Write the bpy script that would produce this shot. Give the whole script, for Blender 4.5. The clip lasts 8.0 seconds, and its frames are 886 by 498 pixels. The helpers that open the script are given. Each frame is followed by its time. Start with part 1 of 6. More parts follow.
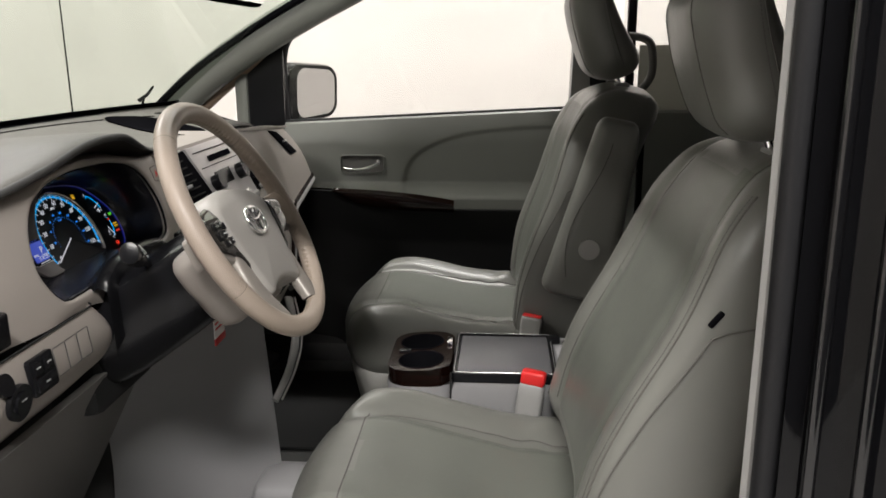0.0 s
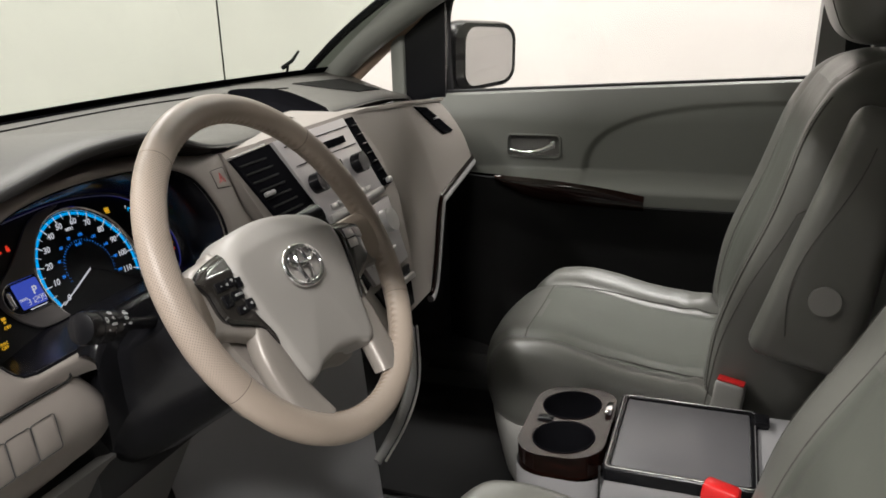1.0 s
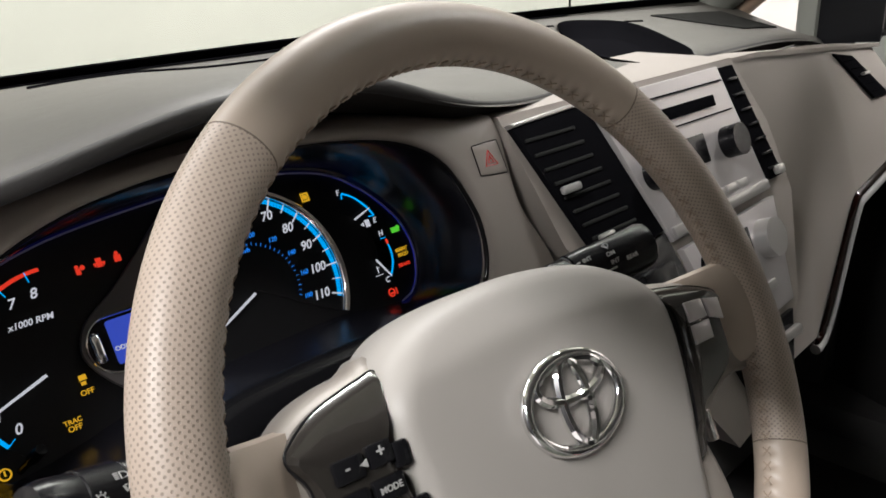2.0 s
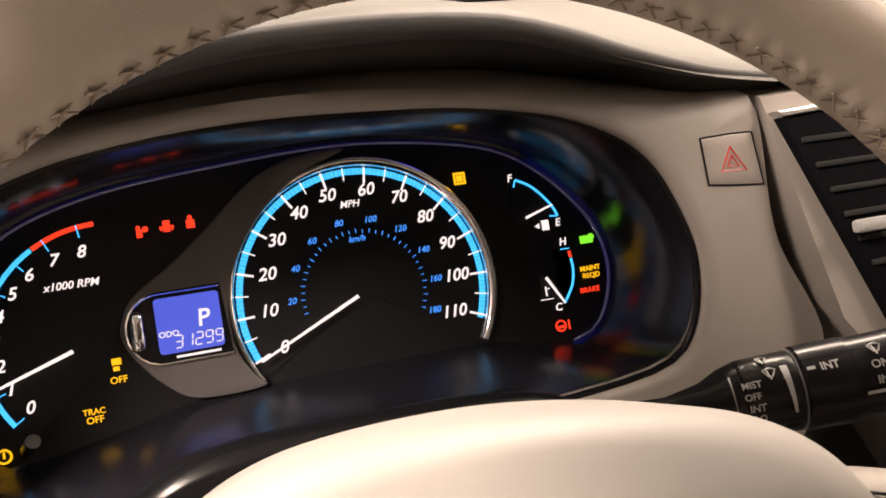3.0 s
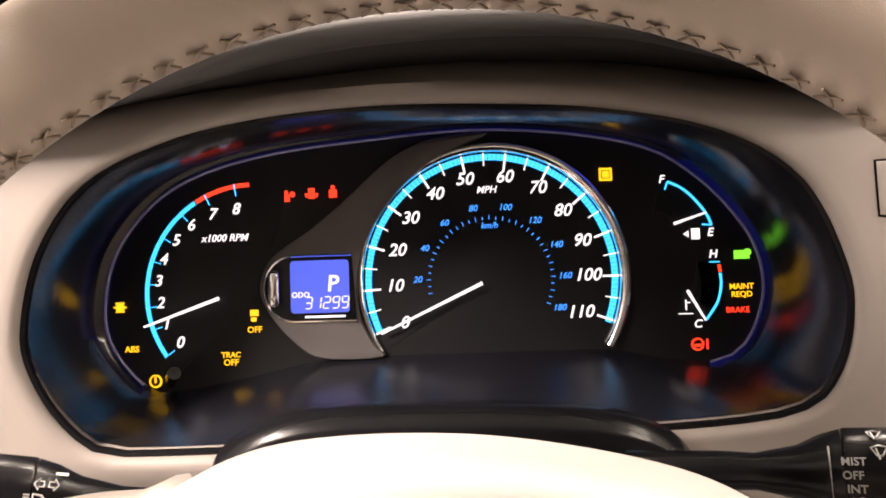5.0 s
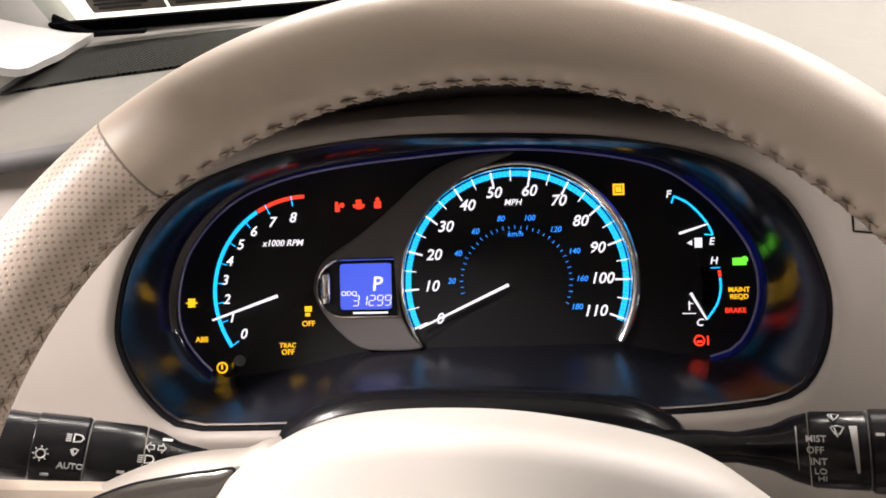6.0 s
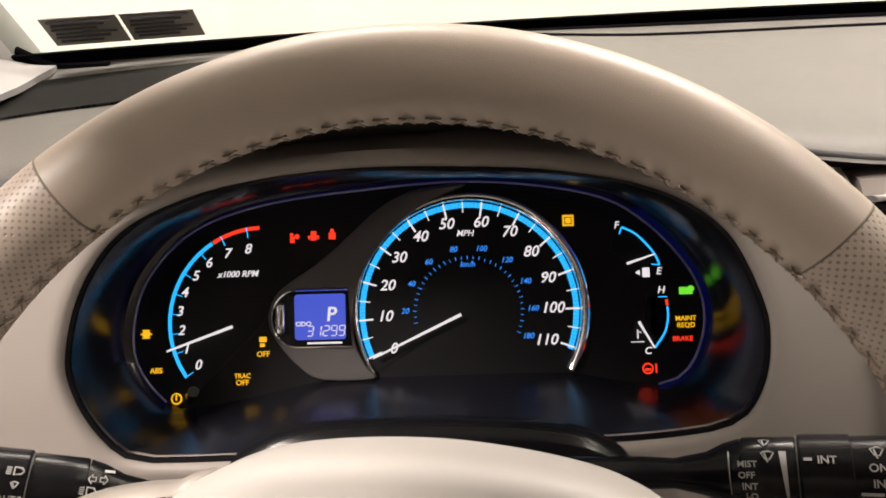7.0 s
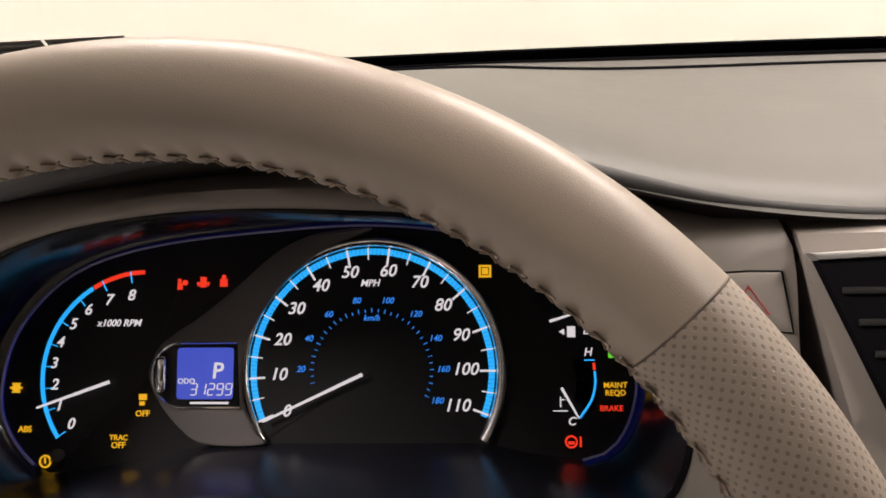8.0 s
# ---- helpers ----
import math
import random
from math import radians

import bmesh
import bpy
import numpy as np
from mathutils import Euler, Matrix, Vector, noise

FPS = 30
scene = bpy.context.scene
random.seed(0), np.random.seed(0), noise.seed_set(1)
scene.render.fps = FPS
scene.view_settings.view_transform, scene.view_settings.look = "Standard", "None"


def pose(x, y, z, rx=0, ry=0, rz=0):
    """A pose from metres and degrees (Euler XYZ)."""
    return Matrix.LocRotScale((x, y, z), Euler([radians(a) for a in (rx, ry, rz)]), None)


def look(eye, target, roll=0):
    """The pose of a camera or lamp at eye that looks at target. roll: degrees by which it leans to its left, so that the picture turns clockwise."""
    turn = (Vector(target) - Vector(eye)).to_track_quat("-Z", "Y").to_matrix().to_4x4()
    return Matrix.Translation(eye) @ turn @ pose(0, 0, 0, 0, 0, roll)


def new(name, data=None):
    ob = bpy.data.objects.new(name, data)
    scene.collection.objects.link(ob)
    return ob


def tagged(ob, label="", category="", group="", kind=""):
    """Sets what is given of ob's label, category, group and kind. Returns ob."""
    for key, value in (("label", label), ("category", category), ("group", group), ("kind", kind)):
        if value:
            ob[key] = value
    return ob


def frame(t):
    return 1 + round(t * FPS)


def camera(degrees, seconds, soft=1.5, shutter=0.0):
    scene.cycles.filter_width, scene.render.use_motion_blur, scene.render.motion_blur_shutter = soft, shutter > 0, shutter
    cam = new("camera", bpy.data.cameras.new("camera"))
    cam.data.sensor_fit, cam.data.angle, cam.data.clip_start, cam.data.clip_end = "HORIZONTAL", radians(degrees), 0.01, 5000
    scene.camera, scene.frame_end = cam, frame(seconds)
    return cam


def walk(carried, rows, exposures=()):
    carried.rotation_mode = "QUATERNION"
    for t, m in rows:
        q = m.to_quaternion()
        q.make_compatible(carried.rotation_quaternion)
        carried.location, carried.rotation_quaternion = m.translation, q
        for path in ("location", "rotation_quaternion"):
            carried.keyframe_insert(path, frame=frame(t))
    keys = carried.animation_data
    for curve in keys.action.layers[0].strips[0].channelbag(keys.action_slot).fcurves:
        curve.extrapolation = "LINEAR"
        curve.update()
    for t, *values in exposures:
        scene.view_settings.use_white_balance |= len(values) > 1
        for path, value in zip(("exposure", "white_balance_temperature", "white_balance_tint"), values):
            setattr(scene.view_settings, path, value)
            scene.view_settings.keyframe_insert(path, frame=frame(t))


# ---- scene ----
cam = camera(58.2, 8.0, soft=1.7)
PATH = [
    (0, (-1.493, -0.37, 0.95), (0.44, -0.232, 0.456), -0.3),
    (0.5, (-1.288, -0.423, 0.958), (0.616, -0.121, 0.426), -0.8),
    (1, (-1.052, -0.414, 0.96), (0.738, 0.244, 0.359), -1.6),
    (1.5, (-0.823, -0.296, 0.93), (0.807, 0.66, 0.275), -2.2),
    (2, (-0.637, -0.201, 0.895), (0.659, 1.153, 0.198), -2.6),
    (2.2, (-0.58, -0.186, 0.885), (0.546, 1.303, 0.169), -3.3),
    (3.3, (-0.4079, -0.1096, 0.8589), (-0.0907, 1.7075, 0.0859), -2.21),
    (3.5, (-0.3952, -0.1104, 0.8613), (-0.1924, 1.7225, 0.0872), -2.38),
    (4, (-0.3842, -0.0905, 0.8639), (-0.3515, 1.7390, 0.0565), -3.19),
    (5.5, (-0.3713, -0.1397, 0.8863), (-0.4990, 1.6718, 0.0484), -3.15),
    (6, (-0.3746, -0.1660, 0.9026), (-0.5306, 1.6401, 0.0580), -3.55),
    (6.5, (-0.3765, -0.1804, 0.9010), (-0.4914, 1.6344, 0.0683), -3.11),
    (7, (-0.3583, -0.1718, 0.9061), (-0.4582, 1.6662, 0.1240), -2.99),
    (7.5, (-0.3284, -0.1481, 0.8948), (-0.4270, 1.7022, 0.1419), -2.77),
    (8, (-0.2937, -0.1155, 0.8912), (-0.4457, 1.7525, 0.1929), -2.41),
]
EXPOSURES = [(0.0, -0.6, 6250, 10), (1.0, -0.55, 6250, 10), (2.0, -0.4, 6150, 11), (3.3, 0.80, 8000, 26), (4.1, 0.95, 8000, 27), (5.5, 1.05, 6900, 20), (6.0, 0.7, 6600, 17), (6.4, 0.2, 7000, 17), (7.4, 0.2, 6950, 18), (8.0, -0.1, 6900, 19)]
walk(cam, [(t, look(eye, target, roll)) for t, eye, target, roll in PATH], EXPOSURES)

# ---- light: a white-walled booth with unseen ceiling tubes added round the car ----
world = bpy.data.worlds.new("world")
scene.world = world
world.use_nodes = True
world.node_tree.nodes["Background"].inputs[0].default_value = (0.9, 0.93, 1.0, 1)
world.node_tree.nodes["Background"].inputs[1].default_value = 0.05
TUBE_POWER = 190.0
GAUGE = 0.75
from mathutils.bvhtree import BVHTree


# ---- materials ----
def material(name, color, rough=0.5, metal=0.0, grain=900.0, bump=0.15, depth=0.0006, stain=0.12, stain_scale=6.0,
             coat=0.0, spec=0.5, kind="noise", emit=None, power=0.0, vary=0.0):
    m = bpy.data.materials.new(name)
    m.use_nodes = True
    nt = m.node_tree
    b = nt.nodes["Principled BSDF"]
    b.inputs["Roughness"].default_value = rough
    b.inputs["Metallic"].default_value = metal
    b.inputs["Coat Weight"].default_value = coat
    b.inputs["Coat Roughness"].default_value = 0.08
    b.inputs["Specular IOR Level"].default_value = spec
    geo = nt.nodes.new("ShaderNodeNewGeometry")
    big = nt.nodes.new("ShaderNodeTexNoise")
    big.inputs["Scale"].default_value = stain_scale
    big.inputs["Detail"].default_value = 5
    nt.links.new(geo.outputs["Position"], big.inputs["Vector"])
    mix = nt.nodes.new("ShaderNodeMix")
    mix.data_type = "RGBA"
    c = Vector(color)
    mix.inputs[6].default_value = (*(c * (1 - stain)), 1)
    mix.inputs[7].default_value = (*(c * (1 + stain)), 1)
    nt.links.new(big.outputs["Fac"], mix.inputs[0])
    last = mix.outputs[2]
    if vary:
        info = nt.nodes.new("ShaderNodeObjectInfo")
        hsv = nt.nodes.new("ShaderNodeHueSaturation")
        rng = nt.nodes.new("ShaderNodeMapRange")
        rng.inputs["To Min"].default_value = 1 - vary
        rng.inputs["To Max"].default_value = 1 + vary
        nt.links.new(info.outputs["Random"], rng.inputs["Value"])
        nt.links.new(rng.outputs["Result"], hsv.inputs["Value"])
        nt.links.new(last, hsv.inputs["Color"])
        last = hsv.outputs["Color"]
    nt.links.new(last, b.inputs["Base Color"])
    if bump:
        if kind == "voronoi":
            tex = nt.nodes.new("ShaderNodeTexVoronoi")
            tex.feature = "DISTANCE_TO_EDGE"
            tex.inputs["Scale"].default_value = grain
            out = tex.outputs["Distance"]
        else:
            tex = nt.nodes.new("ShaderNodeTexNoise")
            tex.inputs["Scale"].default_value = grain
            tex.inputs["Detail"].default_value = 3
            out = tex.outputs["Fac"]
        nt.links.new(geo.outputs["Position"], tex.inputs["Vector"])
        bp = nt.nodes.new("ShaderNodeBump")
        bp.inputs["Strength"].default_value = bump
        bp.inputs["Distance"].default_value = depth if depth else 0.0005
        nt.links.new(out, bp.inputs["Height"])
        nt.links.new(bp.outputs["Normal"], b.inputs["Normal"])
        rr = nt.nodes.new("ShaderNodeMapRange")
        rr.inputs["To Min"].default_value = max(0.02, rough - 0.07)
        rr.inputs["To Max"].default_value = min(1.0, rough + 0.07)
        nt.links.new(big.outputs["Fac"], rr.inputs["Value"])
        nt.links.new(rr.outputs["Result"], b.inputs["Roughness"])
    if emit:
        b.inputs["Emission Color"].default_value = (*emit, 1)
        b.inputs["Emission Strength"].default_value = power
    return m


def glass_material(name, tint=(1, 1, 1), gloss=0.7):
    m = bpy.data.materials.new(name)
    m.use_nodes = True
    nt = m.node_tree
    nt.nodes.clear()
    out = nt.nodes.new("ShaderNodeOutputMaterial")
    mix = nt.nodes.new("ShaderNodeMixShader")
    tr = nt.nodes.new("ShaderNodeBsdfTransparent")
    gl = nt.nodes.new("ShaderNodeBsdfGlossy")
    lw = nt.nodes.new("ShaderNodeLayerWeight")
    lw.inputs["Blend"].default_value = 0.5
    pw = nt.nodes.new("ShaderNodeMath")
    pw.operation = "POWER"
    pw.inputs[1].default_value = 5.0
    fr = nt.nodes.new("ShaderNodeMath")
    fr.operation = "MULTIPLY_ADD"
    fr.inputs[1].default_value = gloss
    fr.inputs[2].default_value = gloss * 0.06
    tr.inputs[0].default_value = (*tint, 1)
    gl.inputs["Roughness"].default_value = 0.01
    nt.links.new(lw.outputs["Facing"], pw.inputs[0])
    nt.links.new(pw.outputs[0], fr.inputs[0])
    nt.links.new(fr.outputs[0], mix.inputs[0])
    nt.links.new(tr.outputs[0], mix.inputs[1])
    nt.links.new(gl.outputs[0], mix.inputs[2])
    nt.links.new(mix.outputs[0], out.inputs[0])
    return m


LEATHER = material("seat_leather", (0.130, 0.130, 0.117), 0.33, grain=650, bump=0.25, depth=0.0004, kind="voronoi", stain=0.10, spec=0.45)
WHEEL_LEATHER = material("wheel_leather", (0.305, 0.252, 0.207), 0.42, grain=1400, bump=0.18, depth=0.0003, kind="voronoi", stain=0.08)
BEIGE = material("beige_plastic", (0.228, 0.203, 0.184), 0.55, grain=1500, bump=0.2, depth=0.0003, stain=0.05)
PAD = material("soft_dash_pad", (0.058, 0.0545, 0.047), 0.5, spec=0.4, grain=900, bump=0.3, depth=0.0004, kind="voronoi", stain=0.28, stain_scale=14)
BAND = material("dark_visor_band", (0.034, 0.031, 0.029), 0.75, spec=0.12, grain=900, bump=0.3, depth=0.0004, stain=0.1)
BLACK = material("black_plastic", (0.006, 0.006, 0.007), 0.24, spec=0.2, grain=1200, bump=0.12, depth=0.0003, stain=0.15)
BLACK_MATT = material("black_matt", (0.005, 0.005, 0.006), 0.8, spec=0.0, grain=1200, bump=0.1, stain=0.1)
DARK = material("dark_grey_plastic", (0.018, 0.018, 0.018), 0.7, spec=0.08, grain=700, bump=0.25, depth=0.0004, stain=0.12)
CARPET = material("grey_carpet", (0.05, 0.05, 0.048), 0.95, grain=500, bump=0.8, depth=0.002, stain=0.25, stain_scale=25)
GREY_TRIM = material("grey_trim", (0.24, 0.235, 0.23), 0.6, grain=1200, bump=0.2, depth=0.0003, stain=0.06)
GREEN_TRIM = material("door_vinyl", (0.150, 0.154, 0.137), 0.48, grain=900, bump=0.25, depth=0.0004, kind="voronoi", stain=0.06)
CHROME = material("chrome", (0.85, 0.85, 0.86), 0.07, 1.0, bump=0, stain=0.02)
SATIN = material("satin_silver", (0.5, 0.49, 0.48), 0.32, 0.7, grain=1500, bump=0.05, stain=0.04)
SILVER = material("silver_panel", (0.44, 0.42, 0.42), 0.35, 0.4, grain=2500, bump=0.05, stain=0.04)
RED = material("red_plastic", (0.55, 0.015, 0.015), 0.35, bump=0.05, stain=0.05)
PAPER = material("white_label", (0.75, 0.74, 0.72), 0.6, bump=0, stain=0.03)
DARKPAPER = material("grey_notice", (0.24, 0.225, 0.205), 0.6, bump=0, stain=0.05)
PRINT = material("white_print", (0.30, 0.30, 0.295), 0.5, bump=0, stain=0.02)
DARK_PRINT = material("dark_print", (0.05, 0.05, 0.05), 0.6, bump=0, stain=0.05)
THREAD = material("thread", (0.265, 0.208, 0.162), 0.8, bump=0, stain=0.1)
STITCH = material("dark_thread", (0.13, 0.105, 0.085), 0.8, bump=0, stain=0.1)
PAINT = material("black_car_paint", (0.003, 0.003, 0.0035), 0.05, grain=300, bump=0.0, coat=0.0, spec=0.19, stain=0.1)
FLANGE = material("gloss_black_flange", (0.003, 0.003, 0.0035), 0.07, grain=300, bump=0.0, spec=0.6, stain=0.1)
RUBBER = material("rubber_seal", (0.008, 0.008, 0.009), 0.5, spec=0.25, bump=0.1, stain=0.1)
WALLPAINT = material("booth_wall_paint", (0.635, 0.607, 0.585), 0.8, grain=3.5, bump=0.5, depth=0.03, stain=0.12, stain_scale=0.9)
CONCRETE = material("sealed_concrete", (0.48, 0.47, 0.46), 0.5, grain=150, bump=0.2, depth=0.001, stain=0.15, stain_scale=1.5)
TUBE = material("tube_light", (0.9, 0.9, 0.9), 0.5, bump=0, emit=(1.0, 0.96, 0.9), power=6.0)
GLASS = glass_material("window_glass", (0.95, 0.95, 0.94))
SCREEN_GLASS = glass_material("tinted_windscreen", (0.58, 0.63, 0.57), 0.30)
CONSOLE_GREY = material("console_grey", (0.245, 0.24, 0.245), 0.55, grain=1200, bump=0.2, depth=0.0003, stain=0.05)
TAN = material("tan_trim", (0.24, 0.17, 0.12), 0.6, grain=1200, bump=0.2, depth=0.0003, stain=0.06)
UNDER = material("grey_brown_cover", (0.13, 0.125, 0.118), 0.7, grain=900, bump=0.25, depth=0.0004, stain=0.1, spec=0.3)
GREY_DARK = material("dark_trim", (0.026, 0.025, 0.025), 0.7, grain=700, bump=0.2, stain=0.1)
DARKWALL = material("unseen_dark_wall", (0.03, 0.03, 0.031), 0.9, grain=80, bump=0.3, depth=0.003, stain=0.2, stain_scale=1.2)
MIRROR = material("mirror_glass", (0.9, 0.9, 0.9), 0.02, 1.0, bump=0, stain=0.0)


def wood_material():
    m = material("gloss_wood", (0.06, 0.014, 0.009), 0.09, bump=0, coat=0.0, spec=0.40, stain=0.2)
    nt = m.node_tree
    geo = nt.nodes.new("ShaderNodeNewGeometry")
    mp = nt.nodes.new("ShaderNodeMapping")
    mp.inputs["Scale"].default_value = (60, 8, 90)
    nz = nt.nodes.new("ShaderNodeTexNoise")
    nz.inputs["Scale"].default_value = 2.0
    nz.inputs["Detail"].default_value = 6
    ramp = nt.nodes.new("ShaderNodeValToRGB")
    ramp.color_ramp.elements[0].color = (0.0030, 0.0014, 0.001, 1)
    ramp.color_ramp.elements[1].color = (0.0095, 0.0030, 0.0021, 1)
    ramp.color_ramp.elements[0].position = 0.35
    ramp.color_ramp.elements[1].position = 0.7
    nt.links.new(geo.outputs["Position"], mp.inputs["Vector"])
    nt.links.new(mp.outputs["Vector"], nz.inputs["Vector"])
    nt.links.new(nz.outputs["Fac"], ramp.inputs["Fac"])
    nt.links.new(ramp.outputs["Color"], nt.nodes["Principled BSDF"].inputs["Base Color"])
    return m


WOOD = wood_material()


def wrinkle(m, scale, distance, strength=0.6, stretch=(1, 1, 1)):
    """Adds soft folds under a material's own grain."""
    nt = m.node_tree
    b = nt.nodes["Principled BSDF"]
    fine = b.inputs["Normal"].links[0].from_node
    geo = nt.nodes.new("ShaderNodeNewGeometry")
    mp = nt.nodes.new("ShaderNodeMapping")
    mp.inputs["Scale"].default_value = stretch
    nz = nt.nodes.new("ShaderNodeTexNoise")
    nz.inputs["Scale"].default_value = scale
    nz.inputs["Detail"].default_value = 3
    bp = nt.nodes.new("ShaderNodeBump")
    bp.inputs["Strength"].default_value = strength
    bp.inputs["Distance"].default_value = distance
    nt.links.new(geo.outputs["Position"], mp.inputs["Vector"])
    nt.links.new(mp.outputs["Vector"], nz.inputs["Vector"])
    nt.links.new(nz.outputs["Fac"], bp.inputs["Height"])
    nt.links.new(bp.outputs["Normal"], fine.inputs["Normal"])


wrinkle(LEATHER, 26.0, 0.0016, 0.5)
wrinkle(WHEEL_LEATHER, 30.0, 0.0012, 0.5)
wrinkle(PAD, 60.0, 0.001, 0.4)


def blind_material():
    m = material("blind_fabric", (0.30, 0.295, 0.27), 0.9, grain=900, bump=0.2, stain=0.05)
    nt = m.node_tree
    mix = nt.nodes.new("ShaderNodeMixShader")
    tl = nt.nodes.new("ShaderNodeBsdfTranslucent")
    tl.inputs[0].default_value = (0.30, 0.295, 0.27, 1)
    nt.links.new(nt.nodes["Principled BSDF"].outputs[0], mix.inputs[1])
    nt.links.new(tl.outputs[0], mix.inputs[2])
    nt.links.new(mix.outputs[0], nt.nodes["Material Output"].inputs[0])
    return m


BLIND = blind_material()


def grille_material():
    m = material("perforated_grille", (0.02, 0.02, 0.02), 0.7, spec=0.0, bump=0, stain=0.1)
    nt = m.node_tree
    b = nt.nodes["Principled BSDF"]
    geo = nt.nodes.new("ShaderNodeNewGeometry")
    vo = nt.nodes.new("ShaderNodeTexVoronoi")
    vo.voronoi_dimensions = "2D"
    vo.inputs["Scale"].default_value = 210.0
    vo.inputs["Randomness"].default_value = 0.0
    nt.links.new(geo.outputs["Position"], vo.inputs["Vector"])
    mr = nt.nodes.new("ShaderNodeMapRange")
    mr.inputs["From Min"].default_value = 0.30
    mr.inputs["From Max"].default_value = 0.40
    nt.links.new(vo.outputs["Distance"], mr.inputs["Value"])
    mix = nt.nodes.new("ShaderNodeMix")
    mix.data_type = "RGBA"
    mix.inputs[6].default_value = (0.002, 0.002, 0.002, 1)
    mix.inputs[7].default_value = (0.030, 0.030, 0.028, 1)
    nt.links.new(mr.outputs[0], mix.inputs[0])
    nt.links.new(mix.outputs[2], b.inputs["Base Color"])
    return m


GRILLE = grille_material()


def glow(name, color, power):
    return material(name, [0.02 * v for v in color], 0.4, bump=0, emit=color, power=power)


# ---- mesh helpers ----
def thing(name, label, category, group="", at=(0, 0, 0)):
    ob = new(name)
    ob.empty_display_size = 0.02
    ob.location = at
    bpy.context.view_layer.update()
    return tagged(ob, label, category, group)


def finish(me, mat, angle=40):
    for mm in (mat if isinstance(mat, (list, tuple)) else [mat]):
        me.materials.append(mm)
    me.shade_smooth()
    me.set_sharp_from_angle(angle=radians(angle))
    return me


def part(name, bm, mat, parent=None, label="", angle=40, m=None):
    """Links a bmesh, in world coordinates (or moved by m), as one mesh object under its thing or part."""
    if m is not None:
        bm.transform(m)
    bmesh.ops.recalc_face_normals(bm, faces=bm.faces)
    me = bpy.data.meshes.new(name)
    bm.to_mesh(me)
    bm.free()
    finish(me, mat, angle)
    ob = new(name, me)
    if parent is not None:
        base = Vector((0, 0, 0))
        p = parent
        while p is not None:
            base += p.location
            p = p.parent
        me.transform(Matrix.Translation(-base))
        ob.parent = parent
    return tagged(ob, label)


def structure(name, bm, mat, label, category="", angle=40, m=None):
    ob = part(name, bm, mat, None, label, angle, m)
    return tagged(ob, "", category or name.split("_")[0], "", "structure")


def rounded_box(size, r=0.01, n=6, center=(0, 0, 0), f=None):
    """A box with rounded edges as a grid, bent by f(point) if given."""
    bm = bmesh.new()
    half = Vector(size) / 2
    r = min(r, *half)
    ns = [n if isinstance(n, int) else n[k] for k in range(3)]
    made = {}

    def vert(i, j, k):
        key = (i, j, k)
        if key not in made:
            p = Vector([half[a] * math.sin(math.pi / 2 * (2 * v / ns[a] - 1)) for a, v in enumerate(key)])
            q = Vector([max(-(half[a] - r), min(half[a] - r, p[a])) for a in range(3)])
            d = p - q
            p = q + d.normalized() * r if d.length > 1e-9 else q
            p = p + Vector(center)
            made[key] = bm.verts.new(f(p) if f else p)
        return made[key]

    for a, b, c in ((0, 1, 2), (1, 2, 0), (2, 0, 1)):
        for side in (0, ns[c]):
            for i in range(ns[a]):
                for j in range(ns[b]):
                    def at(u, v):
                        key = [0, 0, 0]
                        key[a], key[b], key[c] = u, v, side
                        return vert(*key)
                    bm.faces.new((at(i, j), at(i + 1, j), at(i + 1, j + 1), at(i, j + 1)))
    return bm


def box(size, center=(0, 0, 0), bevel=0.003, segments=2):
    bm = bmesh.new()
    bmesh.ops.create_cube(bm, size=1, matrix=Matrix.Translation(center) @ Matrix.Diagonal((*size, 1)))
    if bevel:
        bmesh.ops.bevel(bm, geom=bm.edges[:], offset=min(bevel, min(size) * 0.45), segments=segments, profile=0.5, affect="EDGES")
    return bm


def spline(points, n=8, closed=False):
    """Points along a smooth curve through the given ones."""
    p = [Vector(q) for q in points]
    out = []
    count = len(p) if closed else len(p) - 1
    for i in range(count):
        if closed:
            a, b, c, d = p[i - 1], p[i], p[(i + 1) % len(p)], p[(i + 2) % len(p)]
        else:
            a, b, c, d = p[max(i - 1, 0)], p[i], p[i + 1], p[min(i + 2, len(p) - 1)]
        for k in range(n):
            t = k / n
            out.append(0.5 * ((2 * b) + (c - a) * t + (2 * a - 5 * b + 4 * c - d) * t * t + (3 * b - a - 3 * c + d) * t ** 3))
    if not closed:
        out.append(p[-1])
    return out


def tube(points, radius, sides=10, closed=False, cap=True, flat=1.0, bm=None):
    """A round bar along points; radius is a number or a function of the way along, 0 to 1."""
    bm = bm or bmesh.new()
    p = [Vector(q) for q in points]
    n = len(p)
    rings = []
    normal = None
    for i in range(n):
        if closed:
            d = (p[(i + 1) % n] - p[i - 1]).normalized()
        else:
            d = (p[min(i + 1, n - 1)] - p[max(i - 1, 0)]).normalized()
        if normal is None:
            normal = d.orthogonal().normalized()
        normal = (normal - d * normal.dot(d)).normalized()
        side = d.cross(normal)
        r = radius(i / max(n - 1, 1)) if callable(radius) else radius
        rings.append([bm.verts.new(p[i] + normal * r * math.cos(2 * math.pi * k / sides) + side * r * flat * math.sin(2 * math.pi * k / sides)) for k in range(sides)])
    bridge(bm, rings, closed, True)
    if cap and not closed:
        bm.faces.new(rings[0])
        bm.faces.new(rings[-1])
    return bm


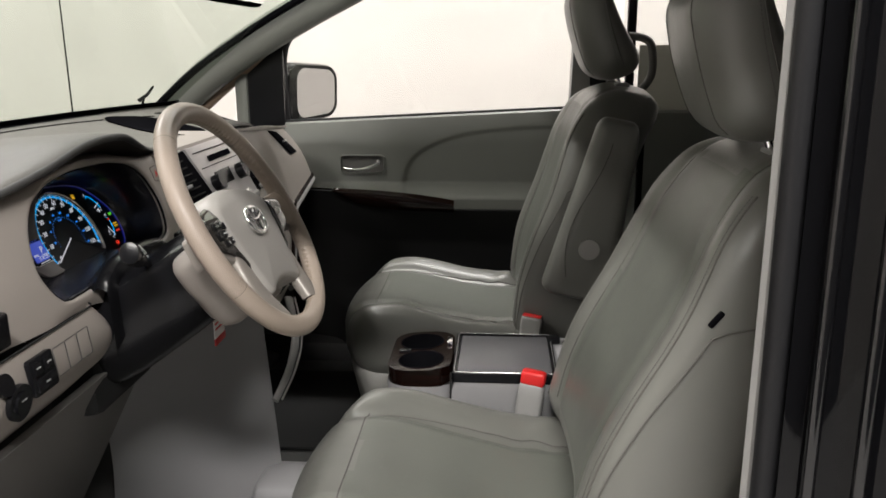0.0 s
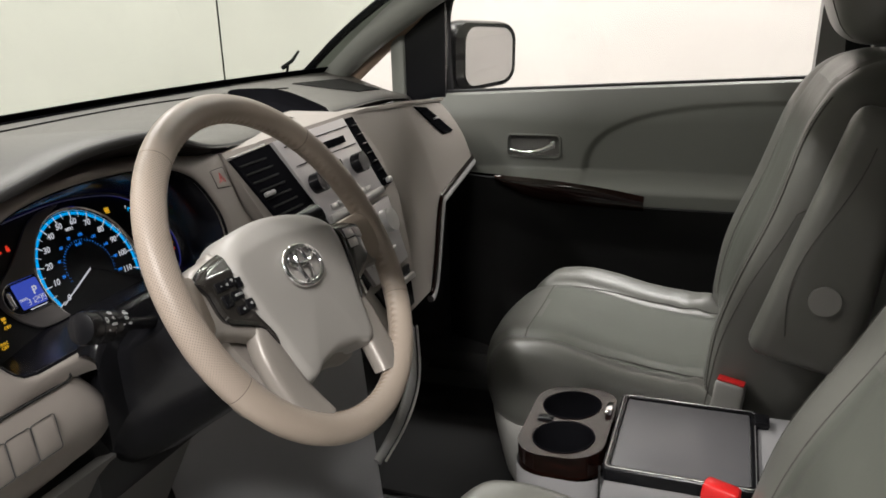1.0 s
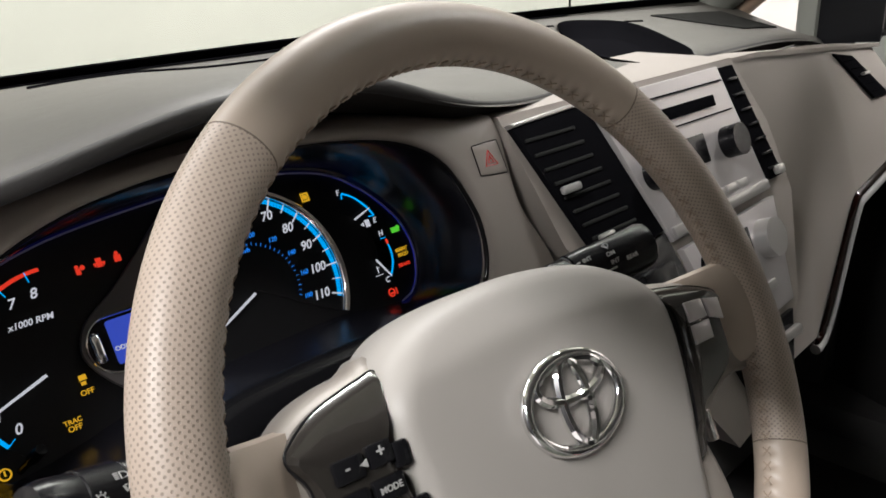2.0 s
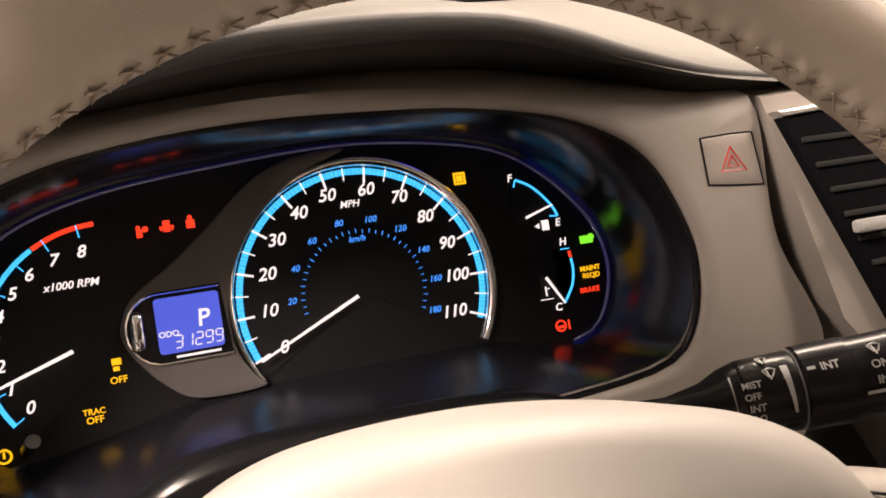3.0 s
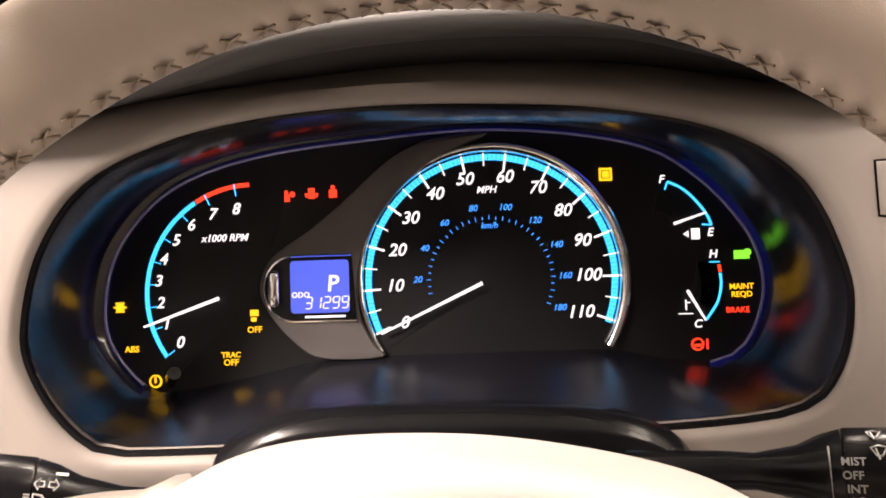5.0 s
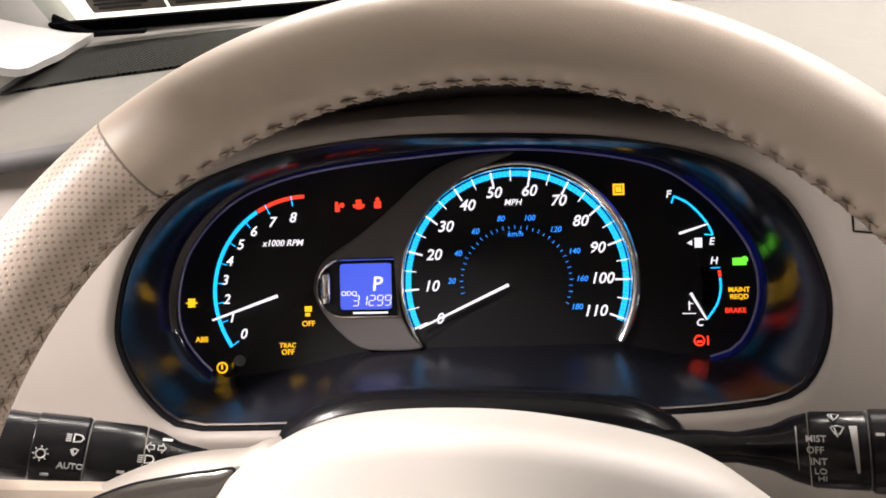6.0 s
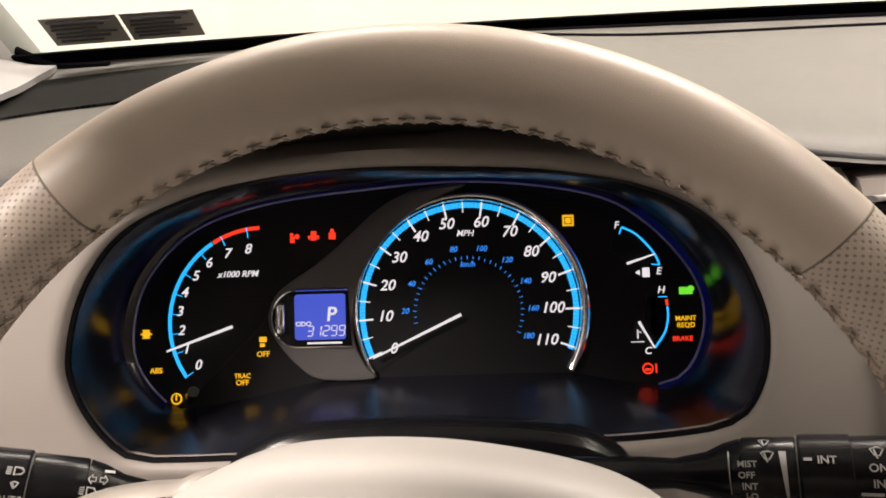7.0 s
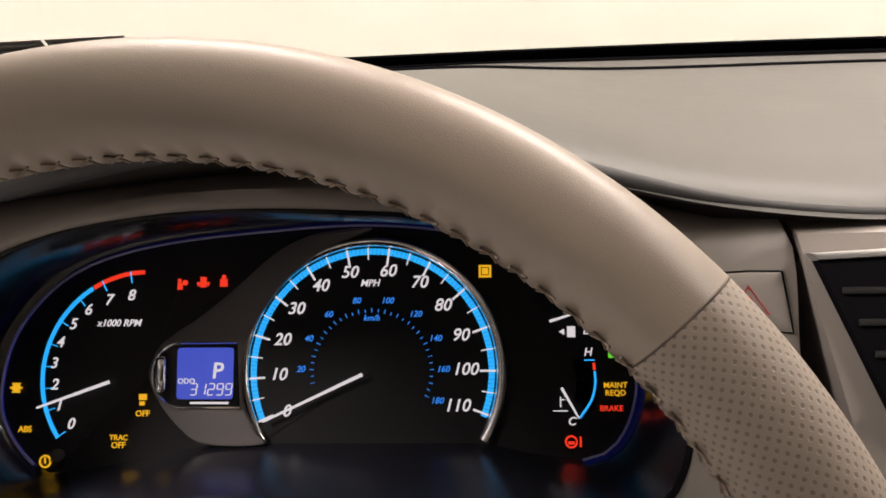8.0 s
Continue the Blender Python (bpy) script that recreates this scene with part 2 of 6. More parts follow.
def bridge(bm, rings, closed=False, around=True):
    n = len(rings)
    for i in range(n if closed else n - 1):
        a, b = rings[i], rings[(i + 1) % n]
        m = len(a)
        for k in range(m if around else m - 1):
            try:
                bm.faces.new((a[k], a[(k + 1) % m], b[(k + 1) % m], b[k]))
            except ValueError:
                pass


def loft(rings, closed=False, around=True, cap=True, bm=None):
    bm = bm or bmesh.new()
    vs = [[bm.verts.new(q) for q in ring] for ring in rings]
    bridge(bm, vs, closed, around)
    if cap and around and not closed:
        bm.faces.new(vs[0])
        bm.faces.new(vs[-1])
    return bm


def sheet(f, nu, nv, thick=0.0, bm=None):
    """A surface f(u, v), u and v from 0 to 1, with a thickness along its normal side."""
    bm = bm or bmesh.new()
    g = [[bm.verts.new(f(i / nu, j / nv)) for j in range(nv + 1)] for i in range(nu + 1)]
    faces = [bm.faces.new((g[i][j], g[i + 1][j], g[i + 1][j + 1], g[i][j + 1])) for i in range(nu) for j in range(nv)]
    if thick:
        bmesh.ops.recalc_face_normals(bm, faces=faces)
        bmesh.ops.solidify(bm, geom=faces, thickness=thick)
    return bm


def plate(outline, depth, m=None, bevel=0.0, z=0.0):
    """A flat piece: a 2D outline raised from z to z + depth, in the frame m."""
    bm = bmesh.new()
    vs = [bm.verts.new((q[0], q[1], z)) for q in outline]
    f = bm.faces.new(vs)
    top = bmesh.ops.extrude_face_region(bm, geom=[f])
    moved = [v for v in top["geom"] if isinstance(v, bmesh.types.BMVert)]
    bmesh.ops.translate(bm, verts=moved, vec=(0, 0, depth))
    if bevel:
        edges = [e for e in bm.edges if all(v in set(moved) for v in e.verts)]
        bmesh.ops.bevel(bm, geom=edges, offset=bevel, segments=2, profile=0.5, affect="EDGES")
    if m is not None:
        bm.transform(m)
    return bm


def arc_band(cx, cy, r0, r1, a0, a1, n=48, h=0.0004, z=0.0):
    """A flat ring piece between two radii, angles in degrees."""
    bm = bmesh.new()
    rings = []
    for i in range(n + 1):
        a = radians(a0 + (a1 - a0) * i / n)
        c, s = math.cos(a), math.sin(a)
        rings.append([(cx + r0 * c, cy + r0 * s, z), (cx + r1 * c, cy + r1 * s, z), (cx + r1 * c, cy + r1 * s, z + h), (cx + r0 * c, cy + r0 * s, z + h)])
    return loft(rings, bm=bm)


def rounded_rect(w, h, r, n=5, cx=0.0, cy=0.0):
    out = []
    for sx, sy, a0 in ((1, 1, 0), (-1, 1, 90), (-1, -1, 180), (1, -1, 270)):
        for k in range(n + 1):
            a = radians(a0 + 90 * k / n)
            out.append((cx + sx * (w / 2 - r) + r * math.cos(a), cy + sy * (h / 2 - r) + r * math.sin(a)))
    return out


def ellipse(cx, cy, rx, ry, n=40, z=0.0):
    return [Vector((cx + rx * math.cos(2 * math.pi * k / n), cy + ry * math.sin(2 * math.pi * k / n), z)) for k in range(n)]


def writing(name, body, size, m, mat, parent, shear=0.0, align="CENTER", label="", depth=0.0002, squeeze=1.0, bold=0.014):
    """Words in the built-in font as a mesh part, in the frame m."""
    cu = bpy.data.curves.new("writing", "FONT")
    cu.body, cu.size, cu.shear, cu.align_x, cu.align_y, cu.extrude = body, size, shear, align, "CENTER", depth
    cu.resolution_u = 3
    cu.offset = size * bold
    tmp = bpy.data.objects.new("writing", cu)
    me = bpy.data.meshes.new_from_object(tmp)
    bpy.data.objects.remove(tmp)
    bpy.data.curves.remove(cu)
    bm = bmesh.new()
    bm.from_mesh(me)
    bpy.data.meshes.remove(me)
    if squeeze != 1.0:
        bm.transform(Matrix.Diagonal((squeeze, 1, 1, 1)))
    return part(name, bm, mat, parent, label, 40, m)


def basis(origin, x, y):
    """A frame with its x and y axes along the given directions."""
    x = Vector(x).normalized()
    y = Vector(y)
    y = (y - x * y.dot(x)).normalized()
    z = x.cross(y)
    return Matrix.Translation(origin) @ Matrix((x, y, z)).transposed().to_4x4()


# ---- the booth round the car ----
def slab(name, size, center, mat, label):
    return structure(name, box(size, center, 0), mat, label)


GROUND = -0.42
slab("floor", (9.0, 10.0, 0.1), (0.2, 0.5, GROUND - 0.05), CONCRETE, "grey sealed concrete floor of the photo booth")
slab("wall_south", (9.0, 0.12, 3.4), (0.2, -4.56, GROUND + 1.7), WALLPAINT, "cream painted booth wall behind the van")
# unseen wall, kept dark to dim the driver's side and its reflections
slab("wall_west", (0.12, 5.42, 3.4), (-3.2, -1.79, GROUND + 1.7), DARKWALL, "unseen dark wall added beside the open driver door")

# one cream backdrop wall runs round the passenger side and the front with rounded corners
def round_wall(u, v):
    pts = [(2.84, -4.5), (2.84, -1.0), (2.84, 1.6)] + [(1.04 + 1.8 * math.cos(radians(a)), 1.8 + 1.8 * math.sin(radians(a))) for a in range(5, 90, 10)]
    pts += [(0.6, 3.6), (-0.8, 3.6)] + [(-1.3 + 1.8 * math.cos(radians(a)), 1.8 + 1.8 * math.sin(radians(a))) for a in range(95, 180, 10)] + [(-3.1, 1.6), (-3.1, 0.9)]
    k = u * (len(pts) - 1)
    i = min(int(k), len(pts) - 2)
    q = Vector((*pts[i], 0)).lerp(Vector((*pts[i + 1], 0)), k - i)
    return Vector((q.x, q.y, GROUND + 3.4 * v))


structure("wall_north", sheet(round_wall, 96, 4, 0.05), WALLPAINT, "cream backdrop wall curving round the front of the van", "wall", 60)
slab("ceiling", (9.0, 10.0, 0.1), (0.2, 0.5, GROUND + 3.45), WALLPAINT, "white ceiling of the booth")


def tube_light(x, y, length, along, power=1.0):
    t = thing("added_ceiling_light", "unseen white twin-tube ceiling light added to light the van", "ceiling light", "ceiling lights", (x, y, GROUND + 3.4))
    size = (length, 0.22, 0.05) if along == "x" else (0.22, length, 0.05)
    part("housing", box(size, (x, y, GROUND + 3.375), 0.008), PAPER, t)
    for o in (-0.06, 0.06):
        ends = [(x - length / 2 + 0.04, y + o, 0), (x + length / 2 - 0.04, y + o, 0)] if along == "x" else [(x + o, y - length / 2 + 0.04, 0), (x + o, y + length / 2 - 0.04, 0)]
        part("tube", tube([(a, b, GROUND + 3.33) for a, b, _ in ends], 0.018, 10), TUBE, t, "glowing white tube")
    la = bpy.data.lights.new("tube_glow", "AREA")
    la.shape, la.size, la.size_y = "RECTANGLE", size[0], size[1]
    la.energy, la.color = TUBE_POWER * power, (1.0, 0.95, 0.88)
    ob = new("tube_glow", la)
    ob.location = (x, y, GROUND + 3.30)
    return t


# unseen tubes, each placed and powered to give the cabin its light
for lx, ly, axis, power in ((-1.1, 1.9, "x", 0.5), (1.0, 1.9, "x", 0.7), (1.9, -0.9, "y", 0.75), (1.9, 0.9, "y", 0.25), (-2.7, -0.7, "y", 1.85)):
    tube_light(lx, ly, 1.5, axis, power)


# ---- the van's shell ----
def bar(name, pts, r, mat, label, category="", sides=12, flat=1.0):
    return structure(name, tube(spline(pts, 8), r, sides, flat=flat), mat, label, category)


structure("floor_carpet", box((1.62, 3.2, 0.04), (0, -0.55, 0.0), 0.01), CARPET, "dark grey carpet on the van's floor", "floor")
# raised toe board ahead
structure("toe_board", sheet(lambda u, v: Vector((-0.80 + 1.6 * u, 0.30 + 0.33 * v, 0.02 + 0.5 * v ** 1.6)), 4, 12, 0.02), CARPET, "dark carpeted toe board under the dashboard", "floor")


def roof(u, v):
    x = -0.78 + 1.56 * u
    y = -2.3 + 2.25 * v
    return Vector((x, y, 1.22 - 0.05 * (2 * u - 1) ** 4 - 0.03 * max(0, v - 0.7) / 0.3))


structure("ceiling_lining", sheet(roof, 16, 16, 0.03), GREY_TRIM, "light grey fabric headlining", "ceiling")
structure("rear_wall", box((1.6, 0.05, 1.3), (0, -2.32, 0.58), 0.01), GREY_TRIM, "grey trimmed tailgate far behind the seats", "wall")


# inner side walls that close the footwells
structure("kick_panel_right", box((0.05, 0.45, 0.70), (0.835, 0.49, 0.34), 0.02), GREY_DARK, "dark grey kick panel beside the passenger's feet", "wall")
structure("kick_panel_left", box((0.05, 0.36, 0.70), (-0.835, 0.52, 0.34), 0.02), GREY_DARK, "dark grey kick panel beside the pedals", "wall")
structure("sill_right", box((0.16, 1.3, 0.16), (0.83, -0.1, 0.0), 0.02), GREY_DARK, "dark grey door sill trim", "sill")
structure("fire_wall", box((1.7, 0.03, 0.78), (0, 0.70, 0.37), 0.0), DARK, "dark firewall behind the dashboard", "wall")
# windscreen
def base_y(x):
    return 0.665 - 0.105 * (abs(x) / 0.76) ** 2.2


def screen(u, v):
    x = (-0.80 + 1.60 * u) * (1 - 0.12 * v)
    y = base_y(x) + 0.02 + (-0.07 - base_y(x)) * v
    return Vector((x, y, 0.790 + 0.40 * v + 0.03 * math.sin(math.pi * v)))


ws = structure("window_1", sheet(screen, 16, 10), SCREEN_GLASS, "clear curved windscreen", "windscreen")
ws.visible_shadow = False
# black ceramic edge along the foot of the glass
structure("windscreen_edge", sheet(lambda u, v: screen(u, 0.055 * v - 0.03) + Vector((0, -0.004, 0.001)), 24, 2, 0.002), BLACK_MATT, "black edge band along the foot of the windscreen", "windscreen")
structure("cowl", sheet(lambda u, v: Vector((-0.84 + 1.68 * u, base_y(-0.84 + 1.68 * u) + 0.03 + 0.22 * v, 0.785 - 0.05 * v)), 16, 4, 0.01), BLACK, "black plastic cowl under the windscreen", "cowl")
structure("bonnet", sheet(lambda u, v: Vector((-0.92 + 1.84 * u, base_y(-0.92 + 1.84 * u) + 0.25 + 0.75 * v, 0.745 - 0.06 * v - 0.22 * v ** 3)), 16, 8, 0.02), PAINT, "glossy black bonnet ahead of the windscreen", "bonnet")

# pillars beside the windscreen
for s, nm in ((-1, "pillar_left"), (1, "pillar_right")):
    path = [(s * 0.835, 0.600, 0.770), (s * 0.815, 0.46, 0.880), (s * 0.785, 0.26, 1.000), (s * 0.755, 0.05, 1.105), (s * 0.735, -0.12, 1.175), (s * 0.72, -0.5, 1.205), (s * 0.72, -2.2, 1.20)]
    # driver's pillar takes a paler trim, its light put into the colour
    bar(nm, path, 0.056, GREY_TRIM if s < 0 else GREEN_TRIM, "trimmed windscreen pillar and roof rail, coloured lighter on the lit driver's side", "pillar", 14, 0.8)
    bar(nm.replace("pillar", "screen_seal"), [(p[0] - s * (0.056 if s > 0 else 0.032), p[1] + 0.02, p[2] + 0.016) for p in path[:5]], 0.010, BLACK_MATT, "black seal between pillar and windscreen", "seal", 8)

# flared foot of the driver's pillar, where it meets the end of the dashboard
foot_in = spline([(-0.745, 0.555, 0.786), (-0.736, 0.497, 0.786), (-0.730, 0.446, 0.786), (-0.735, 0.39, 0.790), (-0.775, 0.345, 0.830)], 5)
foot_out = spline([(-0.803, 0.572, 0.828), (-0.812, 0.53, 0.852), (-0.818, 0.48, 0.872), (-0.820, 0.42, 0.888), (-0.820, 0.36, 0.890)], 5)
# same pale trim, so the foot also carries its light in colour
structure("pillar_foot_left", sheet(lambda u, v: foot_in[int(round(u * 20))].lerp(foot_out[int(round(u * 20))], v) + Vector((-0.020, 0, -0.012)) * math.sin(math.pi * v), 20, 8, 0.006), GREY_TRIM, "flared foot of the windscreen pillar, coloured pale as if lit", "pillar", 60)
structure("corner_seal_left", tube(spline([(-0.806, 0.566, 0.832), (-0.789, 0.562, 0.811), (-0.773, 0.561, 0.801), (-0.760, 0.561, 0.794), (-0.745, 0.562, 0.789), (-0.70, 0.566, 0.788)], 6), 0.0045, 8), BLACK_MATT, "black seal rounding the corner of the windscreen", "seal")

# passenger side: sill corner, quarter window, sail panel, window frame
bar("pillar_front_right", [(0.84, 0.60, 0.70), (0.845, 0.50, 0.79), (0.84, 0.36, 0.905), (0.835, 0.30, 0.96)], 0.022, TAN, "tan trim over the small fixed side window", "pillar", 10)
structure("quarter_post", box((0.05, 0.040, 0.30), (0.85, 0.385, 0.80), 0.012), GREEN_TRIM, "grey post behind the small fixed window", "pillar")
structure("quarter_sill", box((0.09, 0.32, 0.10), (0.85, 0.50, 0.665), 0.02), GREEN_TRIM, "grey sill under the small fixed window", "sill")
qw = structure("window_2", loft([[Vector((x, 0.42, 0.715)), Vector((x, 0.58, 0.715)), Vector((x, 0.42, 0.87))] for x in (0.868, 0.872)]), GLASS, "small fixed triangular side window", "window")
qw.visible_shadow = False


def belt(y):
    return 0.728 + (0.273 - y) * 0.049


sail = [(0.375, 0.70), (0.262, 0.72), (0.258, 0.955), (0.285, 0.955), (0.375, 0.885)]
structure("sail_panel", loft([[Vector((x, a, b)) for a, b in sail] for x in (0.835, 0.875)]), BLACK, "black triangular panel behind the door mirror", "door trim")
dw = structure("window_3", loft([[Vector((x, a, b)) for a, b in ((0.27, 0.715), (-0.58, 0.745), (-0.58, 1.16), (0.02, 1.12), (0.27, 0.95))] for x in (0.872, 0.876)]), GLASS, "clear passenger door glass", "window")
dw.visible_shadow = False
bar("window_frame_right", [(0.87, 0.262, 0.72), (0.865, 0.258, 0.95), (0.85, 0.14, 1.045), (0.80, 0.0, 1.125), (0.78, -0.2, 1.165), (0.775, -0.58, 1.175)], 0.012, RUBBER, "black rubber frame of the passenger window", "seal", 8)
bar("window_seal_right", [(0.855, 0.265, belt(0.265) + 0.006), (0.855, -0.2, belt(-0.2) + 0.006), (0.855, -0.60, belt(-0.6) + 0.006)], 0.006, RUBBER, "black seal along the foot of the door glass", "seal", 8)
structure("pillar_mid_right", loft([[Vector((x, a, b)) for a, b in ((-0.565, 0.0), (-0.72, 0.0), (-0.70, 0.70), (-0.665, 1.2), (-0.58, 1.2), (-0.565, 0.70))] for x in (0.80, 0.87)]), GREY_TRIM, "grey trimmed pillar between passenger doors", "pillar")
structure("wall_rear_right", box((0.07, 1.62, 0.78), (0.84, -1.51, 0.38), 0.02), GREEN_TRIM, "grey rear side trim below the window", "wall")
rw = structure("window_4", box((0.004, 1.55, 0.42), (0.862, -1.49, 0.975), 0), GLASS, "tinted rear side window", "window")
rw.visible_shadow = False
structure("shade_right", box((0.004, 0.52, 0.27), (0.85, -1.02, 0.815), 0.001), BLIND, "grey pull-up blind half across the rear window", "blind")
structure("shade_edge", box((0.02, 0.54, 0.012), (0.848, -1.02, 0.70), 0.003), BLACK, "black foot of the window blind", "blind")
structure("rear_glass_frame", box((0.02, 0.025, 0.46), (0.845, -0.735, 0.97), 0.005), RUBBER, "black frame of the rear side window", "seal")
h = thing("grab_handle", "grey moulded grab handle on the pillar", "grab handle", at=(0.79, -0.71, 0.86))
part("grip", tube(spline([(0.80, -0.722, 0.975), (0.79, -0.760, 0.968), (0.785, -0.782, 0.945), (0.785, -0.785, 0.87), (0.80, -0.750, 0.815)], 8), 0.011, 10), UNDER, h, "curved grey grip")
b = thing("seat_belt", "dark seat belt hanging down the pillar", "seat belt", at=(0.775, -0.66, 0.95))
part("webbing", sheet(lambda u, v: Vector((0.782 - 0.05 * v, -0.605 - 0.045 * u - 0.02 * v, 1.13 - 0.55 * v)), 2, 10, 0.0015), DARK, b, "dark webbing")
part("loop", box((0.02, 0.075, 0.06), (0.785, -0.63, 1.13), 0.008), BLACK, b)
st = thing("seat_belt_stalk", "black seat belt tongue standing beside the seat", "seat belt", at=(0.62, -0.72, 0.6))
part("tongue", box((0.02, 0.016, 0.70), (0.60, -0.735, 0.37), 0.004), BLACK, st)
part("tip", box((0.012, 0.010, 0.016), (0.60, -0.735, 0.728), 0.002), CHROME, st, "bright metal tip")

# driver's side: the door stands open, the pillar closes the opening
structure("pillar_mid_left", loft([[Vector((x, a, z)) for x, a in ((-0.700, -0.635), (-0.796, -0.6035), (-0.802, -0.607), (-0.802, -0.70), (-0.72, -0.70))] for z in (-0.02, 0.55, 0.85, 1.2)]), GREY_TRIM, "light grey trim of the pillar behind the driver", "pillar")
structure("door_seal_left", tube([(-0.812, -0.621, -0.05), (-0.814, -0.619, 0.6), (-0.812, -0.616, 1.2)], 0.0125, 10), RUBBER, "grey-black rubber door seal", "seal")
structure("sill_left", box((0.16, 1.3, 0.10), (-0.80, 0.0, -0.03), 0.02), PAINT, "black painted door sill", "sill")


def outer(u, v):
    z = -0.20 + 1.45 * v
    fold = 0.012 * math.sin(u * math.pi * 3) * (1 - u)
    return Vector((-0.835 - 0.075 * u ** 0.7 + fold + 0.02 * (v - 0.5), -0.622 - 0.20 * u, z))


structure("pillar_outer_left", sheet(outer, 20, 12, 0.01), PAINT, "glossy black painted door pillar with stepped flanges", "pillar")
for k, (x, y) in enumerate(((-0.852, -0.640), (-0.874, -0.672), (-0.892, -0.705))):
    structure("flange_%d" % (k + 1), tube([(x, y, -0.2), (x - 0.004, y, 0.5), (x + 0.004, y, 1.22)], 0.006, 12), FLANGE, "narrow black flange down the door pillar", "pillar")
structure("side_left", box((0.06, 1.5, 0.95), (-0.90, -1.58, 0.26), 0.03), PAINT, "glossy black sliding door panel", "wall")
structure("side_left_upper", box((0.04, 1.5, 0.46), (-0.86, -1.58, 0.97), 0.02), BLACK, "dark tinted side glass behind the driver", "wall")
sk = thing("striker", "steel door striker bolted to the pillar", "striker", at=(-0.862, -0.652, 0.62))
part("plate", box((0.012, 0.05, 0.09), (-0.864, -0.655, 0.50), 0.004), BLACK, sk)
part("loop", tube(spline([(-0.868, -0.645, 0.53), (-0.895, -0.645, 0.525), (-0.895, -0.645, 0.485), (-0.868, -0.645, 0.48)], 5), 0.004, 8), SATIN, sk)

# outside mirror on the passenger door
mi = thing("door_mirror", "black door mirror with clear glass", "mirror", at=(1.0, 0.30, 0.80))

face = basis((1.076, 0.231, 0.808), (0.85, -0.52, 0.0), (0.0, -0.05, 1))


mirror_rim = rounded_rect(0.222, 0.176, 0.048, 8)
part("housing", loft([[Vector((x * k, y * k * (1 - 0.7 * x), z)) for x, y in mirror_rim] for k, z in ((0.88, 0.002), (0.90, 0.006), (0.97, 0.006), (1.0, 0.0), (1.03, -0.03), (0.96, -0.065), (0.75, -0.09), (0.4, -0.102))]), BLACK, mi, "black housing", m=face)
part("mirror_glass", plate([(x, y * (1 - 0.9 * x)) for x, y in rounded_rect(0.170, 0.150, 0.038, 8, 0.012, 0.0)], 0.002, face @ pose(0, 0, 0.0030)), MIRROR, mi, "clear mirror glass")
part("arm", box((0.14, 0.06, 0.05), (0.93, 0.31, 0.735), 0.02), BLACK, mi)

# inside mirror under the roof
rm = thing("rear_view_mirror", "black rear-view mirror at the top of the windscreen", "mirror", at=(0.0, 0.12, 1.10))
part("housing", rounded_box((0.27, 0.035, 0.075), 0.017, 8, (-0.05, 0.10, 1.060)), BLACK_MATT, rm)
part("mirror_glass", plate(rounded_rect(0.235, 0.062, 0.02, 5), 0.002, basis((-0.05, 0.0815, 1.060), (1, 0, 0), (0, 0, 1))), MIRROR, rm)
part("stem", tube([(-0.03, 0.11, 1.07), (-0.01, 0.14, 1.13), (0.0, 0.13, 1.16)], 0.010, 8), BLACK, rm)

# whip aerial on the wing, outside the windscreen
an = thing("car_aerial", "thin black whip aerial standing on the wing", "aerial", at=(0.86, 0.92, 0.70))
part("base", tube([(0.86, 0.92, 0.66), (0.86, 0.92, 0.72), (0.86, 0.92, 0.745)], lambda s: 0.016 - 0.009 * s, 12), BLACK, an, "black rubber foot")
part("whip", tube([(0.86, 0.92, 0.73), (0.86, 0.92, 1.20), (0.86, 0.92, 1.62)], lambda s: 0.0026 - 0.0010 * s, 8), DARK, an, "thin dark rod")

# wiper outside
wp = thing("wiper", "black wiper blade resting on the windscreen", "wiper", at=(0.5, 0.66, 0.80))
part("arm", tube([(0.25, 0.78, 0.725), (0.60, 0.72, 0.735), (0.715, 0.640, 0.780), (0.700, 0.622, 0.812)], 0.004, 8), BLACK, wp)
part("blade", tube([(0.690, 0.634, 0.806), (0.706, 0.612, 0.824), (0.716, 0.598, 0.846)], lambda s: 0.0055 - 0.0025 * s, 8), BLACK, wp, "black rubber blade")

# printed notices on the inside of the windscreen
for k, (x0, x1) in enumerate(((-0.742, -0.680), (-0.677, -0.615))):
    nt_ = thing("window_notice", "grey printed notice stuck inside the windscreen", "sticker", "window notices", screen((x0 + 0.07 + 0.8) / 1.6, 0.06))
    o = []
    for x, v in ((x0, 0.10), (x1, 0.10), (x1, 0.045), (x0, 0.045)):
        o.append(screen((x + 0.8) / 1.6, v) + Vector((0, -0.004, -0.002)))
    part("sheet", loft([[p for p in o], [p + Vector((0, -0.0012, -0.0006)) for p in o]]), DARKPAPER, nt_)
    for r in range(6):
        a = o[0].lerp(o[3], 0.12 + 0.14 * r)
        c = o[1].lerp(o[2], 0.12 + 0.14 * r)
        p, q = a.lerp(c, 0.08 + 0.03 * (r % 2)), a.lerp(c, 0.92 - 0.12 * (r % 3))
        part("print_bar", tube([p + Vector((0, -0.0022, -0.001)), q + Vector((0, -0.0022, -0.001))], 0.0012, 4), DARK_PRINT, nt_)


# ---- instrument cluster ----
DIAL = basis((-0.370, 0.2735, 0.671), (1, 0, 0), (0, 0.447, 0.894))
CYAN = glow("dial_cyan", (0.0, 0.62, 1.45), GAUGE)
CYAN_DIM = glow("dial_blue", (0.02, 0.26, 0.95), GAUGE * 1.25)
WHITE_GLOW = glow("dial_white", (0.95, 0.95, 1.0), GAUGE * 0.95)
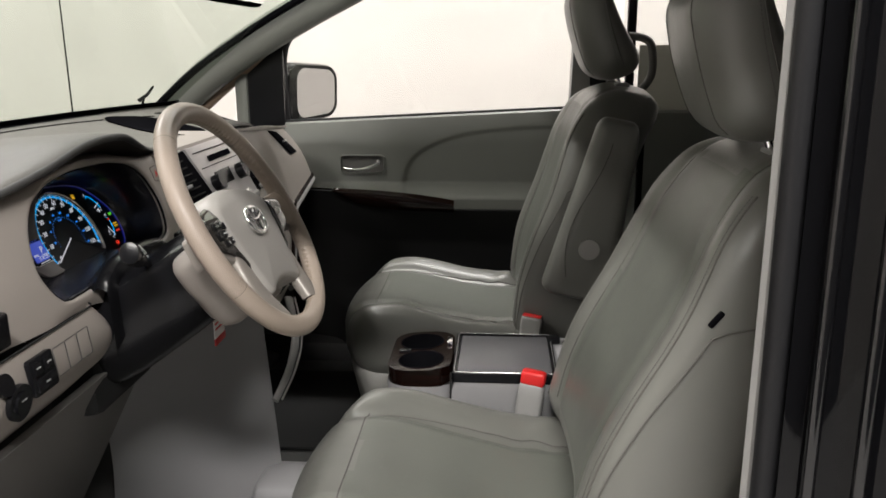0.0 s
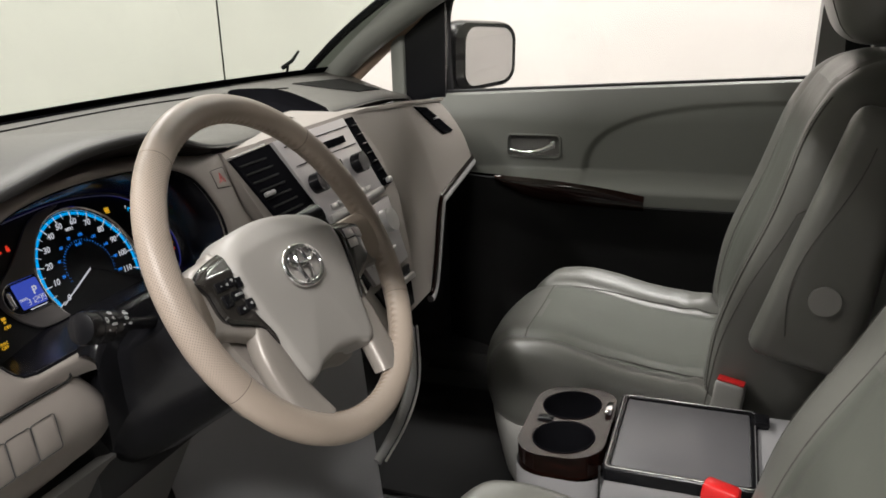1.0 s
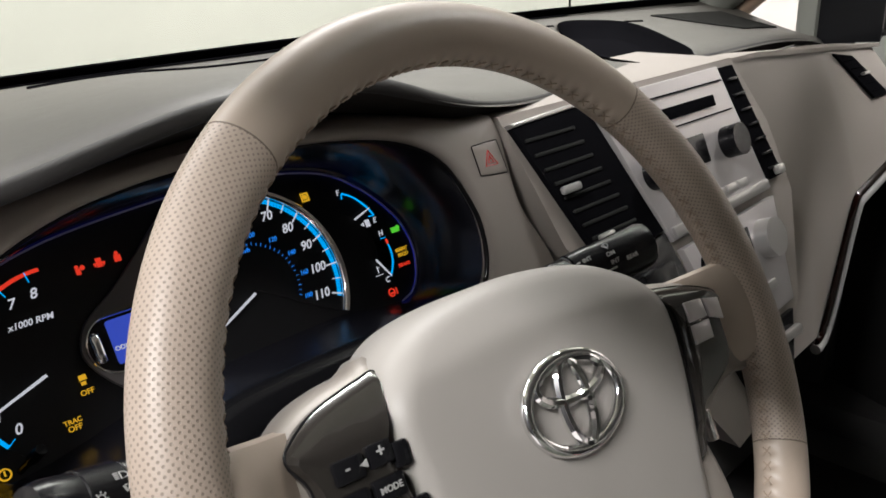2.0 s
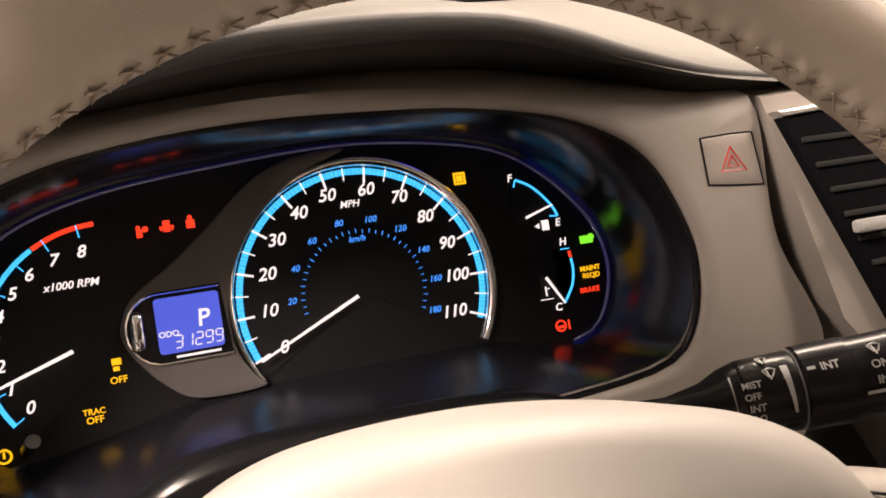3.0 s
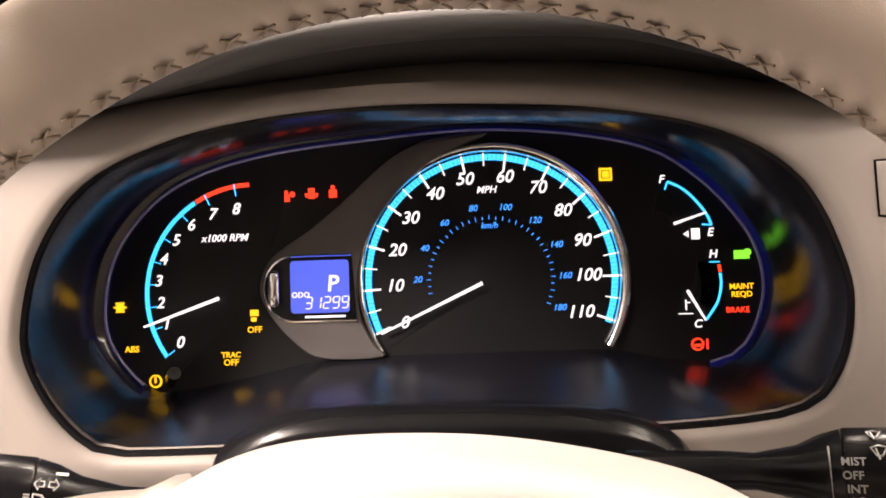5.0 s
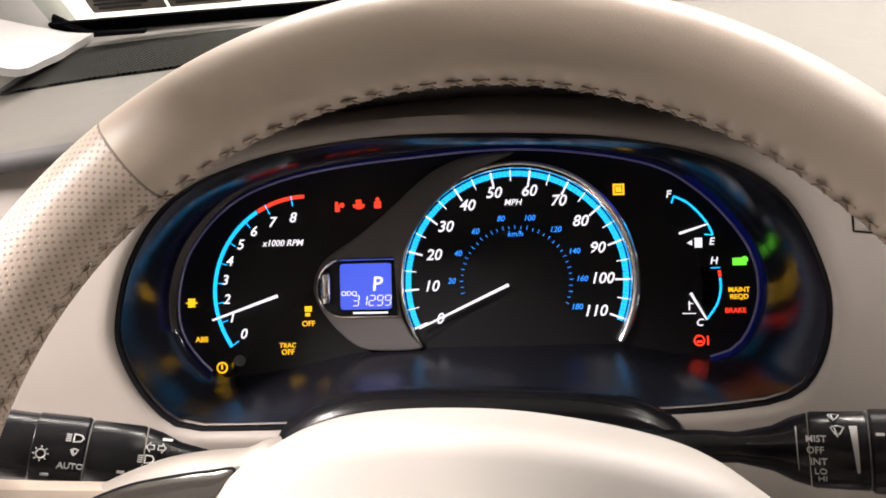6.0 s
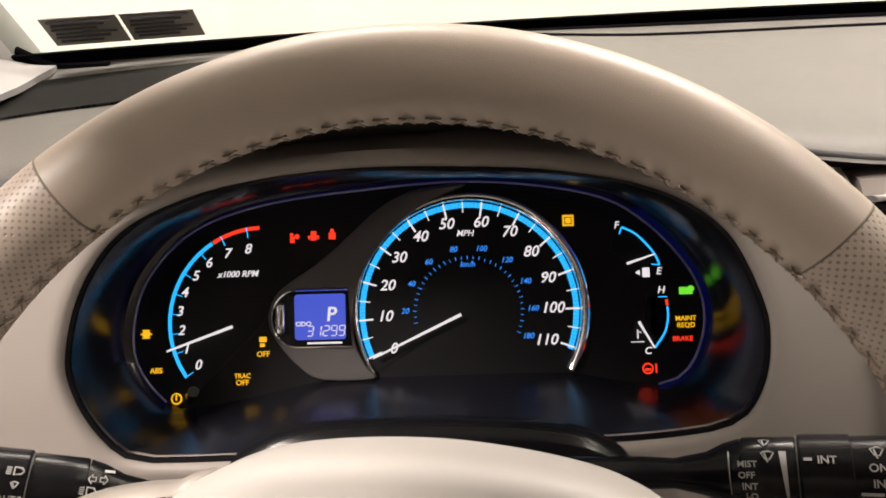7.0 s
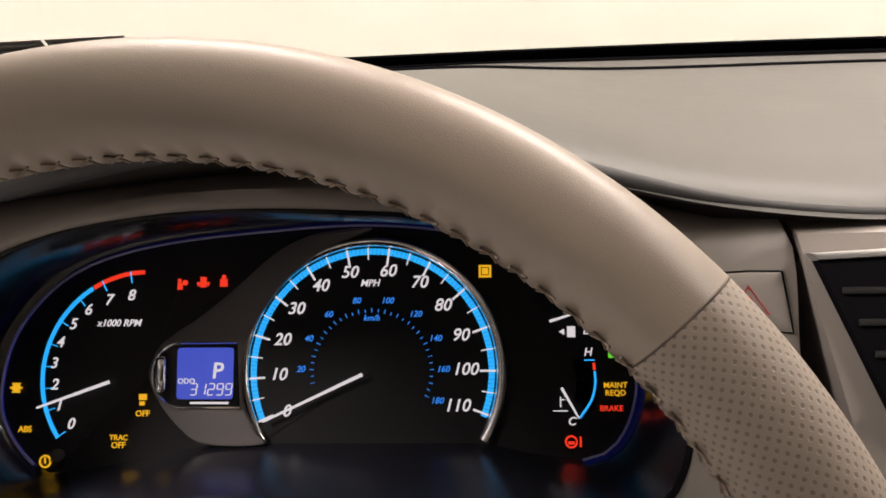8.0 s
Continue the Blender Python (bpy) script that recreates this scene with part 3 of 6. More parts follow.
RED_GLOW = glow("lamp_red", (1.0, 0.05, 0.02), GAUGE * 1.2)
AMBER_GLOW = glow("lamp_amber", (1.0, 0.55, 0.02), GAUGE * 1.1)
GREEN_GLOW = glow("lamp_green", (0.15, 0.9, 0.05), GAUGE)
EDGE_GLOW = material("dial_edge_glow", (0.26, 0.26, 0.28), 0.3, 0.3, bump=0, emit=(0.16, 0.16, 0.9), power=GAUGE * 0.03)
BOWL_FILL = glow("bowl_fill_blue", (0.03, 0.06, 0.9), GAUGE * 0.45)
LCD_GLOW = glow("display_blue", (0.07, 0.13, 0.85), GAUGE * 0.85)
DIALFACE = material("dial_face", (0.004, 0.004, 0.005), 0.5, bump=0.02, stain=0.1, spec=0.25)
BOWL = material("cluster_bowl", (0.007, 0.007, 0.010), 0.22, spec=0.9, grain=1500, bump=0.1, stain=0.1)
GREYWING = material("cluster_grey_trim", (0.112, 0.104, 0.104), 0.4, 0.3, grain=1500, bump=0.05, stain=0.05)

OPENING = [(-0.588, 0.692), (-0.576, 0.727), (-0.551, 0.756), (-0.511, 0.773), (-0.467, 0.781), (-0.420, 0.784), (-0.370, 0.783), (-0.320, 0.7795), (-0.270, 0.769), (-0.234, 0.748),
           (-0.214, 0.713), (-0.2095, 0.688), (-0.214, 0.664), (-0.227, 0.6485), (-0.258, 0.642), (-0.330, 0.638), (-0.40, 0.636), (-0.47, 0.634), (-0.535, 0.633), (-0.558, 0.635), (-0.575, 0.650), (-0.586, 0.671)]


def bezel_y(z):
    return 0.18 + 0.3 * (z - 0.64)


def opening_ring(n=96, grow=0.0, sink=0.0):
    p = [Vector((x, 0, z)) for x, z in OPENING]
    s = spline(p, 24, closed=True)
    c = Vector((-0.400, 0, 0.705))
    out = []
    for k in range(n):
        a = 2 * math.pi * k / n
        q = min(s, key=lambda v: abs(math.remainder(math.atan2((v.z - c.z) * 2.3, v.x - c.x) - a, 2 * math.pi)))
        d = (q - c).normalized()
        q = q + Vector((d.x, 0, d.z)) * grow
        out.append(Vector((q.x, bezel_y(q.z) + sink, q.z)))
    return out


def dial_ring(n=96):
    pts = [(-163, -53), (-186, -54), (-208, -31), (-213, -6), (-204, 27), (-175, 57), (-130, 73), (-64, 81), (8, 84), (78, 74), (113, 55), (140, 23), (147, -5), (140, -30), (127, -43), (108, -45.5), (84, -41), (63, -37.5), (0, -37.5), (-60, -38), (-97, -40), (-130, -47)]
    s = spline([(x / 1000, y / 1000, 0) for x, y in pts], 24, closed=True)
    out = []
    for k in range(n):
        a = 2 * math.pi * k / n
        q = min(s, key=lambda v: abs(math.remainder(math.atan2((v.y - 0.012) * 2.0, v.x + 0.032) - a, 2 * math.pi)))
        out.append(q)
    return out


def instrument_cluster():
    t = thing("instrument_cluster", "lit instrument cluster with cyan dials and white figures", "instrument cluster", at=(-0.39, 0.27, 0.66))
    inner = [DIAL @ q for q in dial_ring()]
    mid = [DIAL @ Vector((q.x * 1.03, q.y * 1.05, 0.003)) for q in dial_ring()]
    rim = opening_ring(sink=0.010)
    # the wall drops steeply behind the frame, then runs flatter to the dials
    wall = []
    for f in (0.14, 0.30, 0.48, 0.70):
        k = f ** 0.62
        wall.append([Vector((b.x + (a.x - b.x) * k, b.y + (a.y - b.y) * f, b.z + (a.z - b.z) * k)) for a, b in zip(mid, rim)])
    part("bowl", loft([rim] + wall + [mid, inner], cap=False), BOWL, t, "black sloping bowl round the dials", 60)
    part("dial_plate", loft([[q for q in inner], [q + Vector((0, 0.004, 0.0)) for q in inner]]), DIALFACE, t, "black dial plate")
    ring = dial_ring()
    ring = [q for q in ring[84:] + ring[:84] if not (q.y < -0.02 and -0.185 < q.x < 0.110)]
    part("dial_edge", tube([DIAL @ Vector((q.x, q.y, 0.0030)) for q in ring], 0.0007, 6), EDGE_GLOW, t, "faintly lit violet edge")
    # hidden emissive strip added to put a blue glow on the bowl
    part("bowl_glow_strip", loft([[DIAL @ Vector((q.x * 1.001, q.y * 1.001, z)) for q in ring] for z in (0.0008, 0.0022)], around=False, cap=False), BOWL_FILL, t, "hidden blue glowing strip added to tint the bowl")

    # speedometer
    sp = part("speedometer", arc_band(0.0016, 0.0022, 0.0, 0.0705, -32, 212, 72, 0.0006), DIALFACE, t, "round speedometer face", m=DIAL)
    cx, cy = 0.0016, 0.0022

    def ang(v):
        return 203.7 - 2.036 * v

    def put(r, a, z=0.0):
        return Vector((cx + r * math.cos(radians(a)), cy + r * math.sin(radians(a)), z))

    part("scale", arc_band(cx, cy, 0.0655, 0.0690, ang(110) - 1.5, ang(0), 90, 0.0003, 0.0008), CYAN, sp, "glowing cyan scale", m=DIAL)
    fine = bmesh.new()
    for k in range(0, 111):
        if k % 5:
            tube([put(0.0650, ang(k), 0.00125), put(0.0692, ang(k), 0.00125)], 0.00012, 4, bm=fine)
    tagged(part("fine_marks", fine, DIALFACE, sp, "fine dark dividing marks", m=DIAL), kind="stuff")
    for k in range(0, 111, 5):
        r0, wd = (0.0605, 0.0006) if k % 10 == 0 else (0.0625, 0.00035)
        a = radians(ang(k))
        e = Vector((math.cos(a), math.sin(a), 0))
        s = Vector((-e.y, e.x, 0)) * wd
        o = [put(r0, ang(k)) - s, put(0.0695, ang(k)) - s, put(0.0695, ang(k)) + s, put(r0, ang(k)) + s]
        part("tick", plate([(p.x, p.y) for p in o], 0.0003, DIAL @ pose(0, 0, 0.0015)), WHITE_GLOW, sp)
    spots = ((-46.5, -20), (-51.5, 0.3), (-49.5, 19.8), (-41.8, 37.3), (-27.9, 50.2), (-11.2, 57.6), (10.6, 58.2), (28.5, 51.6), (41.6, 38.6), (51.5, 21.9), (54, 3.0), (49.3, -16.9))
    for k, (x, y) in zip(range(0, 111, 10), spots):
        p = Vector((x / 1000, y / 1000))
        writing("figure", str(k), 0.0096, DIAL @ pose(p.x, p.y, 0.0012), WHITE_GLOW, sp, 0.25)
    writing("unit", "MPH", 0.0054, DIAL @ pose(cx - 0.001, cy + 0.0492, 0.0012), WHITE_GLOW, sp, 0.25)
    writing("unit", "km/h", 0.0046, DIAL @ pose(cx, cy + 0.0296, 0.0012), CYAN_DIM, sp, 0.25)

    def kang(v):
        return 203.7 - 1.265 * v

    for k in range(20, 181, 20):
        p = put(0.0402, kang(k))
        writing("km_figure", str(k), 0.0048, DIAL @ pose(p.x, p.y, 0.0012), CYAN_DIM, sp, 0.25)
    for k in range(10, 181, 5):
        a = kang(k)
        p = [put(0.0328, a, 0.0012), put(0.0346 if k % 10 else 0.0352, a, 0.0012)]
        part("km_tick", tube(p, 0.0003, 4), CYAN_DIM, sp, m=DIAL)
    # needles glow from their inner end to the scale
    def needle(parent, p0, p1, z, wd=0.0010):
        d = (Vector(p1) - Vector(p0)).normalized()
        s = Vector((-d.y, d.x)) * wd
        o = [Vector(p0) - s, Vector(p1) - s * 0.6, Vector(p1) + s * 0.6, Vector(p0) + s]
        part("needle", plate([(q.x, q.y) for q in o], 0.0008, DIAL @ pose(0, 0, z), 0.0), WHITE_GLOW, parent, "white glowing needle")

    needle(sp, (-0.003, 0.0005), (-0.0590, -0.0255), 0.004)
    hood = [put(0.0712 + 0.0014 * min(1.0, k / 50), 212 - 243 * k / 80, 0.002) for k in range(81)]
    part("chrome_ring", tube(hood, lambda s: 0.0010 + 0.0013 * min(1.0, s * 1.4), 10, flat=1.5), CHROME, sp, "chrome ring, wide on one side", m=DIAL)

    # rev counter
    tc = part("rev_counter", arc_band(-0.129, -0.002, 0.0, 0.0605, 70, 224, 60, 0.0005), DIALFACE, t, m=DIAL)
    rx, ry = -0.1300, -0.0008
    spots = ((-172, -27.4), (-179.5, -17), (-182.6, -5.2), (-183.6, 7), (-180.4, 19), (-173.1, 29.4), (-164.4, 37.6), (-152.3, 43.2), (-138.9, 45.7))

    def rput(r, a, z=0.0):
        return Vector((rx + r * math.cos(radians(a)), ry + r * math.sin(radians(a)), z))

    rang = [214.5, 198.8, 186.5, 174.0, 161.3, 147.5, 131.5, 115.5, 99.0]
    part("scale", arc_band(rx, ry, 0.0588, 0.0612, 214.5, 122, 60, 0.0003, 0.0008), CYAN, tc, "cyan scale", m=DIAL)
    part("red_zone", arc_band(rx, ry, 0.0588, 0.0612, 121.5, 91, 24, 0.0003, 0.0008), RED_GLOW, tc, "red end of the scale", m=DIAL)
    for k, a in enumerate(rang):
        part("tick", tube([rput(0.0545, a, 0.0012), rput(0.0612, a, 0.0012)], 0.0004, 4), CYAN, tc, m=DIAL)
        p = Vector(spots[k]) / 1000
        writing("figure", str(k), 0.0088, DIAL @ pose(p.x, p.y, 0.0012), WHITE_GLOW, tc, 0.25)
    writing("unit", "x1000 RPM", 0.0056, DIAL @ pose(-0.1455, 0.0298, 0.0012), WHITE_GLOW, tc, 0.25)
    needle(tc, (-0.1483, -0.0034), (-0.1907, -0.0180), 0.004)

    # fuel and temperature gauges
    fg = part("fuel_gauge", arc_band(0.083, 0.008, 0.030, 0.050, -35, 75, 30, 0.0004), DIALFACE, t, m=DIAL)
    curve = spline([(0.0989, 0.0523, 0.0012), (0.1070, 0.0480, 0.0012), (0.1140, 0.0410, 0.0012), (0.1190, 0.0340, 0.0012), (0.1215, 0.0280, 0.0012)], 6)
    part("scale", tube(curve, 0.0008, 6, flat=0.5), CYAN, fg, "cyan scale", m=DIAL)
    part("tick", tube([(0.0989, 0.0523, 0.0012), (0.0973, 0.0480, 0.0012)], 0.0006, 4), CYAN, fg, m=DIAL)
    part("tick", tube([(0.1215, 0.0280, 0.0012), (0.1165, 0.0285, 0.0012)], 0.0006, 4), CYAN, fg, m=DIAL)
    writing("figure", "F", 0.0062, DIAL @ pose(0.0955, 0.0535, 0.0012), WHITE_GLOW, fg, 0.2)
    writing("figure", "E", 0.0062, DIAL @ pose(0.1205, 0.0240, 0.0012), WHITE_GLOW, fg, 0.2)
    part("pump_symbol", plate([(0.1105, 0.0205), (0.1150, 0.0205), (0.1150, 0.0265), (0.1105, 0.0265)], 0.0003, DIAL @ pose(0, 0, 0.0012)), WHITE_GLOW, fg)
    part("pump_arrow", plate([(0.1060, 0.0235), (0.1090, 0.0252), (0.1090, 0.0218)], 0.0003, DIAL @ pose(0, 0, 0.0012)), WHITE_GLOW, fg)
    needle(fg, (0.1009, 0.0292), (0.1185, 0.0348), 0.003, 0.0008)
    tg = part("temperature_gauge", arc_band(0.085, -0.004, 0.030, 0.042, -40, 22, 30, 0.0004), DIALFACE, t, m=DIAL)
    curve = spline([(0.1250, 0.0020, 0.0012), (0.1252, -0.0050, 0.0012), (0.1228, -0.0140, 0.0012), (0.1165, -0.0232, 0.0012)], 6)
    part("scale", tube(curve, 0.0008, 6, flat=0.5), CYAN, tg, "cyan scale", m=DIAL)
    part("red_zone", tube([(0.1246, 0.0065, 0.0012), (0.1250, 0.0025, 0.0012)], 0.0010, 6, flat=0.5), RED_GLOW, tg, "red end of the scale", m=DIAL)
    part("tick", tube([(0.1195, 0.0080, 0.0012), (0.1250, 0.0080, 0.0012)], 0.0005, 4), CYAN, tg, m=DIAL)
    writing("figure", "H", 0.0062, DIAL @ pose(0.1215, 0.0122, 0.0012), WHITE_GLOW, tg, 0.2)
    writing("figure", "C", 0.0062, DIAL @ pose(0.1120, -0.0252, 0.0012), WHITE_GLOW, tg, 0.2)
    bm = bmesh.new()
    tube([(0.1062, -0.0120, 0.0012), (0.1062, -0.0175, 0.0012)], 0.0005, 4, bm=bm)
    tube([(0.1020, -0.0195, 0.0012), (0.1100, -0.0195, 0.0012)], 0.0004, 4, bm=bm)
    tube([(0.1062, -0.0135, 0.0012), (0.1085, -0.0135, 0.0012)], 0.0004, 4, bm=bm)
    part("coolant_symbol", bm, WHITE_GLOW, tg, m=DIAL)
    needle(tg, (0.1067, -0.0069), (0.1158, -0.0232), 0.003, 0.0008)

    # display pod beside the speedometer
    wing = [(-125.5, 0), (-121, 14.5), (-112, 23), (-98, 32), (-86, 41), (-73, 52), (-57, 66), (-44, 74.5), (-27, 80.5), (2, 82.5), (-22, 72), (-46, 54), (-63, 31), (-71, 10), (-71, -14), (-64, -30), (-59, -38), (-92, -38), (-107, -29), (-119, -15)]
    o = [(p.x / 1000, p.y / 1000) for p in spline([(x, y, 0) for x, y in wing], 4, closed=True)]
    pod = part("display_pod", plate(o, 0.004, DIAL @ pose(0, 0, 0.0006), 0.0012), GREYWING, t, "grey swept pod round the display")
    frame_line = [(-0.074, 0.0185), (-0.106, 0.0185)] + [(-0.106 + 0.0165 * math.cos(radians(a)), 0.0005 + 0.018 * math.sin(radians(a))) for a in range(100, 261, 16)] + [(-0.106, -0.0175), (-0.072, -0.0175)]
    part("pod_frame", plate(frame_line, 0.0012, DIAL @ pose(0, 0, 0.0046), 0.0006), BLACK, pod, "gloss black frame")
    part("pod_chrome", tube([Vector((x, y, 0.0056)) for x, y in frame_line], 0.0008, 6), CHROME, pod, "thin chrome edge", m=DIAL)
    part("chrome_cap", rounded_box((0.0066, 0.020, 0.005), 0.0025, 5, (-0.1168, 0.001, 0.0075)), CHROME, pod, "bright chrome cap", m=DIAL)
    lcd = part("display", plate(rounded_rect(0.0322, 0.0286, 0.002, 3, -0.0917, 0.0014), 0.0008, DIAL @ pose(0, 0, 0.0060)), LCD_GLOW, pod, "blue lit display")
    writing("gear_letter", "P", 0.0125, DIAL @ pose(-0.0846, 0.0025, 0.0070), WHITE_GLOW, lcd, 0.1)
    writing("odometer_word", "ODO", 0.0042, DIAL @ pose(-0.1022, -0.0030, 0.0070), WHITE_GLOW, lcd, 0.0)
    # seven-segment odometer figures
    bars = {"1": "bc", "2": "abged", "3": "abgcd", "9": "abgfcd"}
    w, hgt, th = 0.0034, 0.0031, 0.0004
    ends = {"a": (0, 2, 1, 2), "b": (1, 2, 1, 1), "c": (1, 1, 1, 0), "d": (0, 0, 1, 0), "e": (0, 1, 0, 0), "f": (0, 2, 0, 1), "g": (0, 1, 1, 1)}
    for k, digit in enumerate("31299"):
        bm = bmesh.new()
        for b in bars[digit]:
            x0, y0, x1, y1 = ends[b]
            p = [Vector((-0.1000 + 0.0050 * k + w * x + 0.15 * hgt * y, -0.0105 + hgt * y, 0.0071)) for x, y in ((x0, y0), (x1, y1))]
            d = (p[1] - p[0]).normalized() * 0.0003
            tube([p[0] + d, p[1] - d], th, 4, bm=bm)
        part("odometer_figure", bm, WHITE_GLOW, lcd, m=DIAL)
    part("display_foot", box((0.022, 0.0012, 0.0006), (-0.089, -0.0150, 0.0065), 0), WHITE_GLOW, pod, m=DIAL)

    # warning lamps
    def lamp(u, v, mat, label, shape):
        m = DIAL @ pose(u / 1000, v / 1000, 0.0012)
        ob = None
        for k, s in enumerate(shape):
            if isinstance(s, str):
                q = writing("warning_lamp", s, 0.0042 if len(s) > 3 else 0.0048, m @ pose(0, 0.0021 * (len(shape) - 1) - 0.0042 * k, 0), mat, t, label=label)
            else:
                bm = bmesh.new()
                kind, *v4 = s
                if kind == "r":
                    tube([Vector(p) for p in ellipse(v4[0], v4[1], v4[2], v4[2], 16)], 0.0006, 4, closed=True, bm=bm)
                elif kind == "d":
                    bm.free()
                    bm = arc_band(v4[0], v4[1], 0.0, v4[2], 0, 360, 14, 0.0004)
                else:
                    bm.free()
                    bm = box((v4[2], v4[3], 0.0004), (v4[0], v4[1], 0.0002), 0)
                q = part("warning_lamp", bm, mat, t, label, m=m)
            ob = ob or q
        return ob

    M = 0.001
    belt = [("d", 0, 2.6 * M, 1.3 * M), ("b", 0, -0.8 * M, 4.4 * M, 4.4 * M)]
    car = [("b", 0, 0, 3.6 * M, 6 * M), ("b", 0, -0.5 * M, 7.4 * M, 1.2 * M), ("b", -2.8 * M, -1.2 * M, 1 * M, 2.2 * M), ("b", 2.8 * M, -1.2 * M, 1 * M, 2.2 * M)]
    bag = [("d", -1.6 * M, 2.0 * M, 1.2 * M), ("b", -1.2 * M, -1.2 * M, 3 * M, 4 * M), ("d", 1.8 * M, 0.8 * M, 1.6 * M)]
    lamp(-108.5, 52, RED_GLOW, "red glowing airbag lamp", bag)
    lamp(-96, 53, RED_GLOW, "red glowing open-door lamp", car)
    lamp(-84, 53.3, RED_GLOW, "red glowing seat-belt lamp", belt)
    lamp(65.7, 57.5, AMBER_GLOW, "square amber lamp", [("b", 0, 2.9 * M, 7 * M, 1.2 * M), ("b", 0, -2.9 * M, 7 * M, 1.2 * M), ("b", -2.9 * M, 0, 1.2 * M, 4.6 * M), ("b", 2.9 * M, 0, 1.2 * M, 4.6 * M), ("b", 0, 0, 3.6 * M, 3.6 * M)])
    lamp(-205.3, -6.9, AMBER_GLOW, "amber engine lamp", [("d", 0, 0, 2.6 * M), ("b", 0, 0, 7.4 * M, 1.0 * M), ("b", 0, 2.4 * M, 5.0 * M, 0.8 * M), ("b", 0, -2.4 * M, 5.0 * M, 0.8 * M)])
    lamp(-199, -30.5, AMBER_GLOW, "amber ABS lamp", ["ABS"])
    lamp(-186, -48.4, AMBER_GLOW, "amber tyre-pressure lamp", [("r", 0, 0, 3.2 * M), ("b", 0, 0.6 * M, 1.0 * M, 3.2 * M)])
    lamp(-143.2, -37.1, AMBER_GLOW, "amber TRAC OFF lamp", ["TRAC", "OFF"])
    lamp(-129.6, -17.3, AMBER_GLOW, "amber skid lamp", [("b", 0, 5.2 * M, 4.6 * M, 3.4 * M), ("b", -0.4 * M, 1.6 * M, 3.0 * M, 2.2 * M)])
    lamp(-129.6, -21.5, AMBER_GLOW, "amber OFF lamp", ["OFF"])
    lamp(136.7, 11.5, GREEN_GLOW, "green leaf-shaped lamp", [("b", 0, 0, 8.2 * M, 4.6 * M), ("d", 3.2 * M, 1.2 * M, 2.0 * M)])
    lamp(136, -7.8, AMBER_GLOW, "amber MAINT REQD lamp", ["MAINT", "REQD"])
    lamp(133.6, -18.2, RED_GLOW, "red BRAKE lamp", ["BRAKE"])
    lamp(111.6, -36, RED_GLOW, "red steering lamp", [("r", 0, 0, 3.0 * M), ("b", 0, -0.6 * M, 3.6 * M, 1.6 * M), ("b", 5.0 * M, 0, 1.0 * M, 5.6 * M)])
    # trip knob at the foot of the rev counter
    part("trip_knob", tube([DIAL @ Vector((-0.178, -0.050, 0.0)), DIAL @ Vector((-0.174, -0.0465, 0.010)), DIAL @ Vector((-0.1725, -0.0455, 0.012)), DIAL @ Vector((-0.168, -0.042, 0.020))], lambda s: 0.0022 if s < 0.5 else 0.0036, 14), BLACK, t, "small black trip knob")
    return t


instrument_cluster()


# ---- dashboard ----
EDGE = [(-0.83, 0.300, 0.732), (-0.76, 0.258, 0.757), (-0.68, 0.228, 0.777), (-0.60, 0.210, 0.791), (-0.53, 0.200, 0.805), (-0.49, 0.197, 0.814), (-0.445, 0.195, 0.8235), (-0.41, 0.195, 0.8275), (-0.36, 0.195, 0.8285), (-0.315, 0.197, 0.825), (-0.28, 0.201, 0.816), (-0.245, 0.207, 0.805),
        (-0.195, 0.216, 0.792), (-0.13, 0.228, 0.782), (-0.05, 0.248, 0.776), (0.10, 0.272, 0.771), (0.30, 0.285, 0.768), (0.50, 0.290, 0.765), (0.70, 0.320, 0.745), (0.83, 0.350, 0.725)]
EDGE_CURVE = spline(EDGE, 12)


def edge_at(x):
    for a, b in zip(EDGE_CURVE, EDGE_CURVE[1:]):
        if a.x <= x <= b.x:
            return a.lerp(b, (x - a.x) / max(b.x - a.x, 1e-9))
    return EDGE_CURVE[0].copy() if x < 0 else EDGE_CURVE[-1].copy()


def pad_top(u, v):
    x = -0.825 + 1.65 * u
    e = edge_at(x)
    yf = base_y(x) + 0.01
    t = v
    lip = 0.010 * (1 - math.exp(-max(t, 0.0) * 45))
    z = e.z - 0.008 + lip + (0.790 - e.z - 0.002) * max(t, 0.0) ** 1.3
    y = e.y + (yf - e.y) * t
    # a sunk bay over the radio
    a, b = (x - 0.300) * 0.69 + (y - 0.418) * 0.72, (y - 0.418) * 0.69 - (x - 0.300) * 0.72
    k = max(0.0, min(1.0, (1 - (abs(a / 0.205) ** 3.5 + abs(b / 0.070) ** 3.5) ** (1 / 3.5)) / 0.18))
    return Vector((x, y, z - 0.026 * k * k * (3 - 2 * k)))


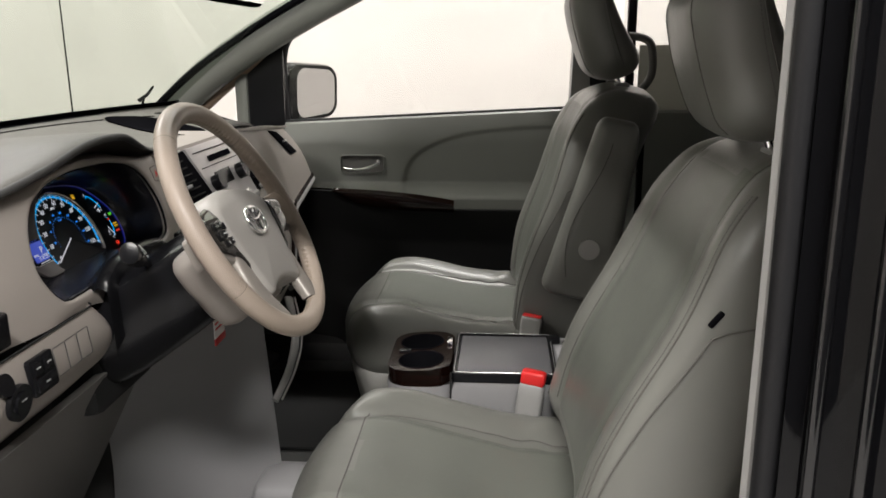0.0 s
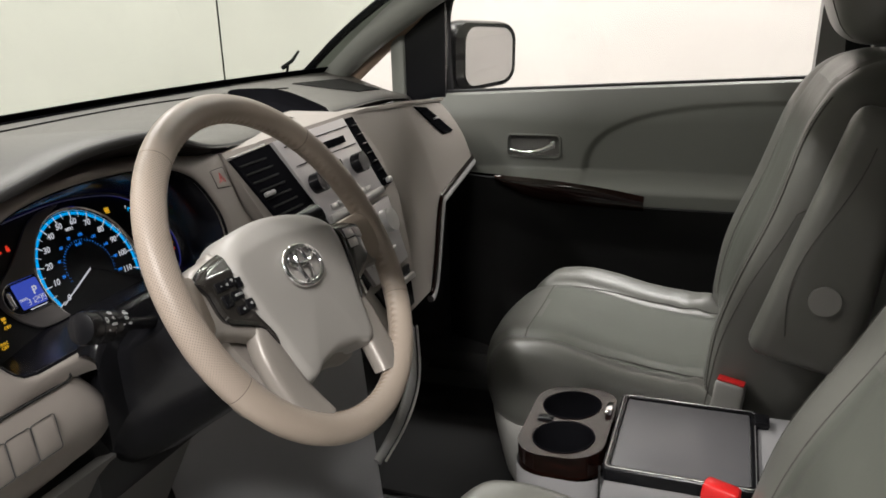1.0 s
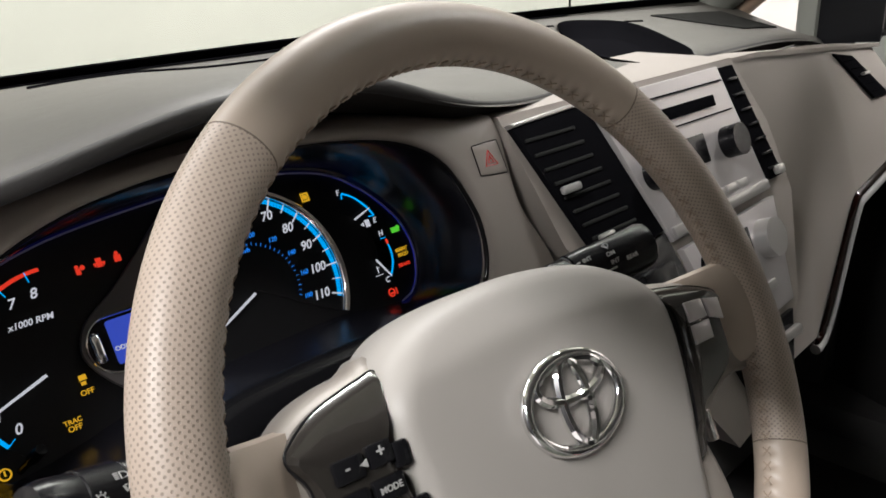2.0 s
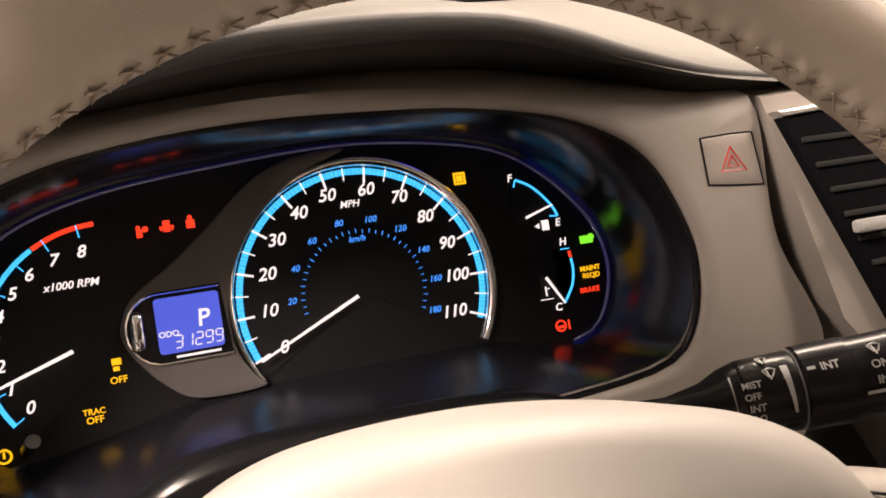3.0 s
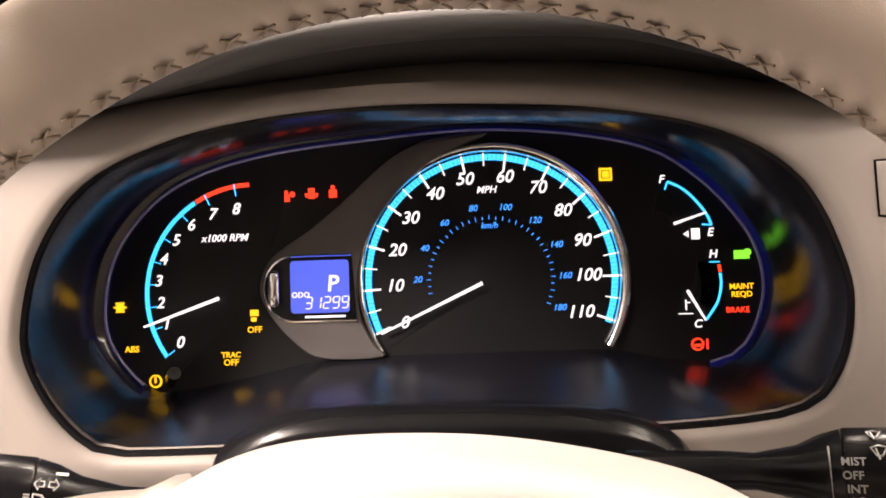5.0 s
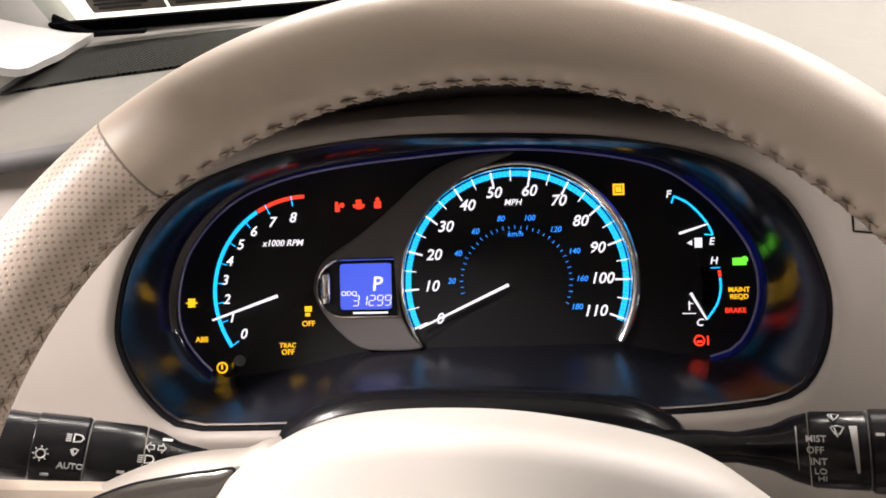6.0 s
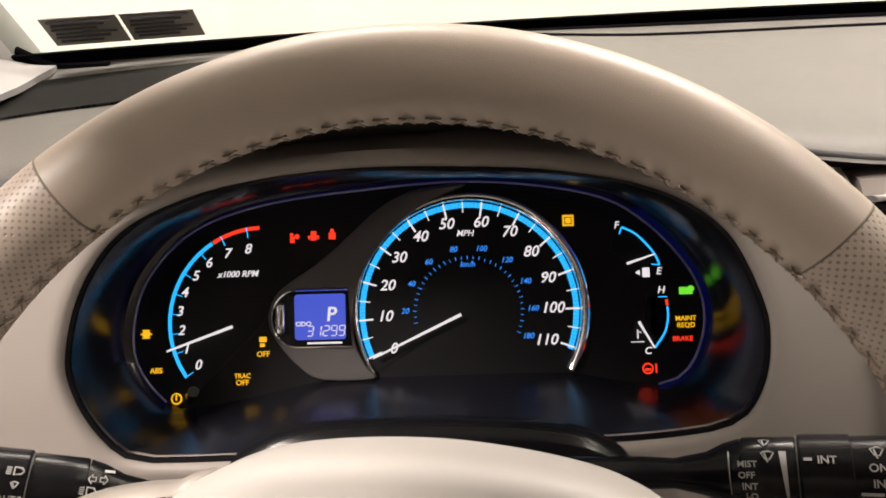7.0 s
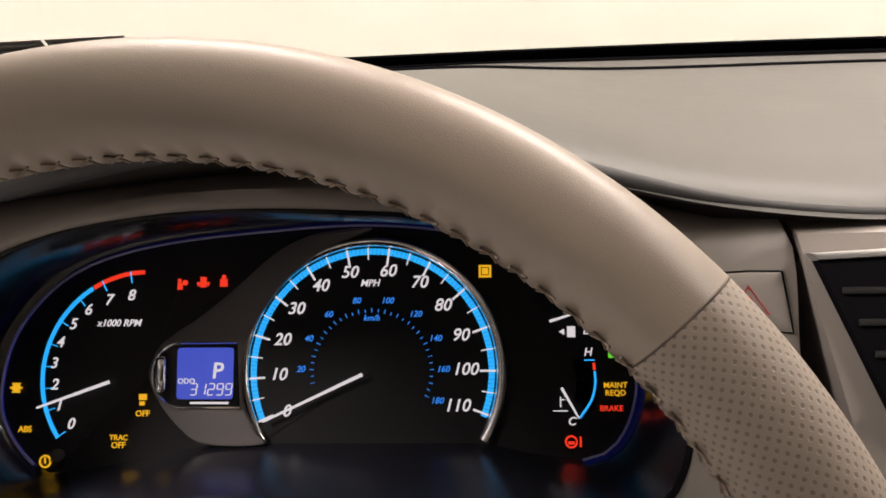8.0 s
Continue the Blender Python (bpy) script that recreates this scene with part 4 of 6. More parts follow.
def dashboard():
    d = thing("dashboard", "two-tone van dashboard, grey soft pad over beige panels", "dashboard", at=(0, 0.45, 0.40))
    part("top_pad", sheet(pad_top, 190, 60, 0.0), PAD, d, "grey-green soft top pad", 60)
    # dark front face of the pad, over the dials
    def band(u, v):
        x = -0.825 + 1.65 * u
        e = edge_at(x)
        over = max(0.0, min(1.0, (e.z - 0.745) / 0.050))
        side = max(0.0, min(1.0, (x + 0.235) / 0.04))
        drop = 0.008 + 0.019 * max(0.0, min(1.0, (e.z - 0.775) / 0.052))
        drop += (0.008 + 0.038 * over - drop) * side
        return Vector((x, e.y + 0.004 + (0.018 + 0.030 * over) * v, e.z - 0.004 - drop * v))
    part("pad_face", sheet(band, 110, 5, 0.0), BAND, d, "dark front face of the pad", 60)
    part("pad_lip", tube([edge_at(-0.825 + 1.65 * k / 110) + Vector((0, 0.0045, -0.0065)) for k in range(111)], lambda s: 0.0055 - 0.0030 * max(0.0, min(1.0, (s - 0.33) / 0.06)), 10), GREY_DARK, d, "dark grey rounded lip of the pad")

    # beige frame round the dials
    rows = []
    outer_pts = [(-0.795, 0.690), (-0.770, 0.735), (-0.700, 0.760), (-0.60, 0.776), (-0.50, 0.789), (-0.42, 0.794), (-0.37, 0.794), (-0.30, 0.788), (-0.24, 0.778), (-0.195, 0.772), (-0.168, 0.767),
                 (-0.160, 0.70), (-0.135, 0.640), (-0.165, 0.585), (-0.28, 0.585), (-0.40, 0.585), (-0.50, 0.612), (-0.66, 0.614), (-0.79, 0.617)]
    sp = spline([(x, 0, z) for x, z in outer_pts], 24, closed=True)
    c = Vector((-0.400, 0, 0.705))
    outer_ring = []
    for k in range(96):
        a = 2 * math.pi * k / 96
        q = min(sp, key=lambda v: abs(math.remainder(math.atan2((v.z - c.z) * 2.3, v.x - c.x) - a, 2 * math.pi)))
        # the frame turns away towards the door
        turn = 0.034 * max(0.0, min(1.0, (-0.60 - q.x) / 0.18))
        outer_ring.append(Vector((q.x, bezel_y(q.z) + 0.010 + turn, q.z)))
    rows = [opening_ring(grow=0.0012, sink=0.012), opening_ring(grow=0.0003, sink=0.003), opening_ring(grow=0.0018, sink=0.0005), opening_ring(grow=0.005, sink=-0.0008)]
    near = opening_ring(grow=0.010, sink=-0.0005)
    rows.append([a if (b - a).length > 0.004 else b for a, b in zip(near, outer_ring)])
    rows.append([a.lerp(b, 0.5) + Vector((0, -0.003, 0)) for a, b in zip(near, outer_ring)])
    rows.append([b + Vector((0, -0.004, 0)) for b in outer_ring])
    rows.append([b + (b - c).normalized() * 0.006 * Vector((1, 0, 1)).length / 1.4 + Vector((0, 0.02, 0)) for b in outer_ring])
    frame_mesh = loft(rows, cap=False)
    skin = BVHTree.FromBMesh(frame_mesh)
    part("dial_frame", frame_mesh, BEIGE, d, "beige frame round the dials", 60)
    part("frame_lining", tube(opening_ring(grow=-0.0006, sink=0.0045), 0.0020, 8, closed=True), BLACK, d, "black lining of the frame")
    # black cover of the column, a hump that closes the foot of the frame
    crest = spline([(-0.500, 0, 0.634), (-0.490, 0, 0.649), (-0.465, 0, 0.663), (-0.43, 0, 0.668), (-0.36, 0, 0.667), (-0.315, 0, 0.661), (-0.291, 0, 0.648), (-0.280, 0, 0.632)], 6)

    def hump(u, v):
        k = u * (len(crest) - 1)
        n = min(int(k), len(crest) - 2)
        q = crest[n].lerp(crest[n + 1], k - n)
        a = math.pi * (1.0 - 0.95 * v) if v < 0.999 else 0.157
        drop = max(0.0, 0.25 - v) / 0.25 * 0.09
        return Vector((q.x, 0.166 + 0.014 * math.cos(a) + 0.03 * max(0.0, v - 0.75) / 0.25, q.z - 0.014 + 0.014 * math.sin(a) - drop - 0.03 * max(0.0, v - 0.75) / 0.25))
    part("column_hump", sheet(hump, 42, 24, 0.0), BLACK, d, "black hump of the column cover", 70)
    # hazard button
    hz = [(-0.204, 0.7545), (-0.186, 0.7545), (-0.1715, 0.7535), (-0.1660, 0.727), (-0.2015, 0.732)]
    mid = Vector((sum(x for x, _ in hz) / 5, 0, sum(z for _, z in hz) / 5))

    def on_frame(p, lift):
        hit, _, _, _ = skin.ray_cast(Vector((p.x, -0.5, p.z)), Vector((0, 1, 0)))
        return Vector((p.x, (hit.y if hit else bezel_y(p.z)) - lift, p.z))
    line = []
    for (xa, za), (xb, zb) in zip(hz, hz[1:] + hz[:1]):
        line += [Vector((xa + (xb - xa) * k / 6, 0, za + (zb - za) * k / 6)) for k in range(6)]
    hb = part("hazard_button", loft([[on_frame(mid.lerp(p, k), lift) for p in line] for k, lift in ((0.99, -0.001), (0.97, 0.0006), (0.90, 0.0010), (0.5, 0.0010), (0.02, 0.0010))], cap=False), BEIGE, d, "beige hazard light button", 60)
    part("button_gap", tube([on_frame(p, 0.0002) for p in line], 0.0005, 6, closed=True), BLACK_MATT, d, "dark gap round the button")
    tri = [(-0.1935, 0.7377), (-0.1775, 0.7363), (-0.187, 0.7487)]
    for k in (1.0, 0.45):
        part("triangle", tube([on_frame(Vector((-0.1862 + (x + 0.1862) * k, 0, 0.7409 + (z - 0.7409) * k)), 0.0012) for x, z in tri], 0.00045, 6, closed=True), RED, hb, "red triangle outline")

    # lower panel beside the driver's knee, with the switches
    def knee(u, v):
        right = -0.497 + 0.04 * math.sin(math.pi / 2 * min(1, v / 0.6)) - 0.10 * (max(0, v - 0.7) / 0.3) ** 2
        bulge = 0.012 * math.sin(math.pi * min(1, v * 1.2))
        end = 0.04 * (max(0, u - 0.90) / 0.10) ** 2
        return Vector((-0.80 + (right + 0.80) * u, 0.168 - bulge + 0.05 * v ** 3 + end, 0.617 - 0.122 * v))
    kp = part("knee_panel", sheet(knee, 40, 30, 0.008), BEIGE, d, "beige lower panel with switches", 60)
    part("panel_gap", tube([knee(k / 30, 0) + Vector((0, -0.001, 0.002)) for k in range(31)], 0.0012, 6), DARK, kp, "dark joint along the panel")
    def knee_m(u, v, lift=0.0015):
        p = knee(u, v)
        ex = (knee(u + 0.02, v) - p).normalized()
        ey = (knee(u, v - 0.02) - p).normalized()
        n = ex.cross(ey)
        return basis(p + n * lift, ex, ey)
    for k, u in enumerate((0.535, 0.618, 0.702)):
        part("blank_switch", plate(rounded_rect(0.026, 0.034, 0.003, 3), 0.0008, knee_m(u, 0.27, 0.0008), 0.0003), BEIGE, kp, "blank beige switch cover")
        part("switch_gap", tube([Vector((x, y, 0.0005)) for x, y in rounded_rect(0.0275, 0.0355, 0.003, 3)], 0.0005, 4, closed=True), DARK_PRINT, kp, m=knee_m(u, 0.27))
    sw = part("switch_block", plate(rounded_rect(0.048, 0.044, 0.004, 3), 0.006, knee_m(0.395, 0.26), 0.0015), BLACK, kp, "black switch block")
    for x, y in ((-0.011, 0.010), (0.011, 0.010), (0, -0.010)):
        part("key", box((0.018 if y > 0 else 0.038, 0.016, 0.003), (x, y, 0.0065), 0.001), BLACK, sw, m=knee_m(0.395, 0.26))
        part("mark", box((0.008, 0.0016, 0.0004), (x, y, 0.0082), 0), PRINT, sw, m=knee_m(0.395, 0.26))
    mk = part("mirror_knob", arc_band(0, 0, 0.0, 0.021, 0, 360, 28, 0.006), BLACK, kp, "round black mirror knob", m=knee_m(0.24, 0.37))
    part("knob_cap", arc_band(0, 0, 0.0, 0.013, 0, 360, 20, 0.009), BLACK, mk, m=knee_m(0.24, 0.37))
    part("mark", box((0.010, 0.0016, 0.0004), (0, 0.004, 0.0094), 0), PRINT, mk, m=knee_m(0.24, 0.37))
    part("small_knob", arc_band(0, 0, 0.0, 0.013, 0, 360, 20, 0.006), BLACK, kp, m=knee_m(0.20, 0.16))
    # side air vent low on the frame
    part("side_vent", box((0.085, 0.02, 0.040), (-0.740, 0.176, 0.650), 0.004), BLACK, d, "black side air vent")

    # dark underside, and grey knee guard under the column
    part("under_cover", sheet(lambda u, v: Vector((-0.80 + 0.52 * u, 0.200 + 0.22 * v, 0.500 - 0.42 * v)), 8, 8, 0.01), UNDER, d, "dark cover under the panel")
    # solid dark block in place of the shaded recess round the column
    part("column_shade_block", box((0.20, 0.08, 0.17), (-0.385, 0.235, 0.515), 0.02), DARK, d, "dark block standing in for shade round the column")

    def tunnel(u, v):
        x = -0.17 + 0.10 * u + 0.05 * v
        return Vector((x - 0.16 * (1 - u) ** 2 * (1 - v), 0.315 - 0.225 * u ** 0.7 - 0.02 * v + 0.10 * v * v * (1 - u), 0.53 - 0.50 * v))
    part("side_cover", sheet(tunnel, 14, 14, 0.01), CONSOLE_GREY, d, "grey cover beside the pedals", 60)

    # centre stack
    def face_y(z):
        return 0.205 + 0.42 * (z - 0.73)

    def stack_m(x, z, lift=0.0):
        n = Vector((0, -1, 0.42)).normalized()
        return basis(Vector((x, face_y(z), z)) + n * lift, (1, 0, 0), (0, 0.42, 1))

    body = [(-0.166, 0.770), (0.225, 0.772), (0.265, 0.70), (0.275, 0.62), (0.22, 0.52), (0.15, 0.445), (0.02, 0.43), (-0.03, 0.50), (-0.085, 0.60), (-0.135, 0.66)]
    part("stack_body", loft([[Vector((x, face_y(z) + o, z)) for x, z in body] for o in (0.0, 0.12)]), BEIGE, d, "beige centre stack")

    def panel(name, quad, depth, mat, label, lift=0.0, parent=None):
        zc = sum(q[1] for q in quad) / len(quad)
        xc = sum(q[0] for q in quad) / len(quad)
        k = math.sqrt(1 + 0.42 ** 2)
        o = [(x - xc, (z - zc) * k) for x, z in quad]
        return part(name, plate(o, depth, stack_m(xc, zc, lift), min(0.0015, depth * 0.4)), mat, parent or d, label), xc, zc

    # flat matt black plate: the shade inside the open vent is its colour
    av, xc, zc = panel("air_vent", [(-0.160, 0.759), (-0.060, 0.763), (-0.002, 0.640), (-0.098, 0.632)], 0.006, BLACK_MATT, "black centre air vent")
    panel("shift_surround", [(-0.098, 0.630), (-0.001, 0.638), (0.040, 0.520), (-0.030, 0.505)], 0.006, BLACK, "gloss black surround of the shift lever")
    panel("vent_edge", [(-0.163, 0.762), (-0.075, 0.766), (-0.0745, 0.7625), (-0.160, 0.759)], 0.008, SATIN, "silver upper edge", parent=av)
    for k in range(8):
        z = 0.747 - 0.0125 * k
        x0 = -0.150 + 0.0063 * k
        part("slat", box((0.066, 0.0030, 0.004), (0, 0, 0.0015), 0.0008), DARK, av, m=stack_m(x0 + 0.033, z, 0.004))
    part("vent_tab", box((0.024, 0.007, 0.006), (0, 0, 0.008), 0.002), GREY_TRIM, av, "silver vent tab", m=stack_m(-0.118, 0.703, 0.003))
    part("vent_tab", box((0.020, 0.006, 0.006), (0, 0, 0.008), 0.002), SATIN, av, "silver vent tab", m=stack_m(-0.092, 0.658, 0.003))
    ra, xc, zc = panel("radio", [(-0.055, 0.764), (0.176, 0.766), (0.212, 0.632), (0.006, 0.628)], 0.008, SILVER, "silver radio panel")
    part("disc_slot", box((0.120, 0.012, 0.004), (0, 0, 0.009), 0.001), BLACK_MATT, ra, "black disc slot", m=stack_m(0.085, 0.735, 0.001))
    part("radio_line", box((0.205, 0.0016, 0.002), (0, 0, 0.009), 0), BLACK_MATT, ra, m=stack_m(0.070, 0.752, 0))
    part("radio_line", box((0.200, 0.0016, 0.002), (0, 0, 0.009), 0), BLACK_MATT, ra, m=stack_m(0.078, 0.722, 0))
    for x, z, r in ((0.150, 0.692, 0.017), (0.004, 0.690, 0.016)):
        part("radio_knob", arc_band(0, 0, 0.0, r, 0, 360, 24, 0.020), BLACK, ra, "round black knob", m=stack_m(x, z, 0.006))
    part("radio_screen", box((0.085, 0.030, 0.002), (0, 0, 0.009), 0.0008), BLACK, ra, "dark display", m=stack_m(0.065, 0.695, 0))
    for k in range(6):
        part("radio_key", box((0.020, 0.008, 0.003), (0, 0, 0.009), 0.001), SATIN, ra, m=stack_m(0.030 + 0.025 * k, 0.650, 0.0))
    panel("radio_foot", [(0.006, 0.640), (0.205, 0.643), (0.206, 0.634), (0.008, 0.630)], 0.012, SATIN, "bright lower edge of the radio", parent=ra)
    # here too the vent's dark inside is painted on a flat plate
    rv, _, _ = panel("air_vent", [(0.182, 0.764), (0.212, 0.764), (0.252, 0.640), (0.218, 0.640)], 0.007, BLACK_MATT, "narrow black air vent")
    for k in range(7):
        part("slat", box((0.022, 0.0035, 0.004), (0, 0, 0.003), 0.0008), BLACK, rv, m=stack_m(0.200 + 0.0055 * k, 0.750 - 0.0165 * k, 0.005))
    part("vent_tab", box((0.016, 0.010, 0.008), (0, 0, 0.009), 0.002), SATIN, rv, "silver vent tab", m=stack_m(0.238, 0.647, 0.002))
    cl, _, _ = panel("climate_panel", [(0.016, 0.618), (0.214, 0.624), (0.192, 0.520), (0.052, 0.514)], 0.008, SILVER, "silver climate control panel")
    for x, z in ((0.052, 0.585), (0.165, 0.590)):
        part("climate_knob", arc_band(0, 0, 0.0, 0.021, 0, 360, 28, 0.018), SATIN, cl, "satin silver knob", m=stack_m(x, z, 0.006))
    part("climate_screen", box((0.075, 0.026, 0.002), (0, 0, 0.009), 0.0008), BLACK, cl, "dark display", m=stack_m(0.10, 0.597, 0))
    for k in range(4):
        part("climate_key", box((0.022, 0.010, 0.004), (0, 0, 0.009), 0.001), SATIN, cl, m=stack_m(0.070 + 0.027 * k, 0.545, 0.0))
    # light trim that runs down to the floor beside the stack, with a bright edge
    leg = spline([(0.10, 0.075, 0.430), (0.03, 0.045, 0.372), (-0.015, 0.050, 0.315), (-0.075, 0.064, 0.275)], 8)
    part("stack_leg", tube(leg, lambda s: 0.012 - 0.004 * s, 12, flat=0.6), GREY_TRIM, d, "grey trim running down to the floor", 60)
    part("leg_edge", tube([q + Vector((0.006, -0.012, 0.0)) for q in leg[:30]], 0.0022, 8), SATIN, d, "silver edge")
    # shift lever on the stack
    part("shift_gate", box((0.055, 0.12, 0.01), (0, 0, 0.004), 0.006), BLACK, d, "black shift gate", m=stack_m(-0.035, 0.560, 0.004))
    lev = part("shift_lever", tube([stack_m(-0.035, 0.585, 0.0) @ Vector((0, 0, 0)), stack_m(-0.030, 0.600, 0.055) @ Vector((0, 0, 0))], 0.007, 10), SATIN, d, "silver shift lever")
    part("knob", rounded_box((0.036, 0.050, 0.036), 0.016, 8, (0, 0, 0.072)), BLACK, lev, "black knob", m=stack_m(-0.030, 0.602, 0.0))
    # lower pocket with bright edges
    panel("lower_pocket", [(0.045, 0.505), (0.188, 0.510), (0.150, 0.452), (0.070, 0.448)], 0.006, BLACK, "black storage pocket")
    part("pocket_edge", box((0.060, 0.010, 0.008), (0, 0, 0.008), 0.002), SATIN, d, "silver pocket handle", m=stack_m(0.150, 0.492, 0.002))

    # ledge between radio and pad
    part("ledge", sheet(lambda u, v: Vector((-0.075 + 0.807 * u, 0.222 + 0.042 * v + 0.02 * max(0, u - 0.6), 0.771 - 0.004 * v - 0.035 * max(0, u - 0.45) / 0.55)), 24, 6, 0.006), BEIGE, d, "beige ledge under the pad")
    # dark sheet puts the shade under the pad's edge into colour
    part("ledge_shade", sheet(lambda u, v: Vector((-0.19 + 0.115 * u, 0.226 + 0.09 * v, 0.756 + 0.012 * u)), 6, 4, 0.004), BAND, d, "dark sheet standing in for shade under the pad's edge")

    # passenger's side panel, a swelling beige surface
    def right_panel(u, v):
        x = 0.225 + 0.570 * u
        top = 0.768 - 0.045 * u ** 2
        k = max(0.0, min(1.0, (u - 0.31) / 0.16))
        low = 0.37 + 0.19 * k * k * (3 - 2 * k) + 0.045 * max(0.0, u - 0.46) / 0.54
        z = top + (low - top) * v
        swell = 0.010 * math.sin(math.pi * min(1, v * 1.02)) * (0.35 + 0.65 * u)
        y = 0.222 + 0.018 * u - swell - 0.07 * v + 0.05 * max(0, u - 0.9) / 0.1 * max(0, u - 0.9) / 0.1
        return Vector((x + 0.02 * v * (1 - u) - 0.030 * max(u, 0.0) ** 4 * (1 - v) ** 2, y, z))
    part("passenger_panel", sheet(right_panel, 90, 24, 0.01), BEIGE, d, "swelling beige panel before the passenger", 60)
    hem = [right_panel(0.30 + 0.70 * k / 72, 0.99) for k in range(73)]
    out = []
    for k in range(73):
        e = hem[min(k + 1, 72)] - hem[max(k - 1, 0)]
        out.append(Vector((e.z, 0, -e.x)).normalized())

    def strip(u, v):
        k = int(round(u * 72))
        return hem[k] + out[k] * 0.012 * v + Vector((0, -0.003 - 0.006 * math.sin(math.pi * v), 0))
    part("wood_strip", sheet(strip, 72, 6, 0.004), WOOD, d, "glossy dark wood strip", 60)
    part("strip_edge", tube([p + n * 0.018 + Vector((0, -0.004, 0)) for p, n in zip(hem, out)], 0.0075, 10), GREY_TRIM, d, "grey edge of the strip")
    def vent_m(u, v, lift):
        p = right_panel(u, v)
        ex = (right_panel(u + 0.01, v) - p).normalized()
        ey = (right_panel(u, v - 0.02) - p).normalized()
        return basis(p + ex.cross(ey) * lift, ex, ey)
    vm = vent_m(0.67, 0.27, 0.001)
    # matt black plate carries the shade inside the open end vent
    ev = part("end_vent", plate([(-0.080, 0.040), (-0.015, 0.032), (0.078, -0.036), (0.012, -0.036)], 0.004, vm, 0.0015), BLACK_MATT, d, "black end air vent")
    for k in range(5):
        part("slat", box((0.046, 0.002, 0.003), (-0.034 + 0.017 * k, 0.026 - 0.013 * k, 0.0035), 0.0008), BLACK_MATT, ev, m=vm)
    part("vent_tab", box((0.020, 0.004, 0.006), (0.0, 0.002, 0.007), 0.001), SATIN, ev, "silver vent tab", m=vm)
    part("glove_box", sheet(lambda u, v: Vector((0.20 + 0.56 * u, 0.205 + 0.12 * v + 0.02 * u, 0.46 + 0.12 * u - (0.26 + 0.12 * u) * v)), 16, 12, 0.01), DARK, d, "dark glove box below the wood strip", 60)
    # dark lining of the bay sunk in the pad
    def bay(r, a):
        c, n = math.cos(a), math.sin(a)
        r = r / (abs(c) ** 3.5 + abs(n) ** 3.5) ** (1 / 3.5)
        u, v = 0.205 * r * c, 0.070 * r * n
        x, y = 0.300 + 0.69 * u - 0.72 * v, 0.418 + 0.72 * u + 0.69 * v
        e = edge_at(x)
        return pad_top((x + 0.825) / 1.65, (y - e.y) / (base_y(x) + 0.01 - e.y)) + Vector((0, 0, 0.003))
    part("display_bay", loft([[bay(r, 2 * math.pi * k / 40) for k in range(40)] for r in (0.985, 0.93, 0.85, 0.78, 0.5, 0.02)], cap=False), BLACK_MATT, d, "dark lining of the sunk bay", 60)
    # speaker grilles and demister slots at the foot of the glass
    for s in (-1, 1):
        def grille(u, v):
            x = s * (0.575 + 0.185 * u)
            y = 0.375 + 0.03 * u + (0.165 - 0.06 * u) * v
            return Vector((x, y, pad_top((x + 0.825) / 1.65, (y - edge_at(x).y) / (base_y(x) + 0.01 - edge_at(x).y)).z + 0.0022))
        part("speaker_grille", sheet(grille, 14, 8, 0.002), GRILLE, d, "black perforated speaker grille", 60)
    def groove(x):
        y = 0.614 - 0.5 * (x - 0.04) ** 2
        return pad_top((x + 0.825) / 1.65, (y - edge_at(x).y) / (base_y(x) + 0.01 - edge_at(x).y)) + Vector((0, 0, 0.0004))
    part("pad_groove", tube([groove(-0.42 + 0.92 * k / 60) for k in range(61)], 0.0020, 6), BLACK_MATT, d, "dark groove along the back of the pad")
    part("demister_slot", sheet(lambda u, v: pad_top(0.22 + 0.56 * u, 0.955 + 0.03 * v) + Vector((0, 0, 0.002)), 40, 2, 0.001), BLACK_MATT, d, "black demister slot")
    return d


dashboard()

# red and white tag hanging under the column
tg_ = thing("warning_tag", "small red and white paper tag hanging under the column", "tag", at=(-0.27, 0.10, 0.49))
part("paper", box((0.046, 0.002, 0.050), (-0.262, 0.095, 0.495), 0.0006), PAPER, tg_, "white paper")
part("red_band", box((0.047, 0.003, 0.012), (-0.262, 0.0945, 0.476), 0.0005), RED, tg_, "red band")
for k in range(3):
    part("print_bar", box((0.040, 0.001, 0.003), (-0.262, 0.0935, 0.516 - 0.009 * k), 0), RED, tg_)


# ---- steering wheel ----
WHEEL_AT = Vector((-0.3828, -0.0063, 0.7083))
COLUMN = radians(29.5)
UPRIGHT = basis(WHEEL_AT, (1, 0, 0), (0, math.sin(COLUMN), math.cos(COLUMN)))
TURNED = UPRIGHT @ pose(0, 0, 0, 0, 0, -5.2)
HUB = TURNED @ pose(0.004, 0, -0.007)
RIM_R, RIM_T = 0.1738, 0.0146
STITCHES = 124


